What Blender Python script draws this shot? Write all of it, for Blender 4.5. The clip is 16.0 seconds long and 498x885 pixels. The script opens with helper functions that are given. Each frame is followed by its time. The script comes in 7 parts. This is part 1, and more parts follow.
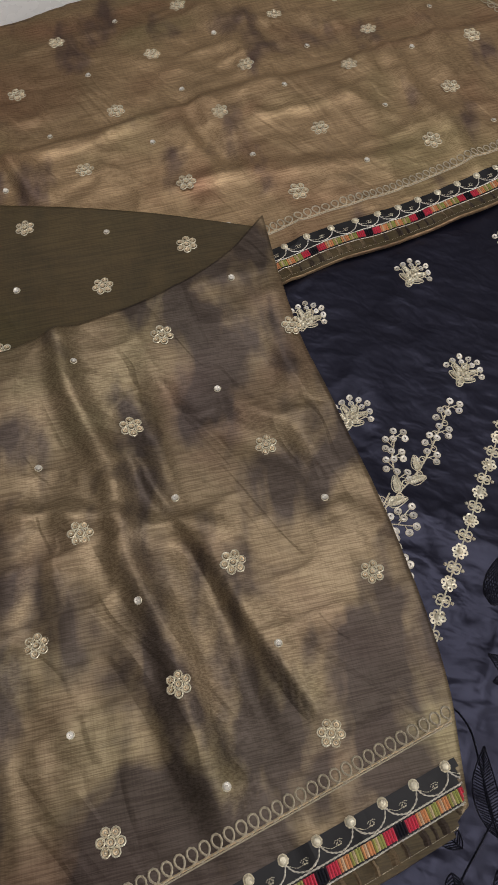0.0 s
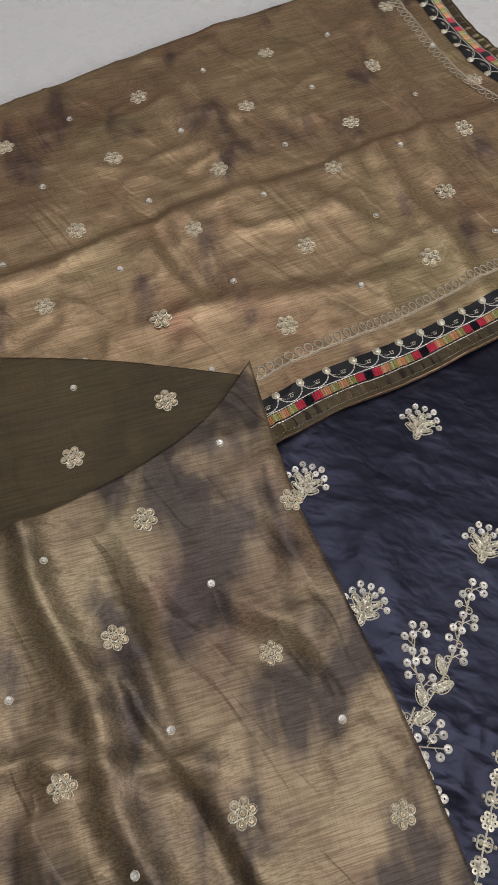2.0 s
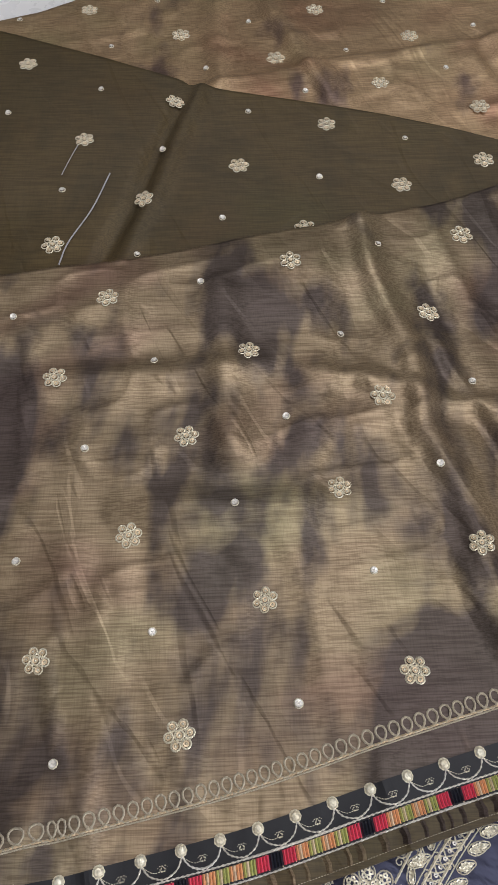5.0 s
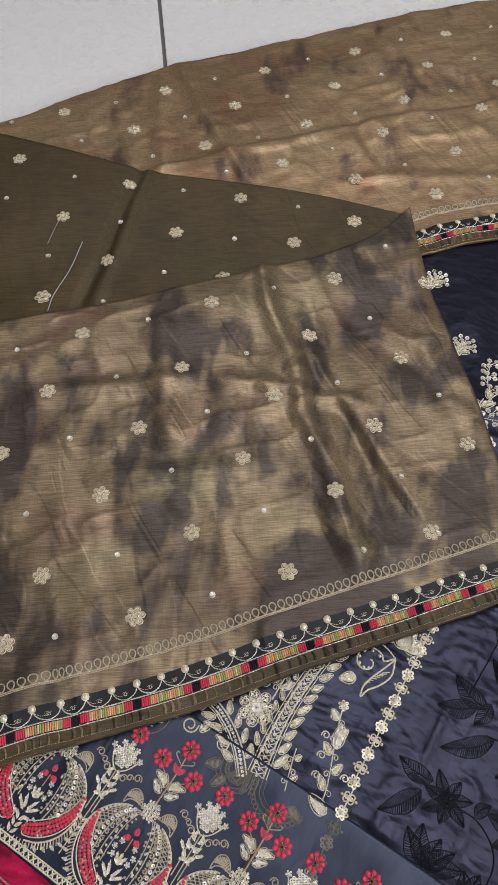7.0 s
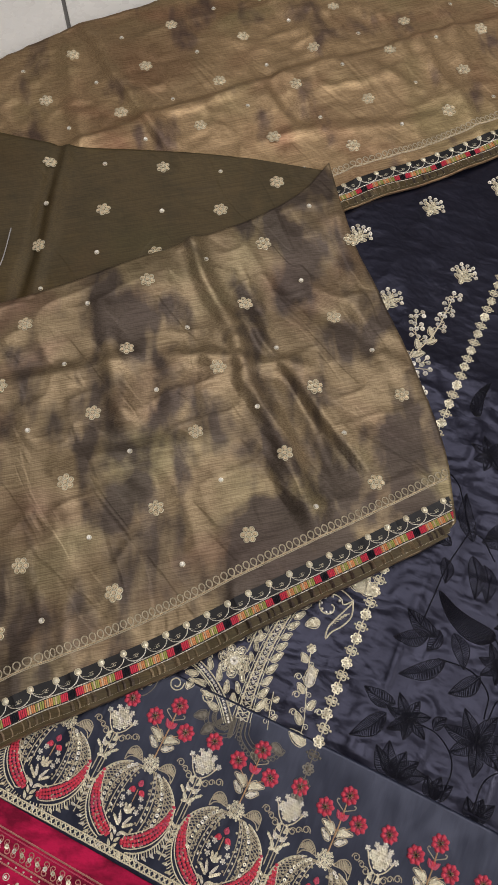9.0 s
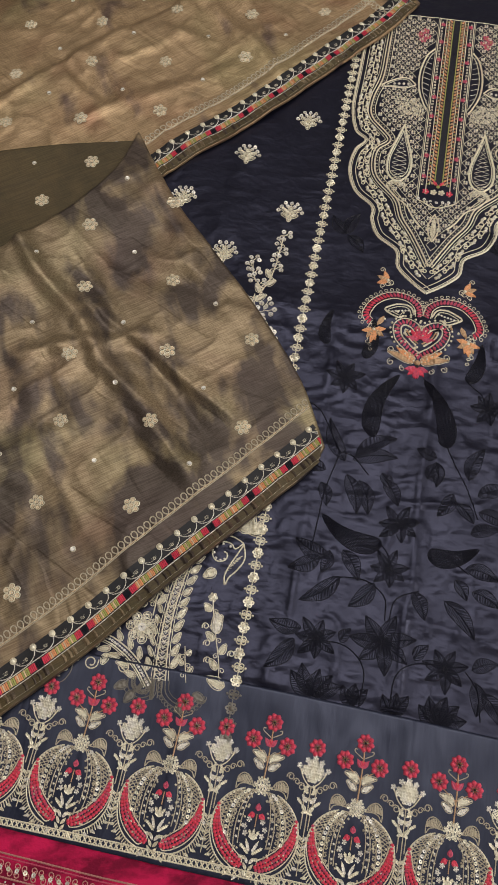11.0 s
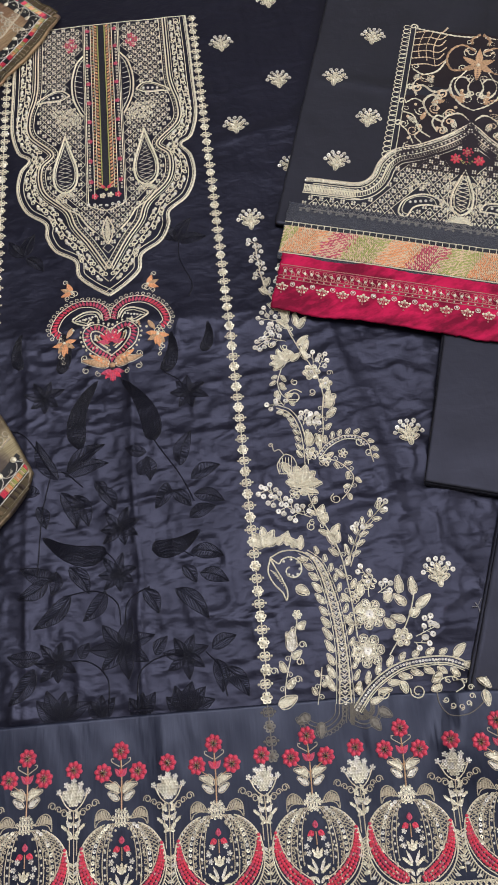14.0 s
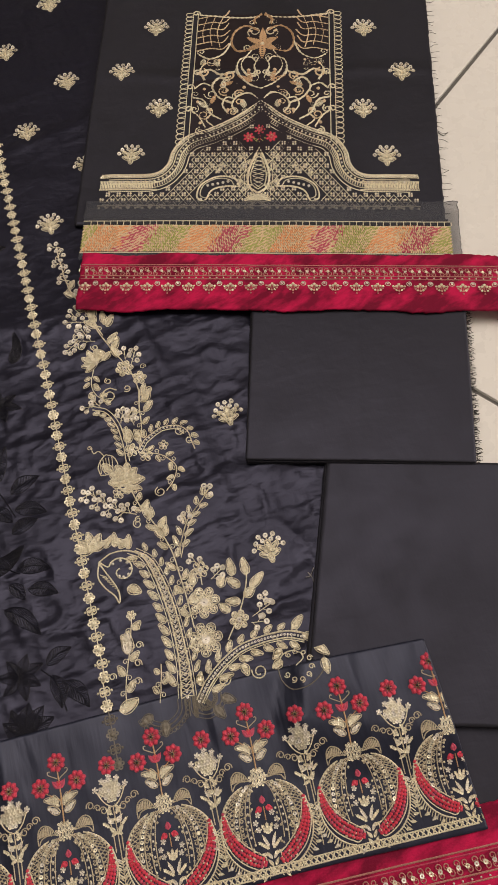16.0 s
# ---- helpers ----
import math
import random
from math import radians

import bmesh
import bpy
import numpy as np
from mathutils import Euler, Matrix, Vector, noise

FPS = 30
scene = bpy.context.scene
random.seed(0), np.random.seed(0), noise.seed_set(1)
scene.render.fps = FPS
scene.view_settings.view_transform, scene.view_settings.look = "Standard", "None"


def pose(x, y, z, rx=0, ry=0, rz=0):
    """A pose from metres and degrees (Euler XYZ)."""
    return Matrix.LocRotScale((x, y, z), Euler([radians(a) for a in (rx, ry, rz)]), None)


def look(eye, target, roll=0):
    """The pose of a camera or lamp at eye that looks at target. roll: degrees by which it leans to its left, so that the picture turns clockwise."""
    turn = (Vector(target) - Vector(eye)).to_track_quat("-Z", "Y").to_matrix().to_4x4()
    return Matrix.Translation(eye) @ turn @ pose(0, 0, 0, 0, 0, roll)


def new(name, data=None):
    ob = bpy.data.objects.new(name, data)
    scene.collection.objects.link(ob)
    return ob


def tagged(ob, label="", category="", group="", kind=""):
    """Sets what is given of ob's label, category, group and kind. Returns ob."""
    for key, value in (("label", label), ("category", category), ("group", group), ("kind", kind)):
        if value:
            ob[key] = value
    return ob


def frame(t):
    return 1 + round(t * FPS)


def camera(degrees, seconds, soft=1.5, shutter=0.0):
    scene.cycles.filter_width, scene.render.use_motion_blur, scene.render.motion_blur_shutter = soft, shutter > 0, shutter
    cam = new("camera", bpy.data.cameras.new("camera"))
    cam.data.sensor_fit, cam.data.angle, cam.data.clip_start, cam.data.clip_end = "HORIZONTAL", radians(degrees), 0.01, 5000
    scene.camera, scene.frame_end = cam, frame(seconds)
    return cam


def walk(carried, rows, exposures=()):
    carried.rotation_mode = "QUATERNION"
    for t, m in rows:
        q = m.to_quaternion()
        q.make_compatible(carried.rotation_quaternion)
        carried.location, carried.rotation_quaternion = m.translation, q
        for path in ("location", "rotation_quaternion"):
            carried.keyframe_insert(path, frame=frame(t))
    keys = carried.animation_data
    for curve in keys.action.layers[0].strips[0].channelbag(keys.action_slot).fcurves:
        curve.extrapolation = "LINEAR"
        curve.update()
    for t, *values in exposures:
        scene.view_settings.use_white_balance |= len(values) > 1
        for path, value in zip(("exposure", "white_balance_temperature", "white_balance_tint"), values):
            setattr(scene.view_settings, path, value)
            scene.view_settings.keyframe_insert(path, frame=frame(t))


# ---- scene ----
cam = camera(36.7, 16.0, soft=1.5)
PATH = [
    (0, (-0.16, -0.151, 0.422), (-0.553, 0.699, -1.345), -1.3),
    (0.5, (-0.164, -0.106, 0.426), (-0.536, 0.758, -1.338), -1.3),
    (1, (-0.199, -0.043, 0.442), (-0.54, 0.831, -1.324), -0.4),
    (1.5, (-0.229, -0.021, 0.427), (-0.537, 0.85, -1.347), 0.9),
    (2, (-0.227, -0.036, 0.424), (-0.526, 0.83, -1.354), 1.4),
    (2.5, (-0.222, -0.086, 0.43), (-0.571, 0.771, -1.343), 0.2),
    (3, (-0.234, -0.145, 0.424), (-0.658, 0.685, -1.345), -1.9),
    (3.5, (-0.262, -0.206, 0.391), (-0.734, 0.599, -1.378), -1.8),
    (3.7, (-0.269, -0.22, 0.387), (-0.772, 0.581, -1.376), -2.3),
    (5.8, (-0.206, -0.341, 0.413), (-0.746, 0.51, -1.314), 2.3),
    (6, (-0.191, -0.352, 0.436), (-0.734, 0.511, -1.285), 2.1),
    (6.5, (-0.157, -0.366, 0.487), (-0.693, 0.5, -1.234), 1.6),
    (7, (-0.142, -0.362, 0.56), (-0.675, 0.476, -1.176), -0.5),
    (7.5, (-0.142, -0.369, 0.595), (-0.621, 0.419, -1.18), -1.0),
    (8, (-0.147, -0.361, 0.618), (-0.564, 0.39, -1.188), -0.3),
    (8.2, (-0.158, -0.342, 0.615), (-0.549, 0.402, -1.2), 0.4),
    (10.3, (-0.125, -0.352, 0.614), (-0.345, 0.377, -1.235), -0.6),
    (10.5, (-0.115, -0.347, 0.614), (-0.316, 0.377, -1.239), -1.0),
    (11, (-0.081, -0.345, 0.623), (-0.252, 0.387, -1.231), -2.6),
    (11.5, (-0.053, -0.347, 0.626), (-0.192, 0.395, -1.226), -3.2),
    (12, (-0.017, -0.349, 0.629), (-0.133, 0.398, -1.223), -3.9),
    (12.5, (0.016, -0.353, 0.629), (-0.079, 0.412, -1.216), -4.0),
    (13, (0.055, -0.346, 0.624), (-0.013, 0.422, -1.221), -4.8),
    (13.5, (0.085, -0.337, 0.617), (0.048, 0.424, -1.232), -5.7),
    (14, (0.116, -0.34, 0.618), (0.122, 0.422, -1.231), -5.8),
    (14.5, (0.135, -0.348, 0.614), (0.183, 0.417, -1.234), -5.2),
    (15, (0.164, -0.355, 0.605), (0.248, 0.413, -1.24), -4.9),
    (15.5, (0.194, -0.362, 0.602), (0.319, 0.404, -1.241), -4.5),
    (16, (0.221, -0.37, 0.596), (0.372, 0.392, -1.247), -4.8),
]
EXPOSURES = [
    (0.0, -0.22, 6800, 13), (1.5, -0.20, 6450, 13), (3.5, 0.05, 6450, 13), (6.0, 0.26, 6150, 13), (8.0, 0.10, 6750, 13), (10.5, 0.05, 7100, 12),
    (12.5, 0.26, 6350, 12), (14.0, 0.33, 6450, 13), (14.5, 0.30, 6600, 13), (16.0, -0.08, 8200, 16),
]
walk(cam, [(t, look(eye, target, roll)) for t, eye, target, roll in PATH], EXPOSURES)

# ---------------------------------------------------------------- light
SUN_EL, SUN_ROT = radians(38), radians(25)
world = bpy.data.worlds.new("sky")
world.use_nodes = True
scene.world = world
wn = world.node_tree.nodes
sky = wn.new("ShaderNodeTexSky")
sky.sky_type, sky.sun_disc, sky.sun_elevation, sky.sun_rotation = "NISHITA", False, SUN_EL, SUN_ROT
wn["Background"].inputs["Strength"].default_value = 0.12
world.node_tree.links.new(sky.outputs["Color"], wn["Background"].inputs["Color"])


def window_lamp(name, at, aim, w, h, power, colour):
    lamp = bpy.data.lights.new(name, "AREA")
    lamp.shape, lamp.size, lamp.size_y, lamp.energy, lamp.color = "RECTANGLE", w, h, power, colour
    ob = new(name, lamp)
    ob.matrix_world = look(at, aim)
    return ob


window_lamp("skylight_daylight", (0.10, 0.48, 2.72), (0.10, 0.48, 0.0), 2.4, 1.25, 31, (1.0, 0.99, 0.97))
window_lamp("side_window_daylight", (2.56, -0.4, 1.55), (0.0, -0.4, 1.3), 1.7, 1.2, 36, (1.0, 0.985, 0.96))

# ---------------------------------------------------------------- materials


class Nodes:
    """A small wrapper for building a procedural material."""

    def __init__(self, name):
        self.mat = bpy.data.materials.new(name)
        self.mat.use_nodes = True
        self.tree = self.mat.node_tree
        self.bsdf = self.tree.nodes["Principled BSDF"]
        self.coord = self.tree.nodes.new("ShaderNodeTexCoord").outputs["Object"]

    def node(self, kind, **values):
        n = self.tree.nodes.new(kind)
        for key, value in values.items():
            self.feed(n.inputs[key.replace("_", " ")], value)
        return n

    def feed(self, socket, value):
        if isinstance(value, bpy.types.NodeSocket):
            self.tree.links.new(value, socket)
        else:
            socket.default_value = value

    def place(self, scale=(1, 1, 1), turn=0.0):
        n = self.node("ShaderNodeMapping", Vector=self.coord)
        n.inputs["Rotation"].default_value = (0, 0, radians(turn))
        return self.node("ShaderNodeMapping", Vector=n.outputs["Vector"], Scale=scale).outputs["Vector"]

    def noise(self, scale, detail=3.0, rough=0.55, stretch=(1, 1, 1), turn=0.0, distort=0.0):
        n = self.node("ShaderNodeTexNoise", Vector=self.place(stretch, turn), Scale=scale, Detail=detail, Roughness=rough, Distortion=distort)
        return n.outputs["Fac"]

    def wave(self, scale, turn=0.0, distort=0.5):
        n = self.node("ShaderNodeTexWave", Vector=self.place((1, 1, 1), turn), Scale=scale, Distortion=distort, Detail=1.0)
        return n.outputs["Fac"]

    def ramp(self, fac, stops):
        n = self.node("ShaderNodeValToRGB", Fac=fac)
        e = n.color_ramp.elements
        while len(e) < len(stops):
            e.new(0.5)
        for el, (p, c) in zip(e, stops):
            el.position, el.color = p, (*c, 1) if len(c) == 3 else c
        return n.outputs["Color"]

    def grey(self, fac, lo, hi, a=0.3, b=0.7):
        n = self.node("ShaderNodeMapRange")
        for i, v in enumerate((fac, a, b, lo, hi)):
            self.feed(n.inputs[i], v)
        return n.outputs["Result"]

    def mix(self, fac, a, b, mode="MIX"):
        n = self.tree.nodes.new("ShaderNodeMix")
        n.data_type, n.blend_type = "RGBA", mode
        for i, v in ((0, fac), (6, a), (7, b)):
            self.feed(n.inputs[i], (*v, 1) if isinstance(v, tuple) and len(v) == 3 else v)
        return n.outputs[2]

    def bump(self, height, strength, distance, normal=None):
        n = self.node("ShaderNodeBump", Height=height, Strength=strength, Distance=distance)
        if normal is not None:
            self.feed(n.inputs["Normal"], normal)
        return n.outputs["Normal"]

    def done(self, colour, rough=0.5, metal=0.0, normal=None, **more):
        self.feed(self.bsdf.inputs["Base Color"], (*colour, 1) if isinstance(colour, tuple) else colour)
        self.feed(self.bsdf.inputs["Roughness"], rough)
        self.feed(self.bsdf.inputs["Metallic"], metal)
        if normal is not None:
            self.feed(self.bsdf.inputs["Normal"], normal)
        for key, value in more.items():
            self.feed(self.bsdf.inputs[key.replace("_", " ")], value)
        return self.mat


def tile_material():
    m = Nodes("glazed_floor_tile")
    big, fine = m.noise(2.2, 4), m.noise(60, 3)
    rnd = m.node("ShaderNodeObjectInfo").outputs["Random"]
    c = m.mix(m.grey(big, 0.0, 1.0), (0.84, 0.83, 0.81), (0.89, 0.88, 0.86))
    c = m.mix(m.grey(rnd, 0.0, 0.35, 0, 1), c, (0.79, 0.78, 0.76))
    return m.done(c, m.grey(fine, 0.22, 0.34), normal=m.bump(m.noise(9, 1), 0.015, 0.002))


def plain_material(name, colour, rough=0.8):
    m = Nodes(name)
    n = m.noise(9, 4)
    c = m.mix(m.grey(n, 0.0, 0.25), colour, tuple(v * 0.8 for v in colour))
    return m.done(c, rough, normal=m.bump(m.noise(160, 2), 0.1, 0.001))


def tissue_material(name, gold, rose, slate_shade, turn, metal=0.64, rough=0.47, share=0.475):
    """Shot tissue silk: two thread colours that take over from one another in soft patches, with sheen and shade
    painted in, and a fine slub weave.
    """
    m = Nodes(name)
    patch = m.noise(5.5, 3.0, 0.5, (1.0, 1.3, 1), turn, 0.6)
    sheen_blot = m.noise(13.0, 4.0, 0.50, (1.35, 0.85, 1), turn + 12, 0.35)
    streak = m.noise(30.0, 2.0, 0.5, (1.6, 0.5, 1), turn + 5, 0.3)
    moss = m.noise(7.0, 2.0, 0.5, (1.1, 1.3, 1), turn - 20, 0.3)
    slub = m.noise(1300, 2.0, 0.55, (0.03, 1.0, 1), turn)
    weft = m.noise(1300, 1.0, 0.5, (1.0, 0.06, 1), turn)
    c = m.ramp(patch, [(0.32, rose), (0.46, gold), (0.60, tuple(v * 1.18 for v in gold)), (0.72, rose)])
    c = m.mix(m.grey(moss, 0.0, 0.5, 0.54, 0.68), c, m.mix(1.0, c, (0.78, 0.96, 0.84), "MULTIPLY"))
    # dark side of the silk's sheen painted in, along with the second thread colour
    where = m.mix(0.28, sheen_blot, streak)
    c = m.mix(m.grey(where, 0.0, 0.85, share, share + 0.085), c, slate_shade)
    c = m.mix(m.grey(slub, 0.0, 0.65, 0.42, 0.60), c, m.mix(1.0, c, (0.48, 0.43, 0.40), "MULTIPLY"))
    c = m.mix(m.grey(weft, 0.0, 0.25, 0.45, 0.65), c, m.mix(1.0, c, (0.55, 0.53, 0.50), "MULTIPLY"))
    n = m.bump(slub, 0.20, 0.0006)
    pleat = m.noise(26, 3.0, 0.5, (0.7, 1.3, 1), turn + 40, 0.8)
    n = m.bump(pleat, 0.20, 0.0040, n)
    n = m.bump(m.grey(m.noise(17, 2.0, 0.5, (0.5, 1.5, 1), turn + 65, 0.9), 0.0, 1.0, 0.47, 0.53), 0.16, 0.0022, n)
    return m.done(c, m.grey(sheen_blot, rough - 0.06, rough + 0.08), metal, n, Anisotropic=0.4)


def satin_material(name, colour, deep, rough=0.36, relief=0.30, spec=0.5):
    """Plain dyed silk satin with a soft sheen and fine creases."""
    m = Nodes(name)
    c = m.mix(m.grey(m.noise(5, 3), 0.0, 1.0), colour, deep)
    weave = m.noise(700, 2.0, 0.5, (1, 0.12, 1), 0)
    slub = m.noise(700, 2.0, 0.5, (0.10, 1, 1), 2)
    c = m.mix(m.grey(weave, 0.0, 0.25), c, tuple(v * 1.3 for v in colour))
    n = m.bump(m.noise(85, 2.0, 0.5, (0.7, 1.1, 1), 5, 0.3), relief * 0.60, 0.004)
    line = m.grey(m.noise(34, 2.0, 0.5, (0.7, 1.2, 1), -12, 1.2), 0.0, 1.0, 0.485, 0.515)
    n = m.bump(line, relief * 0.05, 0.0012, n)
    n = m.bump(slub, 0.06, 0.0005, m.bump(weave, 0.08, 0.0005, n))
    return m.done(c, m.grey(m.noise(40, 2), rough - 0.05, rough + 0.07), 0.0, n, Specular_IOR_Level=spec, Specular_Tint=(0.66, 0.68, 1.0, 1), Anisotropic=0.3)


def thread_material(name, colour, rough=0.45, metal=0.0, twist=1500.0, spec=0.4):
    m = Nodes(name)
    rnd = m.node("ShaderNodeNewGeometry").outputs["Random Per Island"]
    strand = m.noise(twist, 2.0)
    c = m.mix(m.grey(strand, 0.0, 0.6, 0.44, 0.66), colour, tuple(v * 0.36 for v in colour))
    c = m.mix(m.grey(rnd, 0.0, 0.45, 0, 1), c, tuple(min(1.0, v * 1.3) for v in colour))
    return m.done(c, rough, metal, m.bump(strand, 0.6, 0.0006), Specular_IOR_Level=spec)


def velvet_material():
    m = Nodes("maroon_velvet")
    pile = m.noise(700, 2)
    crush_shine = m.noise(30, 4, 0.6, (1, 2.0, 1), -17)
    # highlights and shade of the crushed pile, painted into the maroon
    c = m.mix(m.grey(crush_shine, 0.0, 1.0, 0.40, 0.60), (0.20, 0.003, 0.030), (0.62, 0.011, 0.085))
    n = m.bump(crush_shine, 0.4, 0.004)
    return m.done(c, 0.75, 0.0, m.bump(pile, 0.35, 0.001, n), Sheen_Weight=0.28, Sheen_Roughness=0.35, Sheen_Tint=(1.0, 0.12, 0.22, 1), Specular_IOR_Level=0.2)


def organza_material():
    m = Nodes("navy_organza")
    weave = m.noise(500, 2.0, 0.5, (1, 0.1, 1), 0)
    c = m.mix(m.grey(weave, 0.0, 0.5), (0.0135, 0.0160, 0.0310), (0.027, 0.032, 0.054))
    n = m.bump(m.noise(18, 3.0, 0.5, (2.2, 0.5, 1), 0, 0.4), 0.35, 0.006)
    return m.done(c, 0.31, 0.0, m.bump(weave, 0.2, 0.0005, n), Specular_Tint=(0.7, 0.75, 1.0, 1), Specular_IOR_Level=0.5, Anisotropic=0.4)


def veil_material():
    m = Nodes("sheer_organza_veil")
    weave = m.noise(500, 2.0)
    return m.done(m.mix(m.grey(weave, 0.0, 1.0), (0.05, 0.055, 0.075), (0.10, 0.105, 0.13)), 0.45, Alpha=0.62)


TILE = tile_material()
GROUT = plain_material("grey_grout", (0.16, 0.155, 0.15))
PAINT = plain_material("white_ceiling_paint", (0.82, 0.81, 0.79))
WALL = plain_material("taupe_wall_paint", (0.22, 0.205, 0.19))
WOOD = plain_material("white_window_frame", (0.70, 0.69, 0.66), 0.5)
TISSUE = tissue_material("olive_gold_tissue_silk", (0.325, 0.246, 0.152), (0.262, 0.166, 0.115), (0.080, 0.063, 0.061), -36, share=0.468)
TISSUE_BACK = tissue_material("brown_gold_tissue_silk", (0.475, 0.334, 0.194), (0.425, 0.244, 0.147), (0.165, 0.112, 0.100), -41, share=0.550)
TISSUE_DULL = tissue_material("matt_olive_tissue_reverse", (0.102, 0.071, 0.028), (0.096, 0.062, 0.024), (0.086, 0.062, 0.026), -36, 0.15, 0.60)
NAVY = satin_material("navy_satin", (0.0096, 0.0097, 0.0180), (0.0068, 0.0068, 0.0126), 0.36, 0.44, 0.50)
NAVY_PLAIN = satin_material("charcoal_navy_cotton_satin", (0.0195, 0.0197, 0.0235), (0.0150, 0.0152, 0.0180), 0.47, 0.16, 0.5)
ORGANZA = organza_material()
VEIL = veil_material()
VELVET = velvet_material()
SELVEDGE = thread_material("frayed_black_yarn", (0.02, 0.02, 0.024), 0.7)
ZARI = thread_material("champagne_zari_thread", (0.90, 0.800, 0.615), 0.40, 0.12)
SEQUIN = thread_material("pale_gold_sequin", (0.96, 0.865, 0.650), 0.24, 0.30, 900)
SILVER = thread_material("silver_gilt_sequin", (0.94, 0.870, 0.750), 0.26, 0.25, 900)
RED = thread_material("coral_red_silk_thread", (0.80, 0.072, 0.125), 0.45)
ORANGE = thread_material("peach_orange_thread", (0.90, 0.40, 0.19), 0.45)
CREAM = thread_material("cream_peach_thread", (0.82, 0.62, 0.42), 0.45)
PEACH = thread_material("antique_peach_thread", (0.60, 0.38, 0.22), 0.42, 0.2)
GREEN = thread_material("leaf_green_thread", (0.46, 0.48, 0.15), 0.45)
PINK = thread_material("rose_pink_thread", (0.62, 0.09, 0.16), 0.45)
ANTIQUE = thread_material("antique_gold_sequin", (0.70, 0.55, 0.36), 0.32, 0.3, 900)
INK = thread_material("ink_black_silk_thread", (0.0120, 0.0122, 0.0215), 0.40, 0.0, 1500.0, 0.50)
DIM_ZARI = thread_material("dull_zari_thread", (0.56, 0.49, 0.37), 0.45, 0.15)
RIBBON = plain_material("black_satin_ribbon", (0.0065, 0.0065, 0.0095), 0.6)
SHEER_ZARI = thread_material("zari_under_organza", (0.22, 0.20, 0.17), 0.5, 0.2)

# ---------------------------------------------------------------- shaping helpers

TABLES = {}


def ridges(x, y, scale, seed):
    """Sharp wandering wrinkles, from 0 to 1."""
    return (1 - np.abs(lattice_noise(x, y, scale, seed))) ** 5


def lattice_noise(x, y, scale, seed):
    """Smooth value noise in numpy, from -1 to 1."""
    if seed not in TABLES:
        TABLES[seed] = np.random.RandomState(seed).uniform(-1, 1, (64, 64))
    table = TABLES[seed]
    u, v = np.asarray(x) * scale + 500.0, np.asarray(y) * scale + 500.0
    i, j = np.floor(u).astype(int), np.floor(v).astype(int)
    fu, fv = u - i, v - j
    fu, fv = fu * fu * fu * (fu * (fu * 6 - 15) + 10), fv * fv * fv * (fv * (fv * 6 - 15) + 10)
    a, b = table[i % 64, j % 64], table[(i + 1) % 64, j % 64]
    c, d = table[i % 64, (j + 1) % 64], table[(i + 1) % 64, (j + 1) % 64]
    return (a * (1 - fu) + b * fu) * (1 - fv) + (c * (1 - fu) + d * fu) * fv


def turned(x, y, degrees):
    c, s = math.cos(radians(degrees)), math.sin(radians(degrees))
    return c * x + s * y, -s * x + c * y


def crease(x, y, x0, y0, x1, y1, width, height):
    """A soft ridge (or a valley) along a line, dying out at its ends."""
    dx, dy = x1 - x0, y1 - y0
    length = math.hypot(dx, dy)
    s = ((x - x0) * dx + (y - y0) * dy) / length**2
    d = ((x - x0) * dy - (y - y0) * dx) / length
    wob = 0.35 * width * lattice_noise(x, y, 22, 5)
    ends = np.clip(np.minimum(s, 1 - s) * 5 + 0.25, 0, 1)
    return height * np.exp(-(((d + wob) / width) ** 2)) * ends


def fold_step(x, y, x0, y0, x1, y1, height, sharp=0.0025, fade=0.05):
    """A pressed fold: the cloth rises sharply at the line and sinks back slowly on its left."""
    dx, dy = x1 - x0, y1 - y0
    length = math.hypot(dx, dy)
    s = ((x - x0) * dx + (y - y0) * dy) / length**2
    d = (dx * (y - y0) - dy * (x - x0)) / length + 0.003 * lattice_noise(x, y, 18, 6)
    ends = np.clip(np.minimum(s, 1 - s) * 6 + 0.2, 0, 1)
    return height * ends / (1 + np.exp(np.clip(-d / sharp, -30, 30))) * np.exp(-np.maximum(d, 0) / fade)


def line_points(pts, n):
    """n points evenly along a smooth curve through pts."""
    p = np.array(pts, float)
    if len(p) > 2:
        q = np.vstack([2 * p[0] - p[1], p, 2 * p[-1] - p[-2]])
        out = []
        for k in range(len(p) - 1):
            a, b, c, d = q[k : k + 4]
            t = np.linspace(0, 1, 16, endpoint=False)[:, None]
            out.append(0.5 * (2 * b + (c - a) * t + (2 * a - 5 * b + 4 * c - d) * t**2 + (3 * b - a - 3 * c + d) * t**3))
        p = np.vstack(out + [p[-1:]])
    s = np.r_[0, np.cumsum(np.hypot(*np.diff(p, axis=0).T))]
    w = np.linspace(0, s[-1], n)
    return np.stack([np.interp(w, s, p[:, 0]), np.interp(w, s, p[:, 1])], 1)


def coons(bottom, top, left, right, nu, nv):
    """A grid of points inside four edge curves: bottom and top run from left to right, left and right from bottom to top."""
    b, t = line_points(bottom, nu), line_points(top, nu)
    l, r = line_points(left, nv), line_points(right, nv)
    u, v = np.linspace(0, 1, nu)[None, :, None], np.linspace(0, 1, nv)[:, None, None]
    flat = (1 - u) * (1 - v) * b[0] + u * (1 - v) * b[-1] + (1 - u) * v * t[0] + u * v * t[-1]
    return (1 - v) * b[None] + v * t[None] + (1 - u) * l[:, None] + u * r[:, None] - flat


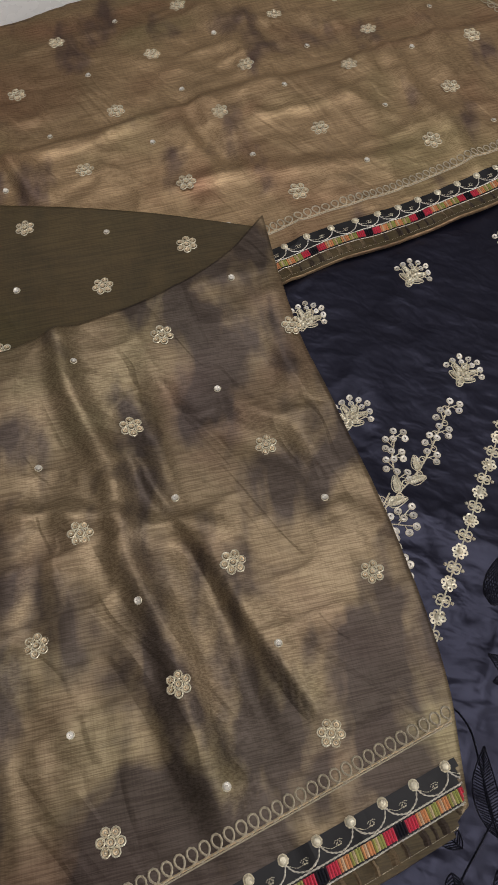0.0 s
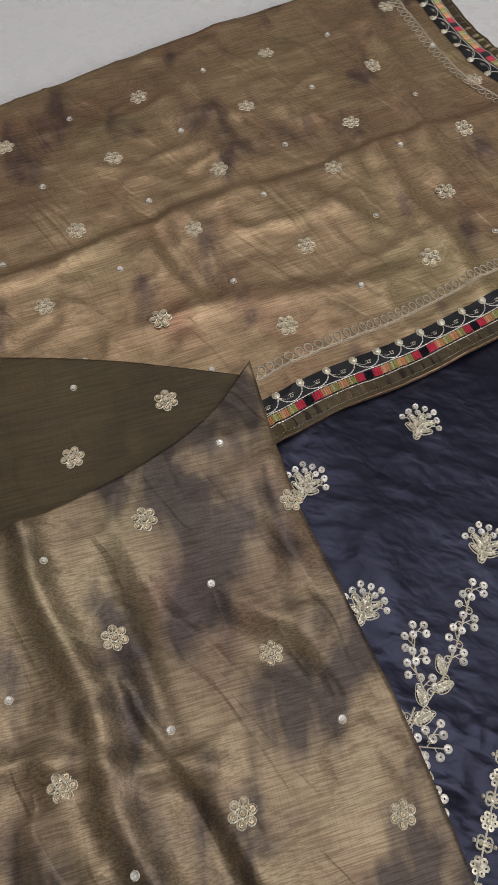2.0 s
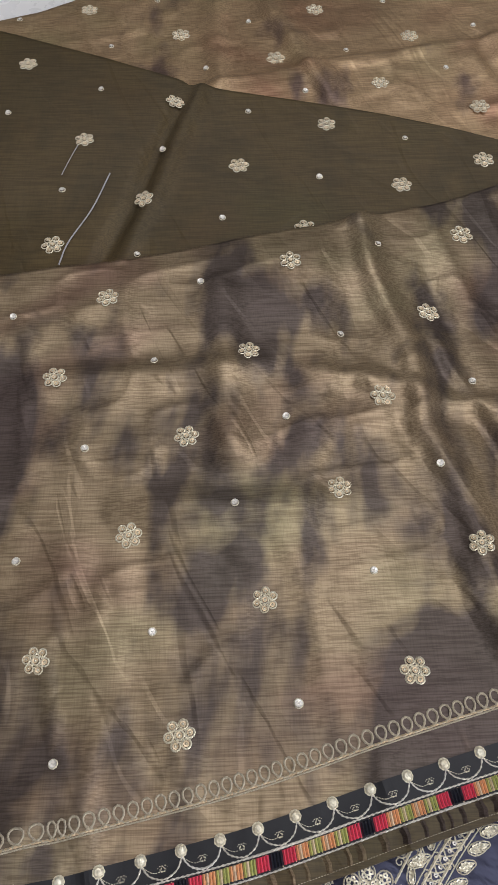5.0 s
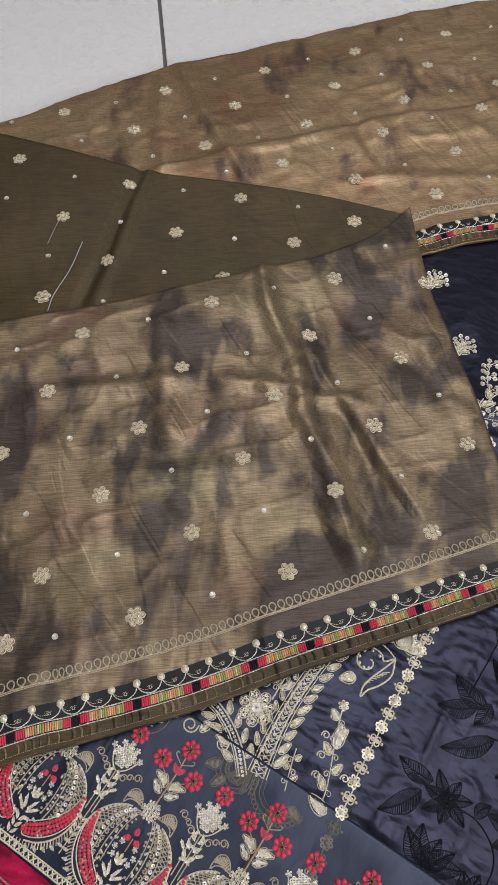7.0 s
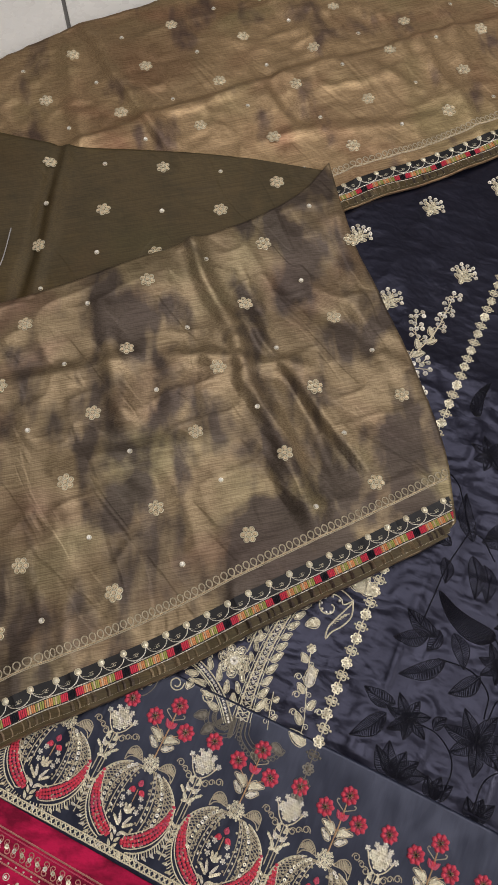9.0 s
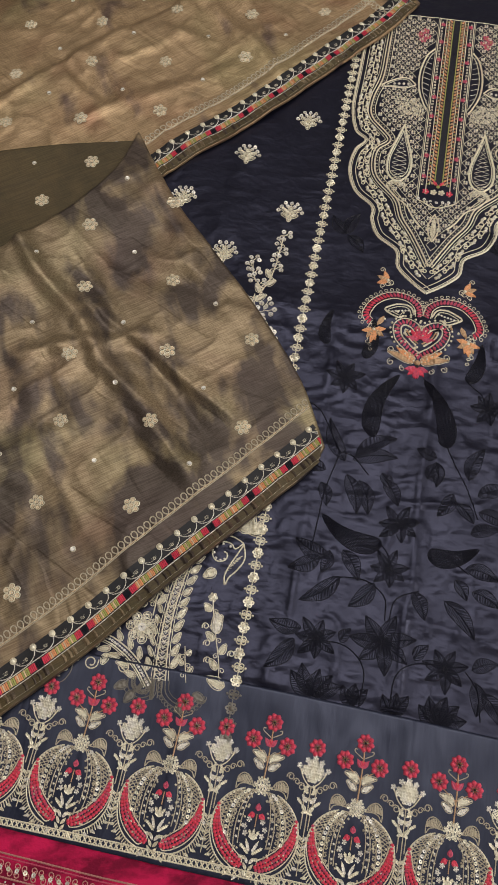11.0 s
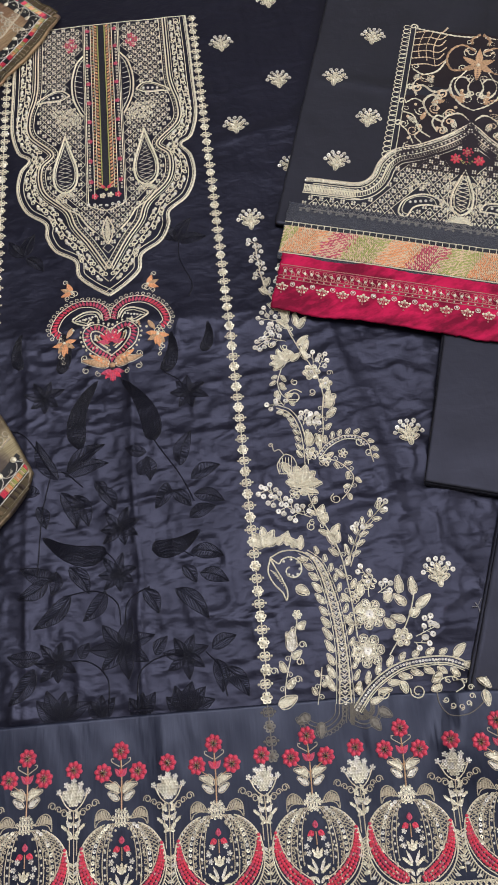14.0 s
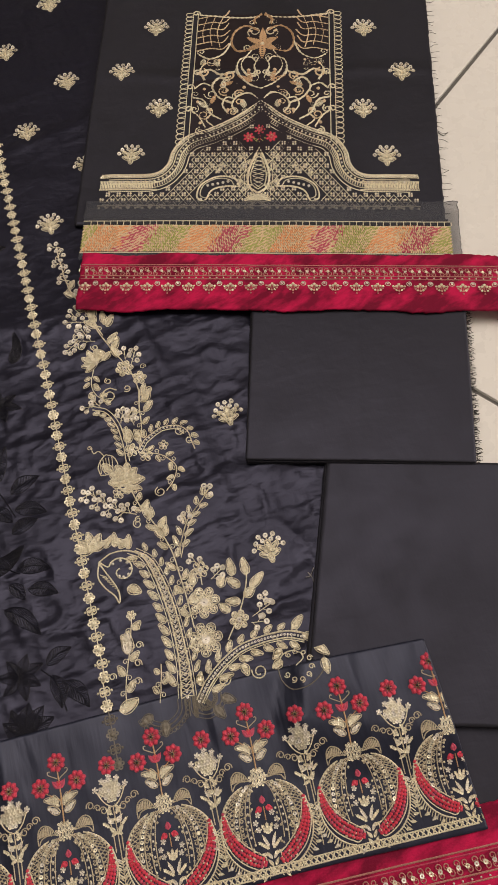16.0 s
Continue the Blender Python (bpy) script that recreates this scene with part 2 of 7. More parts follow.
def mesh_object(name, verts, faces, mats, parent=None, label="", slots=None, smooth=True):
    me = bpy.data.meshes.new(name)
    me.from_pydata([tuple(v) for v in verts], [], faces)
    for mat in mats:
        me.materials.append(mat)
    if slots is not None:
        me.polygons.foreach_set("material_index", slots)
    if smooth:
        me.polygons.foreach_set("use_smooth", [True] * len(me.polygons))
    me.update()
    ob = new(name, me)
    ob.parent = parent
    return tagged(ob, label)


def cloth(name, grid, height, mats, parent=None, label="", drop=0.003, rag=0.0, seed=0):
    """A draped sheet over a grid of plan points: its top follows height(x, y), its rim turns down and is hemmed to a second sheet below."""
    nv, nu, _ = grid.shape
    g = grid.copy()
    rim = [(0, i) for i in range(nu)] + [(j, nu - 1) for j in range(1, nv)] + [(nv - 1, i) for i in range(nu - 2, -1, -1)] + [(j, 0) for j in range(nv - 2, 0, -1)]
    if rag:
        rng = np.random.RandomState(seed)
        for j, i in rim:
            g[j, i] += rng.normal(0, rag, 2)
    z = height(g[..., 0], g[..., 1])
    verts = [(*g[j, i], z[j, i]) for j in range(nv) for i in range(nu)]
    at = lambda j, i: j * nu + i
    faces = [(at(j, i), at(j, i + 1), at(j + 1, i + 1), at(j + 1, i)) for j in range(nv - 1) for i in range(nu - 1)]
    ring = [at(j, i) for j, i in rim]
    centre = g.reshape(-1, 2).mean(0)
    for step in ((0.0006, 0.35), (0.0007, 0.75), (0.0, 1.0)):
        fresh = []
        for n, (j, i) in enumerate(rim):
            a, b = np.array(g[rim[n - 1]]), np.array(g[rim[(n + 1) % len(rim)]])
            t = (b - a) / (np.hypot(*(b - a)) + 1e-9)
            out = np.array([t[1], -t[0]])
            p = g[j, i] + out * step[0]
            fresh.append(len(verts))
            verts.append((p[0], p[1], z[j, i] - drop * step[1]))
        for n in range(len(rim)):
            m = (n + 1) % len(rim)
            faces.append((ring[n], fresh[n], fresh[m], ring[m]))
        ring = fresh
    return mesh_object(name, verts, faces, mats, parent, label)


def thing(name, label, category, at=(0, 0, 0), group=""):
    ob = new(name)
    ob.empty_display_size = 0.05
    ob.location = at
    return tagged(ob, label, category, group)


def box_mesh(bm, x0, y0, z0, x1, y1, z1, bevel=0.0):
    made = bmesh.ops.create_cube(bm, size=1.0)["verts"]
    bmesh.ops.scale(bm, vec=(x1 - x0, y1 - y0, z1 - z0), verts=made)
    bmesh.ops.translate(bm, vec=((x0 + x1) / 2, (y0 + y1) / 2, (z0 + z1) / 2), verts=made)
    if bevel:
        edges = list({e for v in made for e in v.link_edges})
        bmesh.ops.bevel(bm, geom=edges, offset=bevel, segments=2, affect="EDGES", profile=0.6)


def bm_object(name, bm, mat, parent=None, label=""):
    me = bpy.data.meshes.new(name)
    bm.to_mesh(me)
    bm.free()
    me.materials.append(mat)
    ob = new(name, me)
    ob.parent = parent
    return tagged(ob, label)


# ---------------------------------------------------------------- room
TILE_TURN, TILE_SIZE, TILE_U, TILE_V, GROUT_W = 38.5, 0.633, -0.344, -0.200, 0.0045
X0, X1, Y0, Y1, TOP = -2.2, 2.6, -2.4, 2.4, 2.7

bm = bmesh.new()
box_mesh(bm, X0 - 0.2, Y0 - 0.2, -0.16, X1 + 0.2, Y1 + 0.2, -0.0035)
floor = tagged(bm_object("floor", bm, GROUT), "grey grout bed under pale glazed floor tiles", "floor", kind="structure")

bm = bmesh.new()
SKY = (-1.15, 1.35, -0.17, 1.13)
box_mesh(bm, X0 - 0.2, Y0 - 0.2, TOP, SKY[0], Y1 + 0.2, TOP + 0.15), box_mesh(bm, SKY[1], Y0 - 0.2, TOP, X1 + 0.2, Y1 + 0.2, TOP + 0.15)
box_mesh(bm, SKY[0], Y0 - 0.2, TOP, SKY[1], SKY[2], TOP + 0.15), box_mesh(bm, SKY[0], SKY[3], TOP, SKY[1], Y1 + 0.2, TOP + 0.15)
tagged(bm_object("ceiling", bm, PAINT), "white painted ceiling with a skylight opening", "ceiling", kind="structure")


def wall(name, x0, y0, x1, y1, hole=None):
    """A wall of boxes round one window opening, given as (from, to, sill, head) along its longer side."""
    bm = bmesh.new()
    if hole is None:
        box_mesh(bm, x0, y0, -0.1, x1, y1, TOP)
    else:
        a, b, lo, hi = hole
        if x1 - x0 > y1 - y0:
            box_mesh(bm, x0, y0, -0.1, a, y1, TOP), box_mesh(bm, b, y0, -0.1, x1, y1, TOP)
            box_mesh(bm, a, y0, -0.1, b, y1, lo), box_mesh(bm, a, y0, hi, b, y1, TOP)
        else:
            box_mesh(bm, x0, y0, -0.1, x1, a, TOP), box_mesh(bm, x0, b, -0.1, x1, y1, TOP)
            box_mesh(bm, x0, a, -0.1, x1, b, lo), box_mesh(bm, x0, a, hi, x1, b, TOP)
    return tagged(bm_object(name, bm, WALL), "plain taupe painted wall", "wall", kind="structure")


wall("wall_north", X0, Y1, X1, Y1 + 0.2)
wall("wall_south", X0, Y0 - 0.2, X1, Y0)
wall("wall_west", X0 - 0.2, Y0, X0, Y1)
wall("wall_east", X1, Y0, X1 + 0.2, Y1, (-1.3, 0.5, 0.85, 2.15))


def window_frame(name, along_x, a, b, lo, hi, at):
    bm = bmesh.new()
    for u0, u1, z0, z1 in ((a, a + 0.05, lo, hi), (b - 0.05, b, lo, hi), (a + 0.05, b - 0.05, lo, lo + 0.05), (a + 0.05, b - 0.05, hi - 0.05, hi), ((a + b) / 2 - 0.025, (a + b) / 2 + 0.025, lo + 0.05, hi - 0.05)):
        if along_x:
            box_mesh(bm, u0, at, z0, u1, at + 0.06, z1, 0.004)
        else:
            box_mesh(bm, at, u0, z0, at + 0.06, u1, z1, 0.004)
    return tagged(bm_object(name, bm, WOOD), "white painted window frame in the wall", "window", kind="structure")


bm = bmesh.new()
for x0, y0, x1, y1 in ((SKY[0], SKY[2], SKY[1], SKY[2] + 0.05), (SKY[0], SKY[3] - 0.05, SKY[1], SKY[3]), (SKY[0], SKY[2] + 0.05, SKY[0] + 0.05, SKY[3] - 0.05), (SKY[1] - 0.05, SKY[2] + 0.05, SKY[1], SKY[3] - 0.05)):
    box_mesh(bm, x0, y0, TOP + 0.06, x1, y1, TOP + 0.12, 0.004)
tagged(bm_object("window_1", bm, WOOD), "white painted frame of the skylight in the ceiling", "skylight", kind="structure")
window_frame("window_2", False, -1.3, 0.5, 0.85, 2.15, X1 + 0.1)

# ---------------------------------------------------------------- the layers of cloth, by their heights


def kameez_z(x, y):
    z = 0.0042 + 0.0008 * lattice_noise(x, y * 1.4, 9, 11)
    u, v = turned(x, y, 6)
    calm = 0.35 + 0.65 * np.clip((0.07 - y) / 0.05, 0, 1)
    # short sharp puckers between the stitches, and a few longer creases across
    z = z + calm * (0.0002 * lattice_noise(u * 0.7, v * 1.2, 42, 12) + 0.0009 * ridges(u * 0.6, v * 1.2, 36, 13) + 0.00022 * lattice_noise(u, v * 1.2, 110, 14) + 0.0014 * ridges(u * 0.9, v * 0.8, 24, 15) + 0.0011 * ridges(u, v * 0.9, 55, 16) + 0.0007 * ridges(u * 0.8, v, 105, 17))
    # the cross fold at the waist and the long fold down the middle
    fold = 0.045 + 0.03 * x * x + 0.0012 * lattice_noise(x, 0 * x, 30, 18)
    z = z + 0.0048 * np.exp(-np.abs(y - fold) / 0.035)
    z = z + 0.0030 * np.exp(-np.abs(x - 0.016 - 0.0015 * lattice_noise(y, 0 * y, 26, 19)) / 0.005) * (y < 0.04)
    z = z + 0.0022 * np.exp(-np.abs(x + 0.078) / 0.008) * (y < 0.04)
    z = z + crease(x, y, 0.20, 0.03, 0.24, -0.17, 0.010, 0.0022)
    z = z + crease(x, y, 0.14, -0.16, 0.33, -0.14, 0.007, 0.0016) + crease(x, y, 0.12, 0.26, 0.24, 0.28, 0.010, 0.0018)
    z = z + crease(x, y, -0.30, 0.26, -0.17, 0.07, 0.014, 0.0020) + crease(x, y, -0.21, 0.33, -0.20, 0.10, 0.016, 0.0018)
    z = np.where(y < -0.300, np.minimum(z, 0.0046), z)
    return np.maximum(z, 0.0012)


def hem_z(x, y):
    z = 0.0062 + 0.0009 * lattice_noise(x * 1.4, y * 0.5, 16, 21) + 0.0004 * lattice_noise(x * 1.5, y * 0.6, 60, 22)
    # the strip climbs over the folded pack at its end
    d = (x - 0.327) * 0.924 - (y + 0.163) * 0.381
    e = (x - 0.249) * 0.299 + (y + 0.352) * 0.954
    up = np.clip((d + 0.028) / 0.030, 0, 1) * np.clip((e + 0.040) / 0.042, 0, 1)
    z = z + 0.0085 * up * up * (3 - 2 * up)
    for cx in (-0.145, 0.028, 0.185, 0.292):
        z = z + 0.0016 * np.exp(-np.abs(x - cx) / 0.007)
    return z


def back_z(x, y):
    u, v = turned(x, y, 50)
    z = 0.0100 + 0.0016 * lattice_noise(u, v * 1.3, 8, 31) + 0.0009 * lattice_noise(u * 0.8, v * 1.6, 24, 32) + 0.0007 * lattice_noise(u, v * 1.4, 66, 33)
    z = z + 0.0015 * ridges(u * 0.8, v * 1.2, 15, 34) + 0.0013 * ridges(u * 1.1, v * 0.8, 30, 35)
    # the long pressed fold along the length, and crossing creases
    z = z + fold_step(x, y, -0.37, 0.375, -0.62, 0.08, 0.0055, 0.0016, 0.035) + fold_step(x, y, -0.17, 0.575, -0.39, 0.345, 0.0060, 0.0016, 0.035) + fold_step(x, y, -0.660, 0.290, -0.470, 0.160, 0.0090, 0.0020, 0.014)
    z = z + fold_step(x, y, -0.372, 0.392, -0.475, 0.475, 0.0040, 0.002, 0.02) + fold_step(x, y, -0.355, 0.255, -0.425, 0.295, 0.0035, 0.002, 0.018) + fold_step(x, y, -0.27, 0.36, -0.33, 0.385, 0.0032, 0.002, 0.018)
    z = z + crease(x, y, -0.36, 0.62, -0.22, 0.40, 0.010, 0.0035) + crease(x, y, -0.44, 0.32, -0.36, 0.26, 0.008, -0.0030)
    z = z + crease(x, y, -0.32, 0.46, -0.17, 0.32, 0.009, 0.0030) + crease(x, y, -0.40, 0.22, -0.24, 0.33, 0.009, 0.0026)
    z = z + crease(x, y, -0.50, 0.46, -0.36, 0.35, 0.010, 0.0022) + crease(x, y, -0.66, 0.26, -0.55, 0.12, 0.008, 0.0030)
    return np.maximum(z, 0.006)


def mid_z(x, y):
    u, v = turned(x, y, 30)
    z = 0.0185 + 0.0010 * lattice_noise(u, v, 7, 41) + 0.0004 * lattice_noise(u, v, 30, 42)
    z = z + crease(x, y, -0.585, 0.135, -0.515, -0.075, 0.005, -0.0050) + crease(x, y, -0.574, 0.14, -0.503, -0.07, 0.006, 0.0034)
    return np.maximum(z, back_z(x, y) + 0.0008)


def front_z(x, y):
    u, v = turned(x, y, -42)
    z = 0.0145 + 0.0018 * lattice_noise(u, v * 1.2, 8.5, 51) + 0.0013 * lattice_noise(u * 1.3, v * 0.9, 20, 52) + 0.0005 * lattice_noise(u, v * 1.4, 55, 53)
    z = z + 0.0013 * ridges(u * 0.9, v * 1.2, 12, 54) + 0.0009 * ridges(u, v * 0.8, 34, 55)
    z = z + fold_step(x, y, -0.330, 0.018, -0.150, -0.092, 0.0052, 0.0014, 0.022) + fold_step(x, y, -0.46, -0.192, -0.345, -0.125, 0.0042, 0.003, 0.03) + fold_step(x, y, -0.345, -0.105, -0.280, -0.040, 0.0036, 0.003, 0.03)
    z = z + crease(x, y, -0.42, 0.085, -0.30, -0.03, 0.010, 0.0060) + crease(x, y, -0.31, -0.02, -0.17, -0.16, 0.011, 0.0065)
    z = z + crease(x, y, -0.345, 0.06, -0.16, -0.12, 0.008, -0.0030) + crease(x, y, -0.37, -0.06, -0.24, -0.01, 0.008, 0.0040)
    z = z + crease(x, y, -0.50, -0.17, -0.38, -0.06, 0.010, 0.0040) + crease(x, y, -0.30, 0.06, -0.17, 0.03, 0.012, -0.0028)
    z = z + crease(x, y, -0.40, -0.20, -0.29, -0.11, 0.012, 0.0035) + crease(x, y, -0.29, 0.17, -0.22, 0.06, 0.010, 0.0030)
    z = z + crease(x, y, -0.36, -0.01, -0.29, -0.15, 0.010, -0.0028) + crease(x, y, -0.45, -0.02, -0.36, -0.14, 0.010, 0.0034)
    # it lies over the buried edge of the layer below
    d = (x + 0.86) * 0.759 - (y + 0.42) * 0.651
    under = np.clip((0.115 - d) / 0.05, 0, 1)
    under = under * under * (3 - 2 * under)
    z = np.maximum(z, 0.0085) + 0.0065 * under
    return np.maximum(z, mid_z(x, y) + 0.0016 - 0.03 * (1 - under))


def sleeve_z(x, y):
    u, v = turned(x, y, -17)
    return 0.0105 + 0.0008 * lattice_noise(u, v, 9, 61) + 0.0003 * lattice_noise(u * 1.8, v, 40, 62) + crease(x, y, 0.22, 0.33, 0.60, 0.22, 0.008, 0.0012) + crease(x, y, 0.45, 0.44, 0.36, 0.10, 0.006, 0.0010)


def lay(x, y, z):
    return z(np.array([x]), np.array([y]))[0]


# ---------------------------------------------------------------- kameez cloths
kameez = thing("kameez", "unstitched navy satin shirt front with gold embroidery laid on tiles", "shirt fabric")
grid = coons([(-0.46, -0.350), (0.0, -0.350), (0.36, -0.352)], [(-0.46, 0.30), (-0.24, 0.40), (-0.06, 0.515), (0.10, 0.56), (0.30, 0.58)], [(-0.46, -0.350), (-0.46, 0.30)], [(0.36, -0.352), (0.345, 0.1), (0.30, 0.58)], 330, 380)
front_panel = cloth("front_panel", grid, kameez_z, [NAVY], kameez, "creased navy satin panel", 0.003)

grid = coons([(-0.46, -0.431), (-0.18, -0.436), (0.016, -0.437), (0.168, -0.441), (0.250, -0.445), (0.350, -0.452)], [(-0.46, -0.306), (-0.113, -0.303), (0.112, -0.307), (0.221, -0.310), (0.351, -0.321)], [(-0.46, -0.431), (-0.46, -0.306)], [(0.350, -0.453), (0.351, -0.321)], 420, 70)
hem_panel = cloth("hem_panel", grid, hem_z, [ORGANZA], kameez, "glossy navy organza hem strip", 0.0015)

# the plain navy back piece under everything at the lower side
grid = coons([(0.22, -0.62), (0.95, -0.75)], [(0.30, -0.30), (0.95, -0.36)], [(0.22, -0.62), (0.30, -0.30)], [(0.95, -0.75), (0.95, -0.36)], 80, 60)
back_piece = thing("back_piece", "plain navy cotton shirt back spread flat on tiles", "fabric")
cloth("sheet", grid, lambda x, y: 0.0026 + 0.0008 * lattice_noise(x, y, 14, 71), [NAVY_PLAIN], back_piece, "", 0.002)

# ---------------------------------------------------------------- dupatta cloths
dupatta = thing("dupatta", "folded olive gold tissue silk scarf with sequin flowers", "scarf")
FAR = [(-0.98, -0.20), (-0.85, -0.02), (-0.762, 0.105), (-0.722, 0.185), (-0.664, 0.285), (-0.61, 0.346), (-0.551, 0.432), (-0.497, 0.498), (-0.431, 0.575), (-0.375, 0.626), (-0.312, 0.672)]
LOW = [(-0.70, -0.36), (-0.50, -0.10), (-0.38, 0.055), (-0.283, 0.170), (-0.250, 0.210), (-0.198, 0.262), (-0.117, 0.365), (-0.072, 0.422), (-0.046, 0.468)]
grid = coons(LOW, FAR, [(-0.70, -0.36), (-0.98, -0.20)], [(-0.046, 0.468), (-0.12, 0.540), (-0.223, 0.590), (-0.312, 0.672)], 300, 130)
back_layer = cloth("back_layer", grid, back_z, [TISSUE_BACK], dupatta, "wrinkled brown gold tissue silk", 0.004)

MID_TOP = [(-0.98, -0.02), (-0.86, 0.05), (-0.745, 0.085), (-0.659, 0.105), (-0.568, 0.123), (-0.494, 0.152), (-0.405, 0.184), (-0.316, 0.205)]
grid = coons([(-0.90, -0.40), (-0.60, -0.20), (-0.40, 0.0), (-0.300, 0.145)], MID_TOP, [(-0.90, -0.40), (-0.98, -0.02)], [(-0.300, 0.145), (-0.316, 0.205)], 160, 80)
middle_layer = cloth("middle_layer", grid, mid_z, [TISSUE_DULL], dupatta, "smooth dull olive reverse of the silk", 0.004)

TOPFOLD = [(-0.86, -0.42), (-0.70, -0.25), (-0.575, -0.122), (-0.495, -0.042), (-0.439, 0.022), (-0.393, 0.072), (-0.348, 0.126), (-0.325, 0.168), (-0.315, 0.216)]
EDGE = [(-0.66, -0.86), (-0.45, -0.57), (-0.321, -0.402), (-0.285, -0.362), (-0.232, -0.304), (-0.179, -0.238), (-0.114, -0.160), (-0.082, -0.121), (-0.072, -0.096)]
RIGHT = [(-0.072, -0.096), (-0.096, -0.048), (-0.117, -0.016), (-0.158, 0.035), (-0.211, 0.091), (-0.269, 0.152), (-0.315, 0.216)]
grid = coons(EDGE, TOPFOLD, [(-0.66, -0.86), (-0.86, -0.42)], RIGHT, 300, 210)
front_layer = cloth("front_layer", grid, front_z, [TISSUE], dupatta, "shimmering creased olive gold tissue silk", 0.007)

# ---------------------------------------------------------------- sleeve cloths and folded packs
SU, SV, SO = np.array([0.955, -0.297]), np.array([0.297, 0.955]), np.array([0.3485, 0.124])


def sl(u, v):
    """A place in the plan from a place in the sleeve's own axes."""
    return tuple(SO + u * SU + v * SV)


def sleeve_strip(u0, u1, v0, v1, nu, nv, wobble=0.0, seed=1):
    g = np.zeros((nv, nu, 2))
    for j, v in enumerate(np.linspace(v0, v1, nv)):
        for i, u in enumerate(np.linspace(u0, u1, nu)):
            g[j, i] = sl(u, v + wobble * float(lattice_noise(u, v * 0.2, 26, seed)))
    return g


sleeve = thing("sleeve_piece", "unstitched navy sleeve with dense gold embroidery beside the shirt", "sleeve fabric")
sleeve_cloth = cloth("sleeve_cloth", sleeve_strip(-0.178, 0.180, -0.036, 0.62, 120, 200), sleeve_z, [NAVY_PLAIN], sleeve, "plain navy satin with raw edges", 0.004, 0.0003, 3)

velvet_strip = thing("velvet_trim", "maroon velvet trim strip with sequin embroidery across the sleeve", "trim", group="velvet trims")
band_z = lambda x, y: sleeve_z(x, y) + 0.0012
velvet_z = lambda x, y: 0.0175 + 0.0012 * lattice_noise(*turned(x, y, -17), 12, 81) + 0.0005 * lattice_noise(*turned(x, y, -17), 40, 82)
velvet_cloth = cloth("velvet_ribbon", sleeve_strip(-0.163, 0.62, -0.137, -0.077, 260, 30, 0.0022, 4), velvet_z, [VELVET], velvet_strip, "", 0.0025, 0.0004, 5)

hem_velvet = thing("velvet_trim", "maroon velvet trim strip with sequin embroidery along the hem", "trim", group="velvet trims")
HV = lambda x: -0.4405 - 0.010 * np.clip((x - 0.2) / 0.15, 0, 1.6) + 0.004 * np.clip((-0.18 - x) / 0.15, 0, 1.5)
hv_z = lambda x, y: 0.0040 + 0.0009 * lattice_noise(x, y, 14, 91) + 0.0004 * lattice_noise(x, y, 45, 92)
g = np.zeros((34, 380, 2))
for j, d in enumerate(np.linspace(-0.105, 0.012, 34)):
    for i, x in enumerate(np.linspace(-0.62, 0.58, 380)):
        g[j, i] = (x, HV(x) + d)
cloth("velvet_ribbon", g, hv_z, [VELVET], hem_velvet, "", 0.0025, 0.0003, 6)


def folded_pack(name, label, corners, z, layers, mat, seed):
    """A flat pack of cloth, folded into layers that show as rounded lips at its edges."""
    pack = thing(name, label, "folded fabric", group="folded fabrics")
    rng = np.random.RandomState(seed)
    c = np.array(corners, float)
    mid = c.mean(0)
    for k in range(layers):
        shrink = c + rng.normal(0, 0.0012, c.shape) * (k < layers - 1)
        g = coons([shrink[0], shrink[1]], [shrink[3], shrink[2]], [shrink[0], shrink[3]], [shrink[1], shrink[2]], 90, 90)
        level = z + 0.0024 * (k + 1)
        top = lambda x, y, level=level, k=k: level + 0.0006 * lattice_noise(x, y, 8, seed + 3) + 0.00025 * lattice_noise(x, y, 25, seed + 4) + 0.0005 * np.exp(-np.abs((x - mid[0]) * 0.95 - (y - mid[1]) * 0.3) / 0.01)
        cloth("fold", g, top, [mat], pack, "", 0.0024)
    return pack


pack_lower = folded_pack("folded_fabric", "large folded charcoal navy trouser cloth on the tiles", [(0.249, -0.352), (0.60, -0.462), (0.655, -0.264), (0.327, -0.163)], 0.0040, 3, NAVY_PLAIN, 101)
pack_upper = folded_pack("folded_fabric", "folded charcoal navy cloth with a frayed selvedge", [(0.2625, -0.143), (0.4435, -0.199), (0.500, -0.030), (0.318, 0.030)], 0.0050, 4, NAVY_PLAIN, 107)

# ---------------------------------------------------------------- embroidery kit


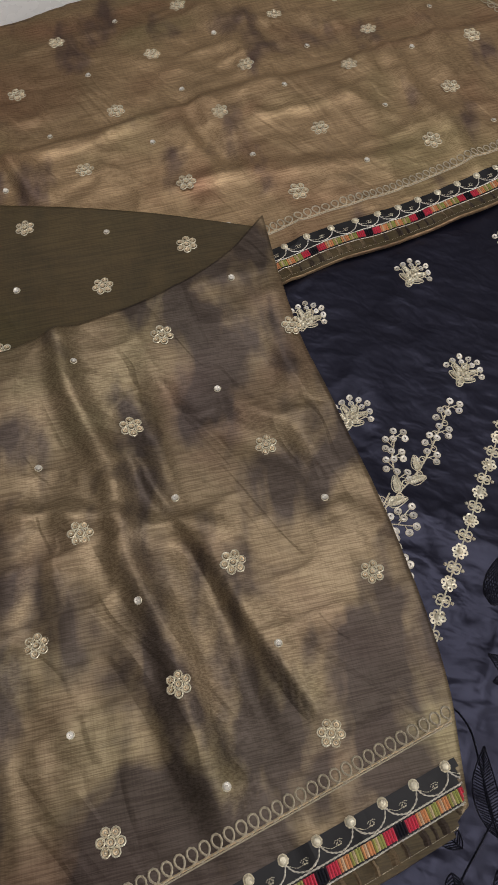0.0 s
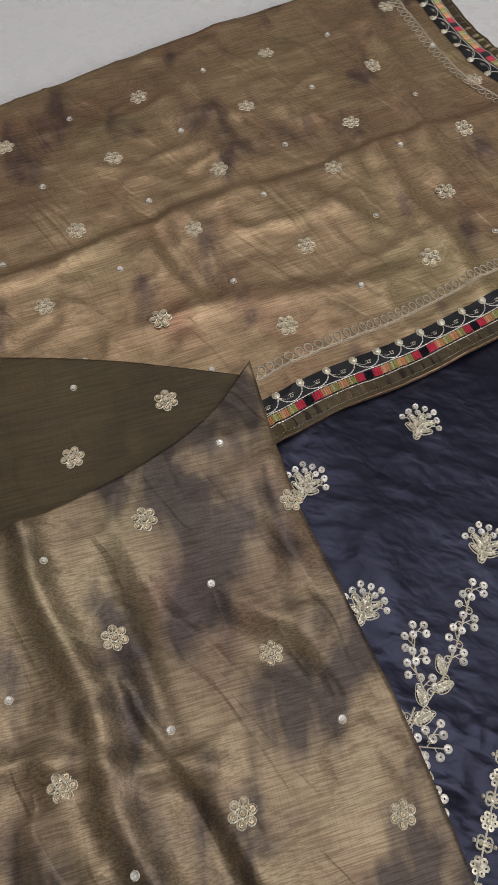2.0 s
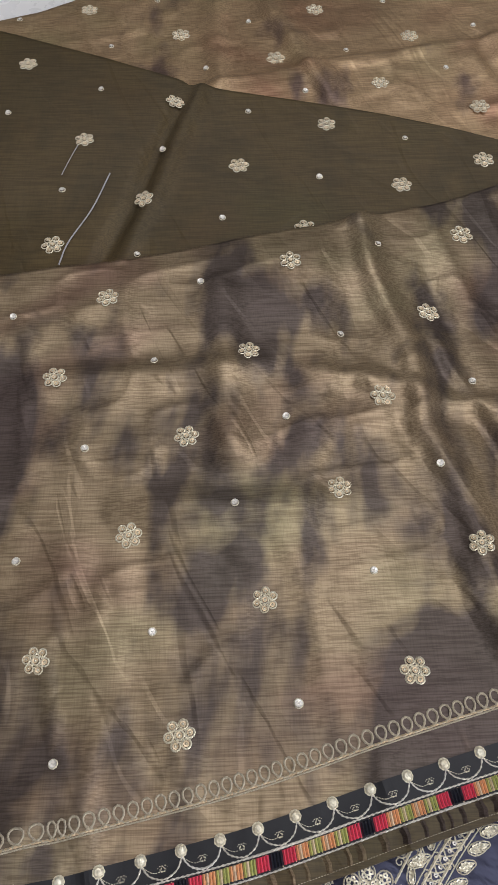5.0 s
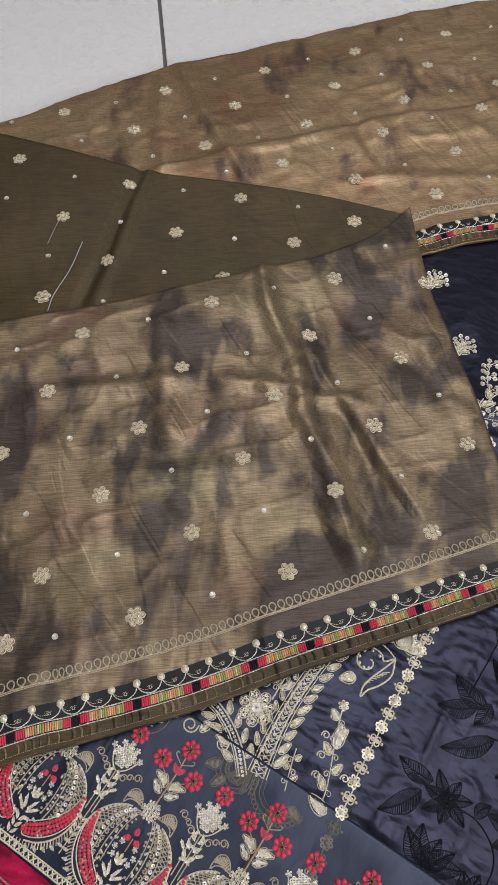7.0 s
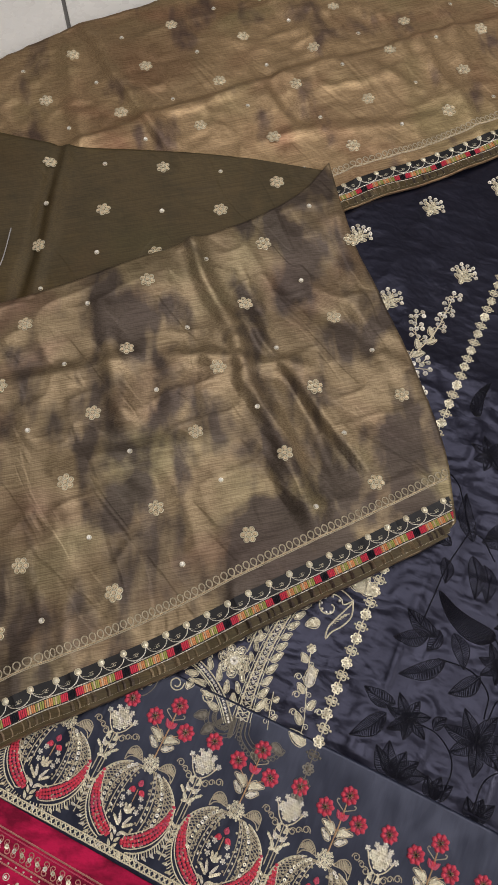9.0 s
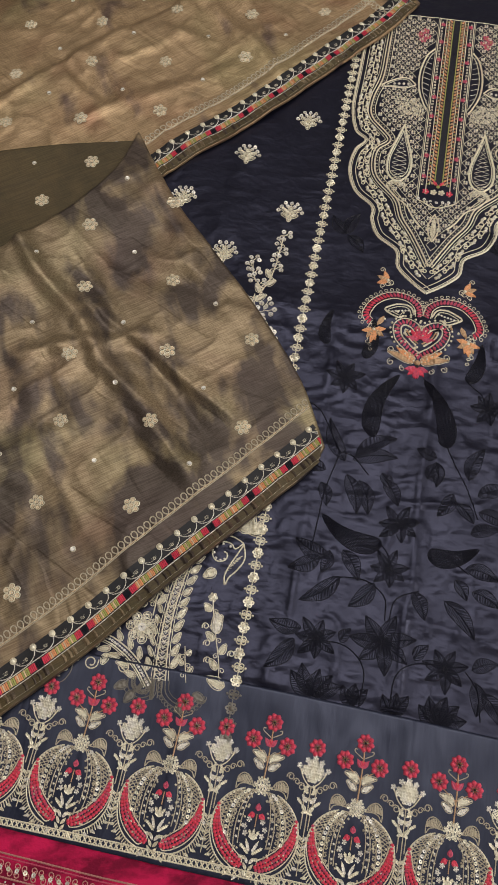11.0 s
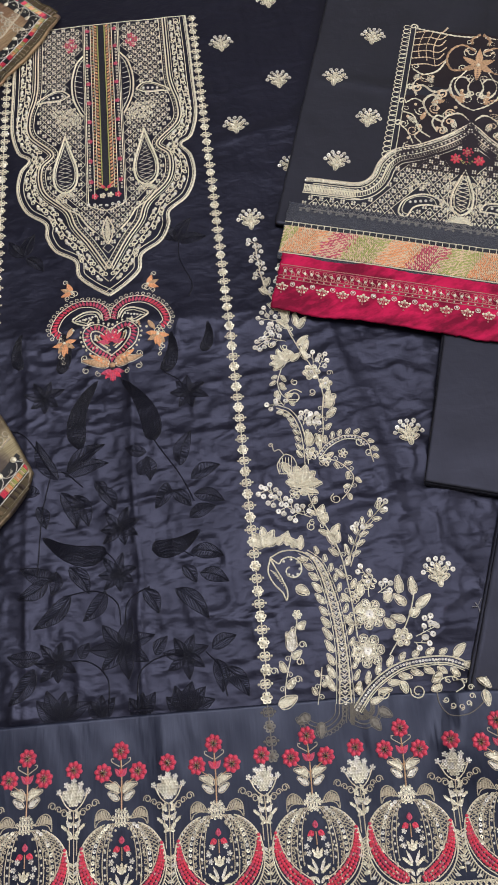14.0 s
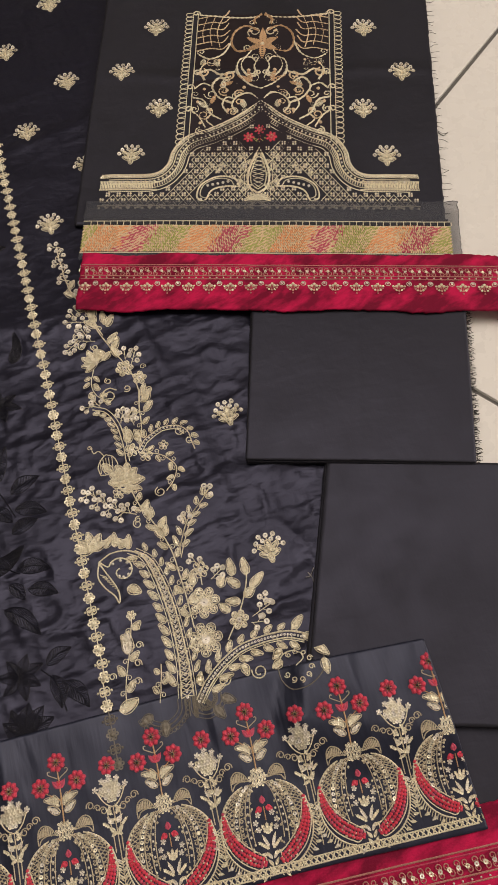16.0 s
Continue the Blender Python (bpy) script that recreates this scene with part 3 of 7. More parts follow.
class Stitch:
    """Collects raised threads, sequins and satin-stitched leaves in plan, and drapes them over a height."""

    def __init__(self, height, mats, lift=0.0001):
        self.height, self.mats, self.lift = height, mats, lift
        self.v, self.off, self.f, self.slot, self.n = [], [], [], [], 0
        self.rng = random.Random(7)
        self.warp = None
        self.set()

    def set(self, x=0.0, y=0.0, turn=0.0, size=1.0, flip=False):
        self.ox, self.oy, self.size, self.flip = x, y, size, -1.0 if flip else 1.0
        self.c, self.s = math.cos(radians(turn)), math.sin(radians(turn))
        return self

    def add(self, pts, offs, faces, mat):
        p = np.array(pts, float) * self.size
        if self.warp:
            p[:, 1] = self.warp(p[:, 1])
        px = p[:, 0] * self.flip
        self.v.append(np.stack([self.ox + self.c * px - self.s * p[:, 1], self.oy + self.s * px + self.c * p[:, 1]], 1))
        self.off.append(np.asarray(offs, float) * self.size)
        m = self.mats.index(mat)
        order = 1 if self.flip > 0 else -1
        for face in faces:
            self.f.append(tuple(self.n + k for k in face[::order]))
            self.slot.append(m)
        self.n += len(p)

    def cord(self, pts, w, mat, h=0.5, closed=False, curve=True, beads=True, taper=False):
        """A raised thread along a line; beads: with the pulse of a chain stitch."""
        p = np.asarray(pts, float)
        if closed:
            p = np.vstack([p, p[:1]])
        length = float(np.hypot(*np.diff(p, axis=0).T).sum())
        n = max(3, int(length / (w * 0.75)) + 1)
        q = line_points(p, n) if curve and len(p) > 2 else np.stack([np.interp(np.linspace(0, 1, n), np.r_[0, np.cumsum(np.hypot(*np.diff(p, axis=0).T))] / max(length, 1e-9), p[:, k]) for k in (0, 1)], 1)
        t = np.gradient(q, axis=0)
        t /= np.hypot(t[:, 0], t[:, 1])[:, None] + 1e-9
        side = np.stack([-t[:, 1], t[:, 0]], 1)
        wide = np.full(n, w / 2)
        high = np.full(n, w * h)
        if beads:
            wide[1::2] *= 0.72
            high[1::2] *= 0.5
        if taper:
            wide *= np.linspace(1, 0.3, n)
        v = np.concatenate([q + side * wide[:, None], q, q - side * wide[:, None]])
        off = np.concatenate([np.zeros(n), high, np.zeros(n)])
        faces = []
        for i in range(n - 1):
            faces += [(i, n + i, n + i + 1, i + 1), (n + i, 2 * n + i, 2 * n + i + 1, n + i + 1)]
        self.add(v, off, faces, mat)

    def disc(self, x, y, r, mat, h=0.0006, sides=7, hole=0.30):
        """A cupped sequin with its eye, tilted a little by chance."""
        a = np.arange(sides) * 2 * math.pi / sides + self.rng.random()
        tx, ty = self.rng.uniform(-0.25, 0.25), self.rng.uniform(-0.25, 0.25)
        ring = np.stack([np.cos(a), np.sin(a)], 1)
        v = np.vstack([ring * r + (x, y), ring * r * hole + (x, y)])
        off = np.r_[np.full(sides, h * 0.7), np.full(sides, h * 0.45)] + (v[:, 0] - x) * tx + (v[:, 1] - y) * ty + h * 0.3
        k = sides
        self.add(v, off, [(i, (i + 1) % k, k + (i + 1) % k, k + i) for i in range(k)], mat)

    def knot(self, x, y, r, mat, h=0.8, sides=7):
        """A small domed knot of thread."""
        a = np.arange(sides) * 2 * math.pi / sides + self.rng.random()
        ring = np.stack([np.cos(a), np.sin(a)], 1)
        v = np.vstack([ring * r, ring * r * 0.6, [(0, 0)]]) + (x, y)
        off = np.r_[np.zeros(sides), np.full(sides, r * h * 0.75), [r * h]]
        k = sides
        faces = [(i, (i + 1) % k, k + (i + 1) % k, k + i) for i in range(k)] + [(k + i, k + (i + 1) % k, 2 * k) for i in range(k)]
        self.add(v, off, faces, mat)

    def ring(self, x, y, r, w, mat):
        a = np.linspace(0, 2 * math.pi, 11)[:-1]
        self.cord(np.stack([x + r * np.cos(a), y + r * np.sin(a)], 1), w, mat, closed=True)

    def leaf(self, x, y, turn, length, width, mat, rim=None, bend=0.0, h=0.0011, rows=None, point=0.75, w=0.0008):
        """A leaf filled with ridged satin stitches or rows of sequins, from its base at (x, y); rim: an outline of thread."""
        n = rows or max(5, int(length / 0.0014))
        s = np.linspace(0, 1, n)
        wide = np.sin(np.pi * s**point) ** 0.8 * width / 2
        wide[0], wide[-1] = width * 0.06, width * 0.03
        c, sn = math.cos(radians(turn)), math.sin(radians(turn))
        along, across = s * length, bend * length * np.sin(np.pi * s * 0.5) ** 2
        mid = np.stack([x + c * along - sn * across, y + sn * along + c * across], 1)
        t = np.gradient(mid, axis=0)
        t /= np.hypot(t[:, 0], t[:, 1])[:, None]
        side = np.stack([-t[:, 1], t[:, 0]], 1)
        pulse = np.where(np.arange(n) % 2 == 0, 1.0, 0.45)
        v = np.concatenate([mid + side * wide[:, None], mid + side * wide[:, None] * 0.5, mid, mid - side * wide[:, None] * 0.5, mid - side * wide[:, None]])
        off = np.concatenate([np.zeros(n), h * 0.9 * pulse, h * 0.55 * pulse, h * 0.9 * pulse, np.zeros(n)])
        faces = [(k * n + i, (k + 1) * n + i, (k + 1) * n + i + 1, k * n + i + 1) for k in range(4) for i in range(n - 1)]
        if mat is INK and rim is INK:
            for k in (0.75, 0.45, 0.15, -0.15, -0.45, -0.75):
                self.cord(mid + side * wide[:, None] * k, 0.0008, INK, 0.5)
        elif mat in (SEQUIN, SILVER) and length > 0.006:
            # rows of overlapping sequins
            r = 0.00125
            body = np.tile(mid, (5, 1))
            self.add(body + (v - body) * 0.72, off * 0.2, faces, ZARI)
            for i in range(1, int(length / (r * 1.25))):
                at = i * r * 1.25 / length * (n - 1)
                j = min(int(at), n - 2)
                p, o, half = mid[j] + (mid[j + 1] - mid[j]) * (at - j), side[j], wide[j] + (wide[j + 1] - wide[j]) * (at - j)
                for q in ((0.0,) if half < 0.0015 else ((-0.5, 0.5) if half < 0.0029 else (-0.64, 0.0, 0.64))):
                    self.disc(p[0] + o[0] * half * q, p[1] + o[1] * half * q, r, mat, 0.0008, 6, 0.40)
        else:
            self.add(v, off, faces, mat)
        if rim is not None:
            wide = wide + w * 0.9
            self.cord(np.vstack([mid + side * wide[:, None], (mid - side * wide[:, None])[::-1]])[:: 2 if n > 9 else 1], w, rim, closed=True)

    def curl(self, x, y, turn, r, mat, w=0.0008, turns=1.3, left=True):
        """A scroll of thread that sets out from (x, y) and winds up."""
        k = np.linspace(0, 1, 12)
        a = k * turns * 2 * math.pi
        rad = r * (1 - 0.75 * k)
        sgn = 1 if left else -1
        c, s = math.cos(radians(turn)), math.sin(radians(turn))
        lx, ly = r * 0 + rad * np.sin(a) + k * r * 0.2, sgn * (r - rad * np.cos(a))
        self.cord(np.stack([x + c * lx - s * ly, y + s * lx + c * ly], 1), w, mat)

    def bloom(self, x, y, r, petals, mat, heart, rim=None, turn=0.0):
        """A flower of satin-stitched petals with a knotted heart."""
        if mat is SEQUIN:
            for k in range(petals):
                a = radians(turn + 360 * k / petals)
                px, py, pr = x + r * 0.64 * math.cos(a), y + r * 0.64 * math.sin(a), r * 1.75 / petals
                self.ring(px, py, pr, 0.0008, rim or ZARI)
                for j in range(5 if pr > 0.0022 else 2):
                    self.disc(px + pr * 0.5 * math.cos(j * 1.26), py + pr * 0.5 * math.sin(j * 1.26), min(0.0013, pr * 0.5), SEQUIN, 0.0006, 6, 0.34)
            self.disc(x, y, r * 0.24, SILVER), self.ring(x, y, r * 0.26, 0.0008, ZARI)
            return
        for k in range(petals):
            self.leaf(x, y, turn + 360 * k / petals, r * 1.05, r * 4.1 / petals, mat, None, 0, r * 0.26, 6, 1.7)
        if rim is not None:
            a = np.linspace(0, 2 * math.pi, 4 * petals, endpoint=False)
            rad = r * (1.04 + 0.06 * np.cos(a * petals - radians(turn) * petals))
            self.cord(np.stack([x + rad * np.cos(a), y + rad * np.sin(a)], 1), r * 0.13, rim, closed=True)
        if mat is RED and r > 0.004 and GREEN in self.mats:
            for k in range(8):
                self.knot(x + r * 0.34 * math.cos(k * 0.785), y + r * 0.34 * math.sin(k * 0.785), r * 0.12, GREEN if k % 2 else ZARI, 2.2, 5)
        for k in range(4):
            self.knot(x + r * 0.16 * math.cos(k * 1.6), y + r * 0.16 * math.sin(k * 1.6), r * 0.14, heart, 1.8, 5)

    def rosette(self, x, y, r, mat, thread, petals=6):
        """Sequins in a ring round one more, each held by a thread loop."""
        for k in range(petals + 1):
            a = 2 * math.pi * k / petals
            d = 0 if k == petals else r * 0.66
            self.disc(x + d * math.cos(a), y + d * math.sin(a), r * 0.33, mat)
        for k in range(petals):
            a = 2 * math.pi * (k + 0.5) / petals
            self.knot(x + r * 0.36 * math.cos(a), y + r * 0.36 * math.sin(a), r * 0.12, thread, 1.2, 5)

    def hatch(self, pts_a, pts_b, n, w, mat):
        """Short bars between two lines."""
        a, b = line_points(pts_a, n), line_points(pts_b, n)
        for p, q in zip(a, b):
            self.cord([p, (p + q) / 2, q], w, mat, curve=False, beads=False)

    def vine(self, pts, step, length, width, mats, w=0.0011, phase=0, lean=48, curls=True, side=0):
        """A stem with leaves at both sides (or one: side 1 or -1) and a few scrolls."""
        leafm, thread = mats
        self.cord(pts, w, thread)
        p = np.asarray(pts, float)
        total = float(np.hypot(*np.diff(p, axis=0).T).sum())
        n = max(2, int(total / (step * 1.04)))
        q = line_points(p, n + 2)
        t = np.gradient(q, axis=0)
        for i in range(1, n + 1):
            ang = math.degrees(math.atan2(t[i, 1], t[i, 0]))
            sgn = side or (1 if (i + phase) % 2 else -1)
            k = length * 0.90 * (1 - 0.3 * i / n) * self.rng.uniform(0.88, 1.1)
            bx, by = q[i, 0] - sgn * 0.0016 * math.sin(radians(ang)), q[i, 1] + sgn * 0.0016 * math.cos(radians(ang))
            self.leaf(bx, by, ang + sgn * (lean + 12), k * 0.90, width * 0.56, leafm, thread, -0.16 * sgn, 0.0010, None, 0.75, 0.00065)
            if curls:
                self.curl(q[i, 0], q[i, 1], ang - sgn * 35, 0.0024, thread, 0.0007, 1.1, sgn < 0)

    def spray(self, x, y, turn, length, mats, n=5):
        """A twig with round sequin berries."""
        sequin, thread = mats
        c, s = math.cos(radians(turn)), math.sin(radians(turn))
        self.cord([(x, y), (x + c * length, y + s * length)], 0.0008, thread, curve=False)
        for k in range(n):
            d = length * (0.35 + 0.65 * k / (n - 1))
            o = 0.0 if k == n - 1 else (0.0042 if k % 2 else -0.0042)
            px, py = x + c * d - s * o, y + s * d + c * o
            self.cord([(x + c * (d - 0.003), y + s * (d - 0.003)), (px, py)], 0.0006, thread, curve=False)
            self.disc(px, py, 0.0021, sequin), self.ring(px, py, 0.0021, 0.0006, thread)

    def done(self, name, parent, label="", keep=None):
        v = np.concatenate(self.v)
        off = np.concatenate(self.off)
        z = self.height(v[:, 0], v[:, 1]) + self.lift + off
        f, slot = self.f, self.slot
        if keep is not None:
            ok = keep(v[:, 0], v[:, 1])
            pairs = [(a, b) for a, b in zip(f, slot) if all(ok[i] for i in a)]
            f, slot = [a for a, _ in pairs], [b for _, b in pairs]
        return mesh_object(name, np.column_stack([v, z]), f, self.mats, parent, label, slot, False)


def inside(px, py, poly):
    """Whether points lie inside a closed outline."""
    poly = np.asarray(poly)
    hit = np.zeros(np.shape(px), bool)
    for (x0, y0), (x1, y1) in zip(poly, np.roll(poly, -1, axis=0)):
        cross = (y0 > py) != (y1 > py)
        hit ^= cross & (px < (x1 - x0) * (py - y0) / (y1 - y0 + 1e-12) + x0)
    return hit


def shifted(pts, d):
    """A line moved sideways by d, to its left."""
    p = np.asarray(pts, float)
    t = np.gradient(p, axis=0)
    t /= np.hypot(t[:, 0], t[:, 1])[:, None] + 1e-9
    return p + d * np.stack([-t[:, 1], t[:, 0]], 1)


def both(pts):
    """A half outline and its mirror image, as one line from side to side; the half runs from the outside to the middle."""
    p = [tuple(q) for q in pts]
    return p + [(-x, y) for x, y in p[::-1]]


def trellis(st, poly, pitch, mats, holes=(), w=0.0007, flowers=True):
    """A net of fine crossing threads with little sequin flowers at its knots, inside an outline and outside some holes."""
    sequin, thread = mats
    p = np.asarray(poly)
    (x0, y0), (x1, y1) = p.min(0), p.max(0)
    nx, ny = int((x1 - x0) / (pitch / 2)) + 3, int((y1 - y0) / (pitch * 0.6)) + 3
    gx, gy = np.meshgrid(x0 + pitch / 2 * np.arange(-1, nx), y0 + pitch * 0.6 * np.arange(-1, ny), indexing="ij")
    free = inside(gx, gy, p)
    for h in holes:
        free &= ~inside(gx, gy, h)
    ok = lambda x, y: free[min(max(round((x - x0) / (pitch / 2)) + 1, 0), nx), min(max(round((y - y0) / (pitch * 0.6)) + 1, 0), ny)]
    i = 0
    y = y0
    while y < y1:
        x = x0 + (pitch / 2 if i % 2 else 0)
        while x < x1:
            if ok(x, y):
                for dx, dy in ((pitch / 2, pitch * 0.6), (-pitch / 2, pitch * 0.6)):
                    if ok(x + dx, y + dy):
                        st.cord([(x, y), (x + dx * 0.5, y + dy * 0.5), (x + dx, y + dy)], w, thread, curve=False)
                if flowers and ok(x + pitch / 2, y):
                    for k in range(4):
                        a = math.pi / 4 + k * math.pi / 2
                        st.knot(x + pitch / 2 + 0.0017 * math.cos(a), y + 0.0017 * math.sin(a), 0.0013, thread if (k + i) % 2 else sequin, 1.0, 5)
                if not flowers and (i + int(x / pitch)) % 2:
                    st.disc(x, y, 0.0016, sequin)
            x += pitch
        y += pitch * 0.6
        i += 1


GOLD = (SEQUIN, ZARI)
ALL = [ZARI, SEQUIN, SILVER, RED, ORANGE, PEACH, GREEN, PINK, INK, SHEER_ZARI, NAVY, DIM_ZARI]


# ---------------------------------------------------------------- kameez embroidery
def neckline():
    st = Stitch(kameez_z, ALL)
    outer = [(0.098, 0.452), (0.0995, 0.400), (0.100, 0.356), (0.1005, 0.305), (0.093, 0.273), (0.081, 0.2615), (0.090, 0.246), (0.0925, 0.219), (0.083, 0.193), (0.0635, 0.1755), (0.062, 0.159), (0.053, 0.140), (0.0335, 0.1255), (0.030, 0.107), (0.016, 0.092), (0.0, 0.080)]
    inner = [(0.0715, 0.452), (0.072, 0.400), (0.073, 0.355), (0.080, 0.321), (0.078, 0.295), (0.055, 0.267), (0.067, 0.248), (0.064, 0.217), (0.040, 0.190), (0.032, 0.168), (0.018, 0.146), (0.0, 0.112)]
    out, inn = line_points(outer, 120), line_points(inner, 90)
    for flip in (False, True):
        st.set(flip=flip)
        st.cord(out, 0.0029, ZARI, 0.45), st.cord(shifted(out, -0.0022), 0.0011, SEQUIN)
        st.cord(shifted(out, -0.0065), 0.0010, ZARI)
        st.cord(inn, 0.0022, ZARI), st.cord(shifted(inn, 0.0032), 0.0016, ZARI)
        st.cord(shifted(inn, 0.0058), 0.0009, SEQUIN), st.cord(shifted(inn, -0.0045), 0.0010, ZARI)
        dots = line_points(shifted(inn, -0.0023), 90)
        for x, y in dots:
            st.knot(x, y, 0.0009, SEQUIN, 1.0, 5)
        # the scrolling trefoils in the broad border
        mids = line_points((line_points(shifted(out, -0.0065), 60) + line_points(shifted(inn, 0.0058), 60)) / 2, 42)
        t = np.gradient(mids, axis=0)
        for i, (x, y) in enumerate(mids[1:-1]):
            a = math.degrees(math.atan2(t[i, 1], t[i, 0]))
            up = i % 2 == 0
            st.curl(x, y, a + (70 if up else -70), 0.0042, ZARI, 0.0014, 1.1, up)
            st.curl(x, y, a + (160 if up else 200), 0.0034, ZARI, 0.0013, 1.0, not up)
            for k in (-35, 0, 35):
                b = radians(a + (-90 if up else 90) + k)
                st.knot(x + 0.0046 * math.cos(b), y + 0.0046 * math.sin(b), 0.0020, SEQUIN if k else SILVER, 0.9, 6)
        st.cord(mids, 0.0008, ZARI)
        # large drop with a netted body, the winged leaf and the half oval by the placket
        drop = [(0.0425, 0.289), (0.0375, 0.270), (0.0305, 0.243), (0.032, 0.222), (0.0425, 0.2125), (0.053, 0.222), (0.0545, 0.243), (0.0475, 0.270)]
        st.cord(drop, 0.0028, ZARI, closed=True), st.cord(0.82 * np.array(drop) + 0.18 * np.array([0.0425, 0.240]), 0.0014, SEQUIN, closed=True)
        for k in range(9):
            y = 0.219 + 0.0058 * k
            wide = 0.0075 * math.sin(math.pi * min(1, (k + 1.3) / 10.0) ** 0.6)
            st.cord([(0.0425 - wide, y), (0.0425 + wide, y + 0.005)], 0.0007, ZARI, curve=False)
            st.cord([(0.0425 + wide, y), (0.0425 - wide, y + 0.005)], 0.0007, SILVER, curve=False)
        for k in (-1, 1):
            st.leaf(0.0425, 0.2115, -90 + 55 * k, 0.011, 0.005, SEQUIN, ZARI, 0.1 * k), st.curl(0.0425, 0.210, -90 + 70 * k, 0.004, ZARI, 0.0009, 1.1, k > 0)
        wing = [(0.0365, 0.3475), (0.046, 0.3555), (0.058, 0.353), (0.0735, 0.3415), (0.060, 0.341), (0.047, 0.3415)]
        st.cord(wing, 0.0020, ZARI, closed=True), st.cord(0.74 * np.array(wing) + 0.26 * np.array([0.053, 0.347]), 0.0012, SEQUIN, closed=True)
        for k in range(4):
            st.knot(0.045 + 0.005 * k, 0.3475 - 0.0006 * k, 0.0016, SILVER)
        oval = [(0.0215, 0.404), (0.029, 0.392), (0.034, 0.368), (0.033, 0.343), (0.0265, 0.323), (0.0215, 0.314)]
        st.cord(oval, 0.0024, ZARI), st.cord(shifted(oval, -0.0035), 0.0012, SEQUIN)
        for k in range(10):
            y = 0.326 + 0.0078 * k
            st.cord([(0.0225, y), (0.0225 + 0.0085 * math.sin(math.pi * (k + 1) / 11.5), y + 0.003)], 0.0009, SILVER, curve=False)
        # rose knots at the shoulder
        for x, y in ((0.034, 0.430), (0.039, 0.424), (0.031, 0.421), (0.036, 0.416)):
            st.bloom(x, y, 0.0042, 5, PINK, GREEN)
        for k in range(3):
            st.vine([(0.027 + 0.008 * k, 0.300), (0.030 + 0.009 * k, 0.312), (0.036 + 0.010 * k, 0.330)], 0.006, 0.006, 0.003, GOLD, 0.0008, k)
        hole = [np.array(h) for h in (drop, wing, [(0, 0.47), (0.0215, 0.47), (0.0215, 0.41)] + oval + [(0.0215, 0.19), (0, 0.19)])]
        field = np.vstack([shifted(inn, -0.0055)[shifted(inn, -0.0055)[:, 0] > 0], [(0.0, 0.118), (0.0, 0.452)]])
        trellis(st, field, 0.0108, (SILVER, ZARI), hole, 0.0007)
        # the inner garland under the placket
        arc = [(0.052, 0.205), (0.043, 0.193), (0.030, 0.183), (0.021, 0.168), (0.013, 0.158)]
        st.cord(arc, 0.0020, ZARI), st.cord(shifted(arc, -0.003), 0.0010, SEQUIN)
    st.set()
    leaf = [(0.0, 0.176), (-0.0055, 0.160), (0.0, 0.142), (0.0055, 0.160)]
    st.cord(leaf, 0.0018, ZARI, closed=True), st.leaf(0, 0.145, 90, 0.027, 0.006, SEQUIN)
    # the placket: slit, bands and knots
    st.add([(-0.0032, 0.213), (0.0032, 0.213), (0.0032, 0.452), (-0.0032, 0.452)], [0.0004] * 4, [(0, 1, 2, 3)], INK)
    for sgn in (-1, 1):
        for x, w, m in ((0.0040, 0.0014, GREEN), (0.0088, 0.0010, ZARI), (0.0122, 0.0012, ZARI), (0.0190, 0.0012, ZARI), (0.0206, 0.0010, SEQUIN)):
            low = 0.213 if x < 0.009 else (0.200 if x < 0.015 else 0.1935)
            st.cord([(sgn * x, low), (sgn * x, 0.33), (sgn * x, 0.452)], w, m, curve=False)
        for k in range(52):
            y = 0.214 + 0.0046 * k
            st.leaf(sgn * 0.0050, y, 90 - sgn * 40, 0.0048, 0.0026, ORANGE if k % 2 else PEACH, None, 0, 0.0008, 5)
            st.knot(sgn * 0.0104, y, 0.0011, ORANGE if k % 3 else GREEN, 1.0, 5)
            st.curl(sgn * 0.0152, y, 90 - sgn * 60, 0.0017, ZARI, 0.0008, 1.0, sgn < 0)
            if k % 6 == 2:
                st.bloom(sgn * 0.0155, y, 0.0028, 5, PINK, PINK)
    for x, m in ((-0.012, RED), (-0.004, ZARI), (0.004, ZARI), (0.012, RED)):
        st.bloom(x, 0.204, 0.0035, 5, m, ZARI)
    st.leaf(-0.001, 0.213, 130, 0.007, 0.004, RED), st.leaf(0.001, 0.213, 50, 0.007, 0.004, RED), st.knot(0, 0.2115, 0.002, GREEN)
    st.cord([(-0.0206, 0.1935), (-0.010, 0.1875), (0.0, 0.1845), (0.010, 0.1875), (0.0206, 0.1935)], 0.0016, ZARI)
    for k in range(-3, 4):
        st.disc(0.0062 * k, 0.1935 - 0.003 * (3 - abs(k)) / 3, 0.0018, SILVER)
    st.cord([(-0.098, 0.4525), (0.0, 0.4535), (0.098, 0.4525)], 0.0014, ZARI)
    return st.done("neckline_embroidery", front_panel, "dense champagne zari neckline with a black slit")


neckline()


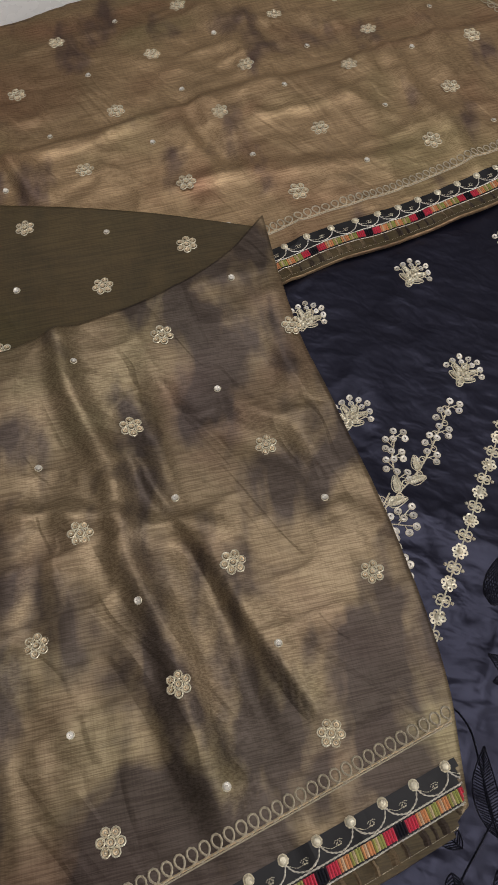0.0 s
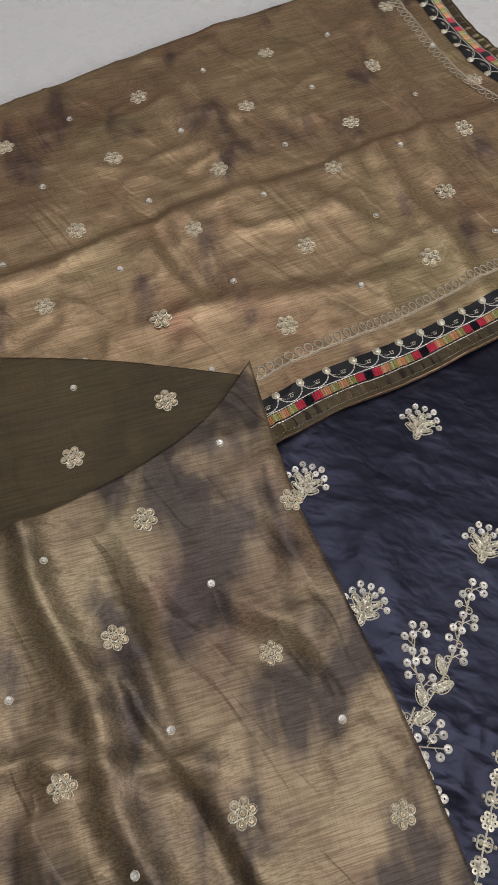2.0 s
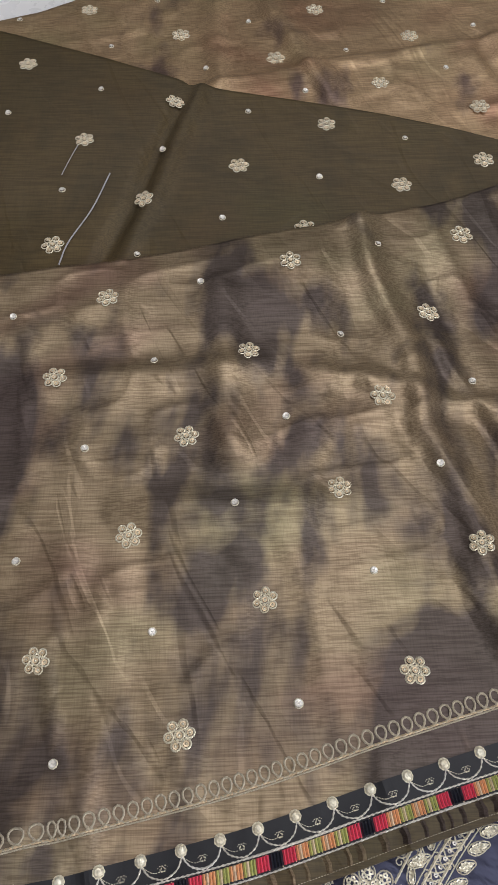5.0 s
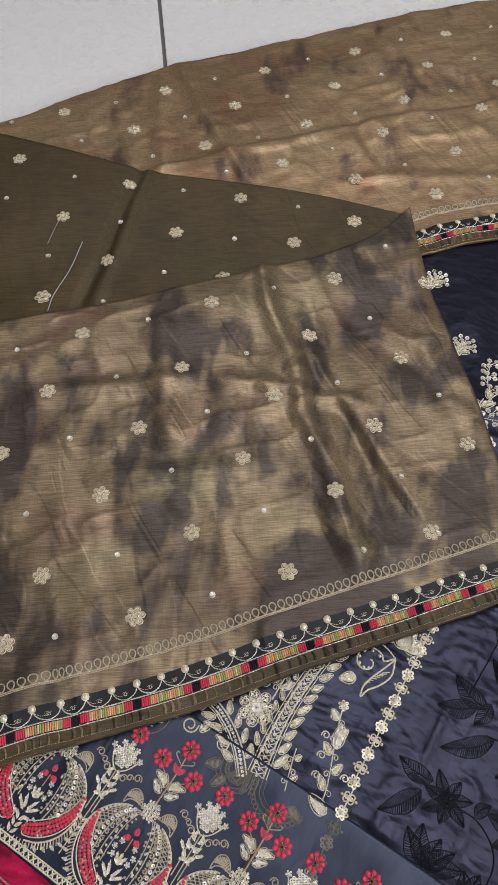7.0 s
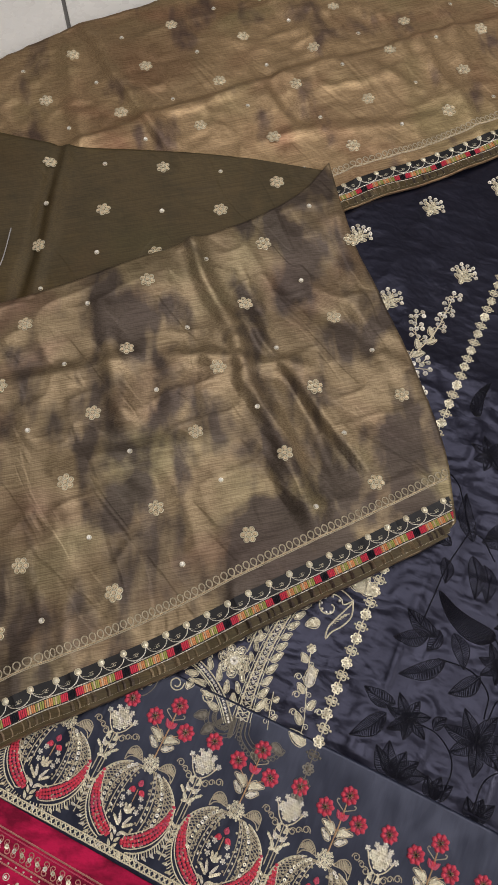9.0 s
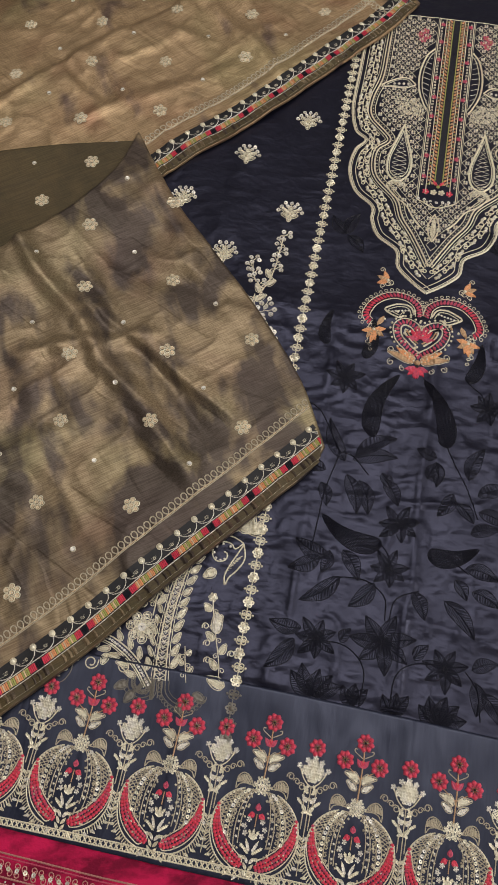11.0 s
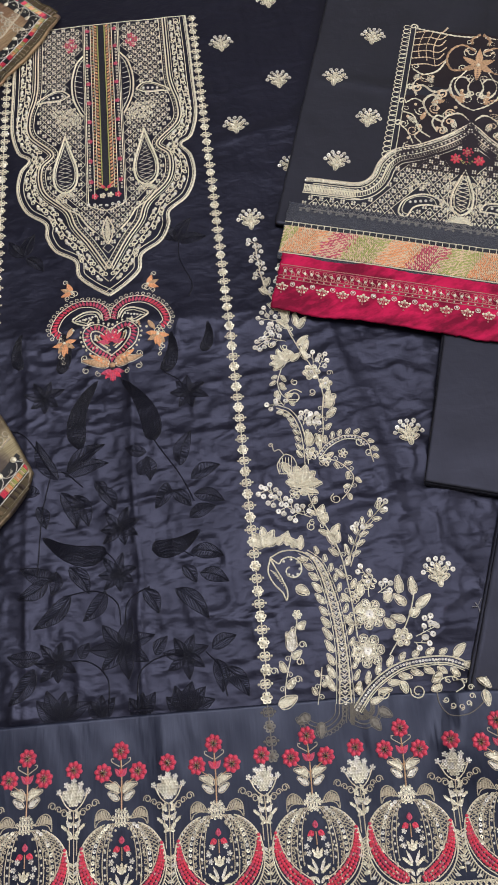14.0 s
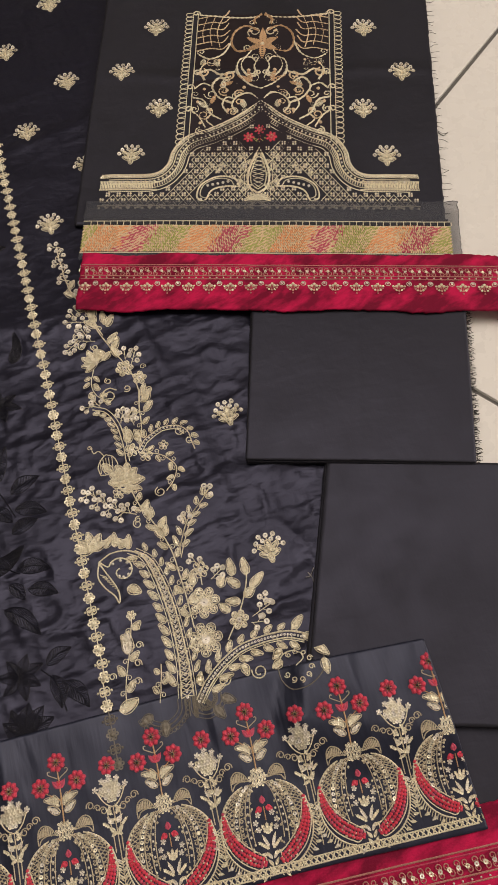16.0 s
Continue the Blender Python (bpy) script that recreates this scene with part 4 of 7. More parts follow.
def heart_motif():
    st = Stitch(kameez_z, ALL)
    for flip in (False, True):
        st.set(flip=flip)
        for w, m, d in ((0.0020, ZARI, 0.0075), (0.0016, PEACH, 0.0100)):
            st.cord(shifted(line_points([(0.001, 0.033), (0.007, 0.041), (0.016, 0.044), (0.0225, 0.038), (0.020, 0.027), (0.011, 0.018), (0.0, 0.010)], 30), -d)[5:26], w, m)
        pais = [(0.003, 0.052), (0.006, 0.064), (0.017, 0.072), (0.033, 0.072), (0.047, 0.062), (0.0535, 0.047), (0.050, 0.040)]
        st.cord(shifted(pais, 0.0035), 0.0012, ZARI), st.cord(shifted(pais, -0.004), 0.0012, ZARI)
        q = line_points(pais, 26)
        t = np.gradient(q, axis=0)
        for i, (x, y) in enumerate(q):
            a = math.degrees(math.atan2(t[i, 1], t[i, 0]))
            st.leaf(x - 0.0028 * math.cos(radians(a + 90)), y - 0.0028 * math.sin(radians(a + 90)), a + 70, 0.0062, 0.0028, RED if i > 12 else PINK, None, 0, 0.0012, 5)
        for i, (x, y) in enumerate(line_points(shifted(pais, 0.0062), 20)):
            st.ring(x, y, 0.0015, 0.0007, ZARI)
        inner = [(0.008, 0.053), (0.013, 0.062), (0.024, 0.063), (0.036, 0.056), (0.030, 0.050), (0.022, 0.047), (0.018, 0.051)]
        st.cord(inner, 0.0022, ZARI), st.cord(shifted(inner, -0.003), 0.0012, SEQUIN)
        for k in range(6):
            st.knot(0.014 + 0.003 * k, 0.0575 - 0.0008 * k, 0.0013, SILVER)
        for x, y, turn in ((0.044, 0.031, 250), (0.037, 0.089, 60)):
            for k in range(5 if turn == 250 else 3):
                st.leaf(x, y, turn + 45 * (k - 2), 0.0115, 0.0055, PEACH if k % 2 else ORANGE, None, 0.1, 0.0012)
            for k in (-1, 1):
                st.curl(x, y, turn + 80 * k, 0.0038, ZARI, 0.0009, 1.2, k > 0), st.curl(x + 0.004, y + 0.010 * k, turn + 60 * k, 0.003, ZARI, 0.0008, 1.2, k < 0)
            st.knot(x, y, 0.002, ZARI)
        st.leaf(0.044, 0.030, 275, 0.013, 0.006, ORANGE), st.leaf(0.036, 0.046, 300, 0.012, 0.005, PEACH)
        for i in range(6):
            st.curl(0.050 - 0.001 * i, 0.040 - 0.0055 * i, -20, 0.0024, ZARI, 0.0008, 1.1, False)
        heart = [(0.001, 0.033), (0.007, 0.041), (0.016, 0.044), (0.0225, 0.038), (0.020, 0.027), (0.011, 0.018), (0.0, 0.010)]
        st.cord(shifted(heart, 0.0036), 0.0014, ZARI), st.cord(shifted(heart, -0.0036), 0.0016, ZARI)
        q = line_points(heart, 20)
        t = np.gradient(q, axis=0)
        for i, (x, y) in enumerate(q):
            a = math.degrees(math.atan2(t[i, 1], t[i, 0]))
            st.leaf(x - 0.0026 * math.cos(radians(a + 90)), y - 0.0026 * math.sin(radians(a + 90)), a + 80, 0.0054, 0.0026, PINK, None, 0, 0.0012, 5)
        for x, y in line_points(shifted(heart, 0.0062), 18):
            st.knot(x, y, 0.0013, ZARI, 1.0, 6)
        for k in range(4):
            st.leaf(0.001, 0.028, 2 + 40 * k, 0.0125, 0.0052, RED if k % 2 else PINK, None, 0, 0.0014)
        for k, (turn, length) in enumerate(((8, 0.026), (28, 0.022), (50, 0.013))):
            st.leaf(0.003, 0.004, turn, length, 0.0062, PEACH if k != 1 else ORANGE, ZARI if k == 0 else None, 0.12)
        st.curl(0.027, 0.010, 30, 0.0036, ZARI, 0.0009, 1.2, True), st.curl(0.026, 0.004, -30, 0.0036, ZARI, 0.0009, 1.2, False), st.curl(0.014, -0.001, -20, 0.003, ZARI, 0.0008, 1.2, False)
        for k in range(3):
            st.leaf(0.0, -0.001, -90 + 32 * (k + 0.3), 0.0115, 0.0052, RED if k % 2 else PINK, None, 0, 0.0013)
    for k in range(70):
        x, y = st.rng.uniform(-0.05, 0.05), st.rng.uniform(0.008, 0.074)
        if abs(x) * 0.9 < 0.012 + 0.62 * (y - 0.008) and (y < 0.066 - abs(x) * 0.35):
            st.set(), st.knot(x, y, 0.0014, (ZARI, SEQUIN, PEACH)[k % 3], 0.9, 6)
    st.set()
    st.leaf(0, -0.001, -90, 0.012, 0.005, RED), st.knot(0, 0.004, 0.003, PEACH), st.knot(0, 0.0, 0.0022, INK)
    return st.done("heart_motif", front_panel, "coral red and peach heart-shaped thread motif")


heart_motif()


def chain_border(side):
    st = Stitch(kameez_z, [ZARI, SEQUIN, SHEER_ZARI])
    y = 0.447
    k = 0
    while y > -0.345:
        x = side * (0.1055 + 0.0065 * min(1.0, (0.455 - y) / 0.45)) - (0.002 if y < -0.30 else 0.0) * side
        low = y < -0.302
        thread, gold = (SHEER_ZARI, SHEER_ZARI) if low else (ZARI, SEQUIN)
        st.height = (lambda a, b: np.maximum(hem_z(a, b), kameez_z(a, b))) if low else kameez_z
        for j in range(6):
            a = j * math.pi / 3
            st.disc(x + 0.0031 * math.cos(a), y + 0.0031 * math.sin(a), 0.0018, gold)
        st.knot(x, y, 0.0022, gold, 0.9)
        if k:
            for sx in (-1, 1):
                st.curl(x, y + 0.0112, 90 - 60 * sx, 0.0027, thread, 0.0012, 1.25, sx < 0)
                st.curl(x, y + 0.0096, -90 + 60 * sx, 0.0027, thread, 0.0012, 1.25, sx > 0)
                st.knot(x + 0.0052 * sx, y + 0.0104, 0.0012, thread, 1, 5)
            st.cord([(x, y + 0.003), (x, y + 0.018)], 0.0011, thread, curve=False)
            st.disc(x, y + 0.0104, 0.0014, gold)
        y -= 0.0208
        k += 1
    st.height = lambda a, b: np.where(b < -0.301, np.maximum(hem_z(a, b), kameez_z(a, b)), kameez_z(a, b))
    return st.done("chain_border", front_panel, "gold sequin chain line")


chain_border(-1), chain_border(1)


def sprig(x, y, turn=0.0, height=kameez_z, parent=None, size=1.12):
    """A small fan of sequin berries over a leafy heart."""
    st = Stitch(height, [ZARI, SEQUIN, SILVER])
    st.rng = random.Random(int((x + 2) * 1000) * 7 + int((y + 2) * 1000))
    st.set(x, y, turn, size)
    for k in range(7):
        a = radians(90 + 30 * (k - 3))
        r = 0.0108 - 0.0012 * (k % 2)
        px, py = r * math.cos(a), -0.002 + r * 0.95 * math.sin(a)
        st.cord([(0.35 * px, 0.3 * py - 0.001), (px, py)], 0.0007, ZARI, curve=False)
        st.disc(px, py, 0.0017, SILVER), st.ring(px, py, 0.0016, 0.0006, ZARI)
    for sgn in (-1, 1):
        st.leaf(0.0006 * sgn, -0.0045, 90 - 66 * sgn, 0.0082, 0.0030, SEQUIN, ZARI, 0.16 * sgn), st.disc(0.0032 * sgn, 0.0036, 0.0015, SILVER), st.ring(0.0032 * sgn, 0.0036, 0.0015, 0.0006, ZARI), st.curl(0.0, -0.006, 90 - 100 * sgn, 0.0033, ZARI, 0.0009, 1.2, sgn < 0)
        st.curl(0.009 * sgn, 0.0005, 90 - 60 * sgn, 0.0022, ZARI, 0.0008, 1.1, sgn > 0)
    st.leaf(0, -0.0035, 90, 0.0070, 0.0034, SEQUIN, ZARI), st.leaf(0, -0.0135, 90, 0.0065, 0.0024, SEQUIN, ZARI), st.leaf(-0.0010, -0.0085, 155, 0.0072, 0.0024, SEQUIN, ZARI), st.leaf(0.0010, -0.0085, 25, 0.0072, 0.0024, SEQUIN, ZARI)
    for k in range(3):
        st.knot(-0.003 + 0.003 * k, -0.0045, 0.0014, ZARI)
    return st.done("sprig", parent or front_panel)


for x, y in ((-0.144, 0.280), (-0.200, 0.222), (-0.144, 0.157), (-0.200, 0.097), (-0.255, 0.158), (-0.196, 0.345), (0.136, 0.406), (0.194, 0.342), (0.141, 0.282), (0.144, 0.157), (0.193, 0.220), (0.259, -0.091), (0.260, -0.216), (0.196, 0.466)):
    sprig(x, y)


def garden_vine(side):
    """The flowering tree of sequins that climbs beside the chain line."""
    low = lambda a, b: np.where(b < -0.304, np.maximum(hem_z(a, b), kameez_z(a, b)), kameez_z(a, b))
    st = Stitch(low, [ZARI, SEQUIN, SILVER, SHEER_ZARI])
    st.set(flip=side < 0)
    # the trunk: two cords with a net of chain stitch between, leaves all along it
    trunk = [(0.1650, -0.3120), (0.1690, -0.2868), (0.1704, -0.2635), (0.1691, -0.2393), (0.1655, -0.2143), (0.1600, -0.1975), (0.1499, -0.1895), (0.1364, -0.1878), (0.1249, -0.1921)]
    inner = [(0.1744, -0.3125), (0.1761, -0.2871), (0.1764, -0.2638), (0.1752, -0.2396), (0.1714, -0.2178), (0.1654, -0.2003), (0.1549, -0.1907)]
    st.cord(trunk, 0.0014, ZARI), st.cord(inner, 0.0014, ZARI)
    a, b = line_points(trunk[:7], 64), line_points(inner, 64)
    for i in range(0, 62, 2):
        st.cord([a[i], (a[i] + b[i + 1]) / 2, b[i + 2]], 0.0008, ZARI, curve=False), st.cord([b[i], (a[i + 1] + b[i]) / 2, a[i + 2]], 0.0008, ZARI, curve=False)
        st.disc(*(a[i] * 0.5 + b[i] * 0.5), 0.0011, SILVER, sides=6)
    st.vine(shifted(trunk[:7], 0.0022), 0.0098, 0.0148, 0.0070, GOLD, 0.0007, 0, 30, True, 1)
    st.vine(shifted(inner, -0.0022), 0.0088, 0.0105, 0.0046, GOLD, 0.0007, 0, 30, True, -1)
    # the scroll with its netted paisley, and the lotus on the chain line
    scroll = [((0.1413, -0.2042)[0] + (0.0118 - 0.0013 * t) * math.cos(2.6 - t), (0.1413, -0.2042)[1] + (0.0122 - 0.0014 * t) * math.sin(2.6 - t)) for t in np.linspace(0.0, 7.0, 20)]
    st.cord([(0.1249, -0.1921)] + scroll, 0.0014, ZARI)
    for k in range(7):
        x, y = scroll[1 + 2 * k]
        st.knot(x * 0.82 + (0.1413, -0.2042)[0] * 0.18, y * 0.82 + (0.1413, -0.2042)[1] * 0.18, 0.0014, SILVER, 1.0, 6)
    pais = [(0.1248, -0.1930), (0.1220, -0.2041), (0.1257, -0.2139), (0.1319, -0.2220), (0.1344, -0.2290), (0.1358, -0.2207), (0.1328, -0.2111), (0.1291, -0.2029)]
    st.cord(pais, 0.0015, ZARI, closed=True)
    for k in range(8):
        t = k / 8
        st.cord([((0.1240, -0.2027)[0] + 0.012 * t, (0.1240, -0.2027)[1] - 0.0185 * t), ((0.1288, -0.2061)[0] + 0.0085 * t, (0.1288, -0.2061)[1] - 0.0140 * t)], 0.0009, ZARI, curve=False)
    st.leaf(*(0.1435, -0.2189), -35, 0.0115, 0.0072, SEQUIN, ZARI)
    for k in range(5):
        st.leaf(*(0.1225, -0.1815), 95 + 33 * (k - 2), 0.0165 - 0.0016 * abs(k - 2), 0.0062, SEQUIN, ZARI, 0.06 * (k - 2))
    st.rosette(*(0.1233, -0.1792), 0.0050, SEQUIN, ZARI)
    for x, y, turn in ((*(0.1321, -0.1820), 40), (*(0.1400, -0.1834), 75), (*(0.1430, -0.1849), 20), (*(0.1501, -0.1879), 70), (*(0.1485, -0.1845), 130)):
        st.leaf(x, y, turn, 0.0118, 0.0047, SEQUIN, ZARI, 0.1, 0.0011, None, 0.75, 0.00065)
    # the second stem, up to the great lotus
    stem = [(0.1867, -0.2643), (0.1865, -0.2402), (0.1854, -0.2185), (0.1838, -0.1994), (0.1773, -0.1779), (0.1689, -0.1597), (0.1636, -0.1417), (0.1620, -0.1312)]
    st.vine(stem, 0.0100, 0.0128, 0.0060, GOLD, 0.0013, 0, 34)
    for x, y, turn, l in ((*(0.1737, -0.1694), 100, 0.0160), (*(0.1777, -0.1802), 45, 0.0135), (*(0.1802, -0.1869), 110, 0.0135), (*(0.1700, -0.1625), 60, 0.0120)):
        st.leaf(x, y, turn, l * 0.95, 0.0059, SEQUIN, ZARI, 0.1, 0.0011, None, 0.75, 0.00065)
    fern = [(0.1875, -0.2059), (0.1934, -0.1934), (0.2023, -0.1775), (0.2139, -0.1675), (0.2278, -0.1555)]
    for ph in (0, 1):
        st.vine(fern, 0.0094, 0.0108, 0.0050, GOLD, 0.0011, ph, 36, False)
    st.cord(shifted(fern[:4], -0.0026), 0.0010, ZARI)
    twig = [(0.1635, -0.1621), (0.1521, -0.1564), (0.1415, -0.1473), (0.1288, -0.1328)]
    st.cord(twig, 0.0010, ZARI)
    for i, (x, y) in enumerate(line_points(twig, 9)[1:]):
        st.spray(x, y, 205 if i % 2 else 95, 0.0085, (SILVER, ZARI), 3)
    st.curl(*(0.1618, -0.1660), 190, 0.0040, ZARI, 0.0010), st.curl(*(0.1652, -0.1642), 150, 0.0030, ZARI, 0.0010)
    st.bloom(*(0.1527, -0.1390), 0.0052, 5, SEQUIN, SILVER, ZARI)
    # the great lotus and its netted cup
    for k in range(6):
        st.leaf(*(0.1595, -0.1297), 86 + 31 * (k - 2.5), 0.0170 - 0.0014 * abs(k - 2.5), 0.0078, SEQUIN, ZARI, 0.05 * (k - 2.5))
    st.leaf(*(0.1479, -0.1304), 4, 0.0285, 0.0098, SEQUIN, ZARI, -0.12), st.leaf(*(0.1583, -0.1352), -20, 0.0150, 0.0058, SEQUIN, ZARI), st.leaf(*(0.1505, -0.1200), 120, 0.0120, 0.0062, SEQUIN, ZARI)
    cup = [(0.1412, -0.1195), (0.1406, -0.1106), (0.1473, -0.1027), (0.1545, -0.1053), (0.1569, -0.1151), (0.1511, -0.1201)]
    st.cord(cup, 0.0012, ZARI, closed=True)
    for k in range(5):
        st.cord([((0.1420, -0.1181)[0] + 0.0026 * k, (0.1420, -0.1181)[1]), ((0.1420, -0.1181)[0] + 0.0026 * k + 0.001, (0.1431, -0.1053)[1])], 0.0008, ZARI, curve=False)
    st.cord([(0.1473, -0.1027), (0.1437, -0.0974), (0.1390, -0.0979), (0.1381, -0.0927)], 0.0009, ZARI), st.curl(*(0.1387, -0.0928), 80, 0.0022, ZARI)
    # the feather to one side, the arch to the other
    frond = [(0.1644, -0.1137), (0.1651, -0.0958), (0.1632, -0.0773), (0.1563, -0.0626), (0.1458, -0.0567)]
    st.vine(frond, 0.0070, 0.0098, 0.0052, GOLD, 0.0012, 0, 34, False, 1)
    st.cord(shifted(frond, -0.0030), 0.0010, ZARI), st.vine(shifted(frond, -0.0030)[:3], 0.0090, 0.0085, 0.0040, GOLD, 0.0008, 0, 30, False, -1)
    arch = [(0.1758, -0.1065), (0.1862, -0.0970), (0.2003, -0.0913), (0.2136, -0.0928), (0.2212, -0.1012), (0.2226, -0.1107), (0.2236, -0.1185)]
    st.vine(arch, 0.0066, 0.0092, 0.0048, GOLD, 0.0012, 1, 44, False, 1), st.cord(shifted(arch, -0.0034)[:5], 0.0011, ZARI)
    for x, y in line_points(shifted(arch, -0.0017)[:5], 18):
        st.disc(x, y, 0.0010, SILVER, sides=6)
    st.curl(*(0.2187, -0.0996), 250, 0.0044, ZARI, 0.0011, 1.2, False), st.curl(*(0.2228, -0.1117), 210, 0.0034, ZARI, 0.0010, 1.2, False)
    hang = [(0.1768, -0.1094), (0.1879, -0.1115), (0.1978, -0.1178), (0.2045, -0.1287), (0.1998, -0.1403), (0.1916, -0.1487)]
    st.vine(hang, 0.0078, 0.0092, 0.0048, GOLD, 0.0011, 0, 44), st.vine(hang[2:], 0.0082, 0.0088, 0.0044, GOLD, 0.0009, 1, 44, False)
    st.bloom(*(0.1819, -0.1119), 0.0056, 5, SEQUIN, SILVER, ZARI), st.bloom(*(0.1707, -0.1040), 0.0066, 6, SEQUIN, SILVER, ZARI), st.bloom(*(0.1984, -0.1071), 0.0042, 5, SEQUIN, SILVER, ZARI)
    st.curl(*(0.1851, -0.1429), 200, 0.0050, ZARI, 0.0011, 1.4, True)
    st.leaf(*(0.1701, -0.0968), 80, 0.0130, 0.0068, SEQUIN, ZARI), st.leaf(*(0.1777, -0.0972), 70, 0.0100, 0.0052, SEQUIN, ZARI)
    # the upper stem
    top = [(0.1781, -0.1038), (0.1840, -0.0859), (0.1862, -0.0656), (0.1892, -0.0505), (0.1859, -0.0290), (0.1757, -0.0053), (0.1670, 0.0165), (0.1625, 0.0343), (0.1606, 0.0497)]
    st.vine(top[:4], 0.0110, 0.0115, 0.0058, GOLD, 0.0012, 0, 38), st.cord(top, 0.0013, ZARI)
    st.vine([(0.1628, 0.0334), (0.1606, 0.0497)], 0.0100, 0.0120, 0.0060, GOLD, 0.0010, 1, 40)
    crown = [(0.1700, 0.0130), (0.1580, 0.0450), (0.1480, 0.0790), (0.1450, 0.1240)]
    st.cord(crown, 0.0011, ZARI)
    for i, (x, y) in enumerate(line_points(crown, 12)[1:]):
        sg = 1 if i % 2 else -1
        if i < 6:
            st.leaf(x, y, 98 - 46 * sg, 0.0135 - 0.0006 * i, 0.0054, SEQUIN, ZARI, 0.1 * sg, 0.0011, None, 0.75, 0.00065)
        else:
            st.spray(x, y, 98 - 40 * sg, 0.0075, (SILVER, ZARI), 3)
        st.curl(x, y, 98 + 60 * sg, 0.0026, ZARI, 0.0009, 1.2, sg > 0)
    side_twig = [(0.1540, 0.0560), (0.1650, 0.0700), (0.1700, 0.0880)]
    st.cord(side_twig, 0.0009, ZARI)
    for i, (x, y) in enumerate(line_points(side_twig, 6)[1:]):
        st.spray(x, y, 30 if i % 2 else 120, 0.0075, (SILVER, ZARI), 3)
    for x, y, turn, l in ((*(0.1912, -0.0632), 50, 0.0150), (*(0.1912, -0.0572), 65, 0.0140), (*(0.1896, -0.0714), 35, 0.0125), (*(0.1785, -0.0127), 95, 0.0150), (*(0.1750, -0.0044), 50, 0.0150), (*(0.1723, 0.0038), 30, 0.0140), (*(0.1734, 0.0235), 80, 0.0150), (*(0.1747, 0.0218), 40, 0.0135), (*(0.1659, 0.0282), 100, 0.0130), (*(0.1669, -0.0079), 120, 0.0110), (*(0.1644, -0.0118), 30, 0.0120)):
        st.leaf(x, y, turn, l * 0.95, 0.0053, SEQUIN, ZARI, 0.12, 0.0011, None, 0.75, 0.00065)
    st.bloom(*(0.1817, -0.0256), 0.0086, 6, SEQUIN, SILVER, ZARI), st.bloom(*(0.1926, -0.0380), 0.0064, 5, SEQUIN, SILVER, ZARI)
    for k in range(6):
        st.leaf(*(0.1584, -0.0122), 100 + 30 * (k - 1.5), 0.0150 - 0.0010 * abs(k - 2.5), 0.0056, SEQUIN, ZARI, 0.05 * (k - 2.5))
    st.rosette(*(0.1574, -0.0113), 0.0042, SILVER, ZARI)
    st.curl(*(0.1704, -0.0444), 120, 0.0082, ZARI, 0.0013, 1.5, True), st.curl(*(0.2005, -0.0299), 60, 0.0032, ZARI)
    ringlet = [(0.1546, -0.0191), (0.1501, -0.0307), (0.1512, -0.0417), (0.1575, -0.0490), (0.1670, -0.0511)]
    st.vine(ringlet, 0.0068, 0.0088, 0.0044, GOLD, 0.0010, 0, 50, False), st.vine(ringlet, 0.0072, 0.0080, 0.0042, GOLD, 0.0008, 1, 50, False)
    for x, y, turn, l in ((*(0.1879, -0.0236), 60, 0.0165), (*(0.1844, -0.0171), 85, 0.0120), (*(0.1494, -0.0546), 170, 0.0120), (*(0.1528, -0.0556), 120, 0.0090), (*(0.1673, -0.0768), 70, 0.0140), (*(0.1783, -0.0819), 100, 0.0140), (*(0.1723, -0.0741), 40, 0.0110), (*(0.1620, 0.0086), 160, 0.0200), (*(0.1555, 0.0156), 110, 0.0130), (*(0.1463, 0.0137), 210, 0.0150), (*(0.1624, 0.0293), 165, 0.0240), (*(0.1499, 0.0351), 110, 0.0120), (*(0.2014, -0.1775), 100, 0.0060), (*(0.2213, -0.1602), 40, 0.0080)):
        st.spray(x, y, turn, l, (SILVER, ZARI), 5 if l > 0.012 else 3)
    for x, y, turn in ((*(0.1460, 0.0096), 240), (*(0.1452, 0.0221), 200), (*(0.1567, 0.0049), 250), (*(0.1641, -0.0300), 200), (*(0.1770, -0.0479), 320), (*(0.1945, -0.0528), 300)):
        st.curl(x, y, turn, 0.0036, ZARI, 0.0011)
    # the small vine by the chain line
    st.vine([(0.1247, -0.3074), (0.1250, -0.2976), (0.1284, -0.2849), (0.1342, -0.2676), (0.1394, -0.2500), (0.1415, -0.2404)], 0.0112, 0.0132, 0.0082, GOLD, 0.0010, 1, 36)
    st.leaf(*(0.1328, -0.2691), 80, 0.0170, 0.0074, SILVER, ZARI), st.leaf(*(0.1187, -0.3088), 20, 0.0160, 0.0080, SEQUIN, ZARI), st.rosette(*(0.1414, -0.2410), 0.0042, SEQUIN, ZARI)
    for x, y in ((0.1452, -0.2533), (0.1452, -0.2667), (0.1415, -0.2797), (0.1385, -0.2925), (0.1207, -0.2845)):
        st.curl(x, y, 60, 0.0032, ZARI, 0.0010)
    st.vine([(0.1487, -0.3107), (0.1524, -0.2974), (0.1556, -0.2833)], 0.0080, 0.0085, 0.0052, GOLD, 0.0009, 0, 40)
    # the two great blooms and the leafy branch
    for x, y, r in ((*(0.1989, -0.2469), 0.0140), (*(0.1932, -0.2749), 0.0148)):
        st.bloom(x, y, r, 7, SEQUIN, SILVER, ZARI), st.bloom(x, y, r * 0.55, 6, SEQUIN, SILVER, ZARI, 25)
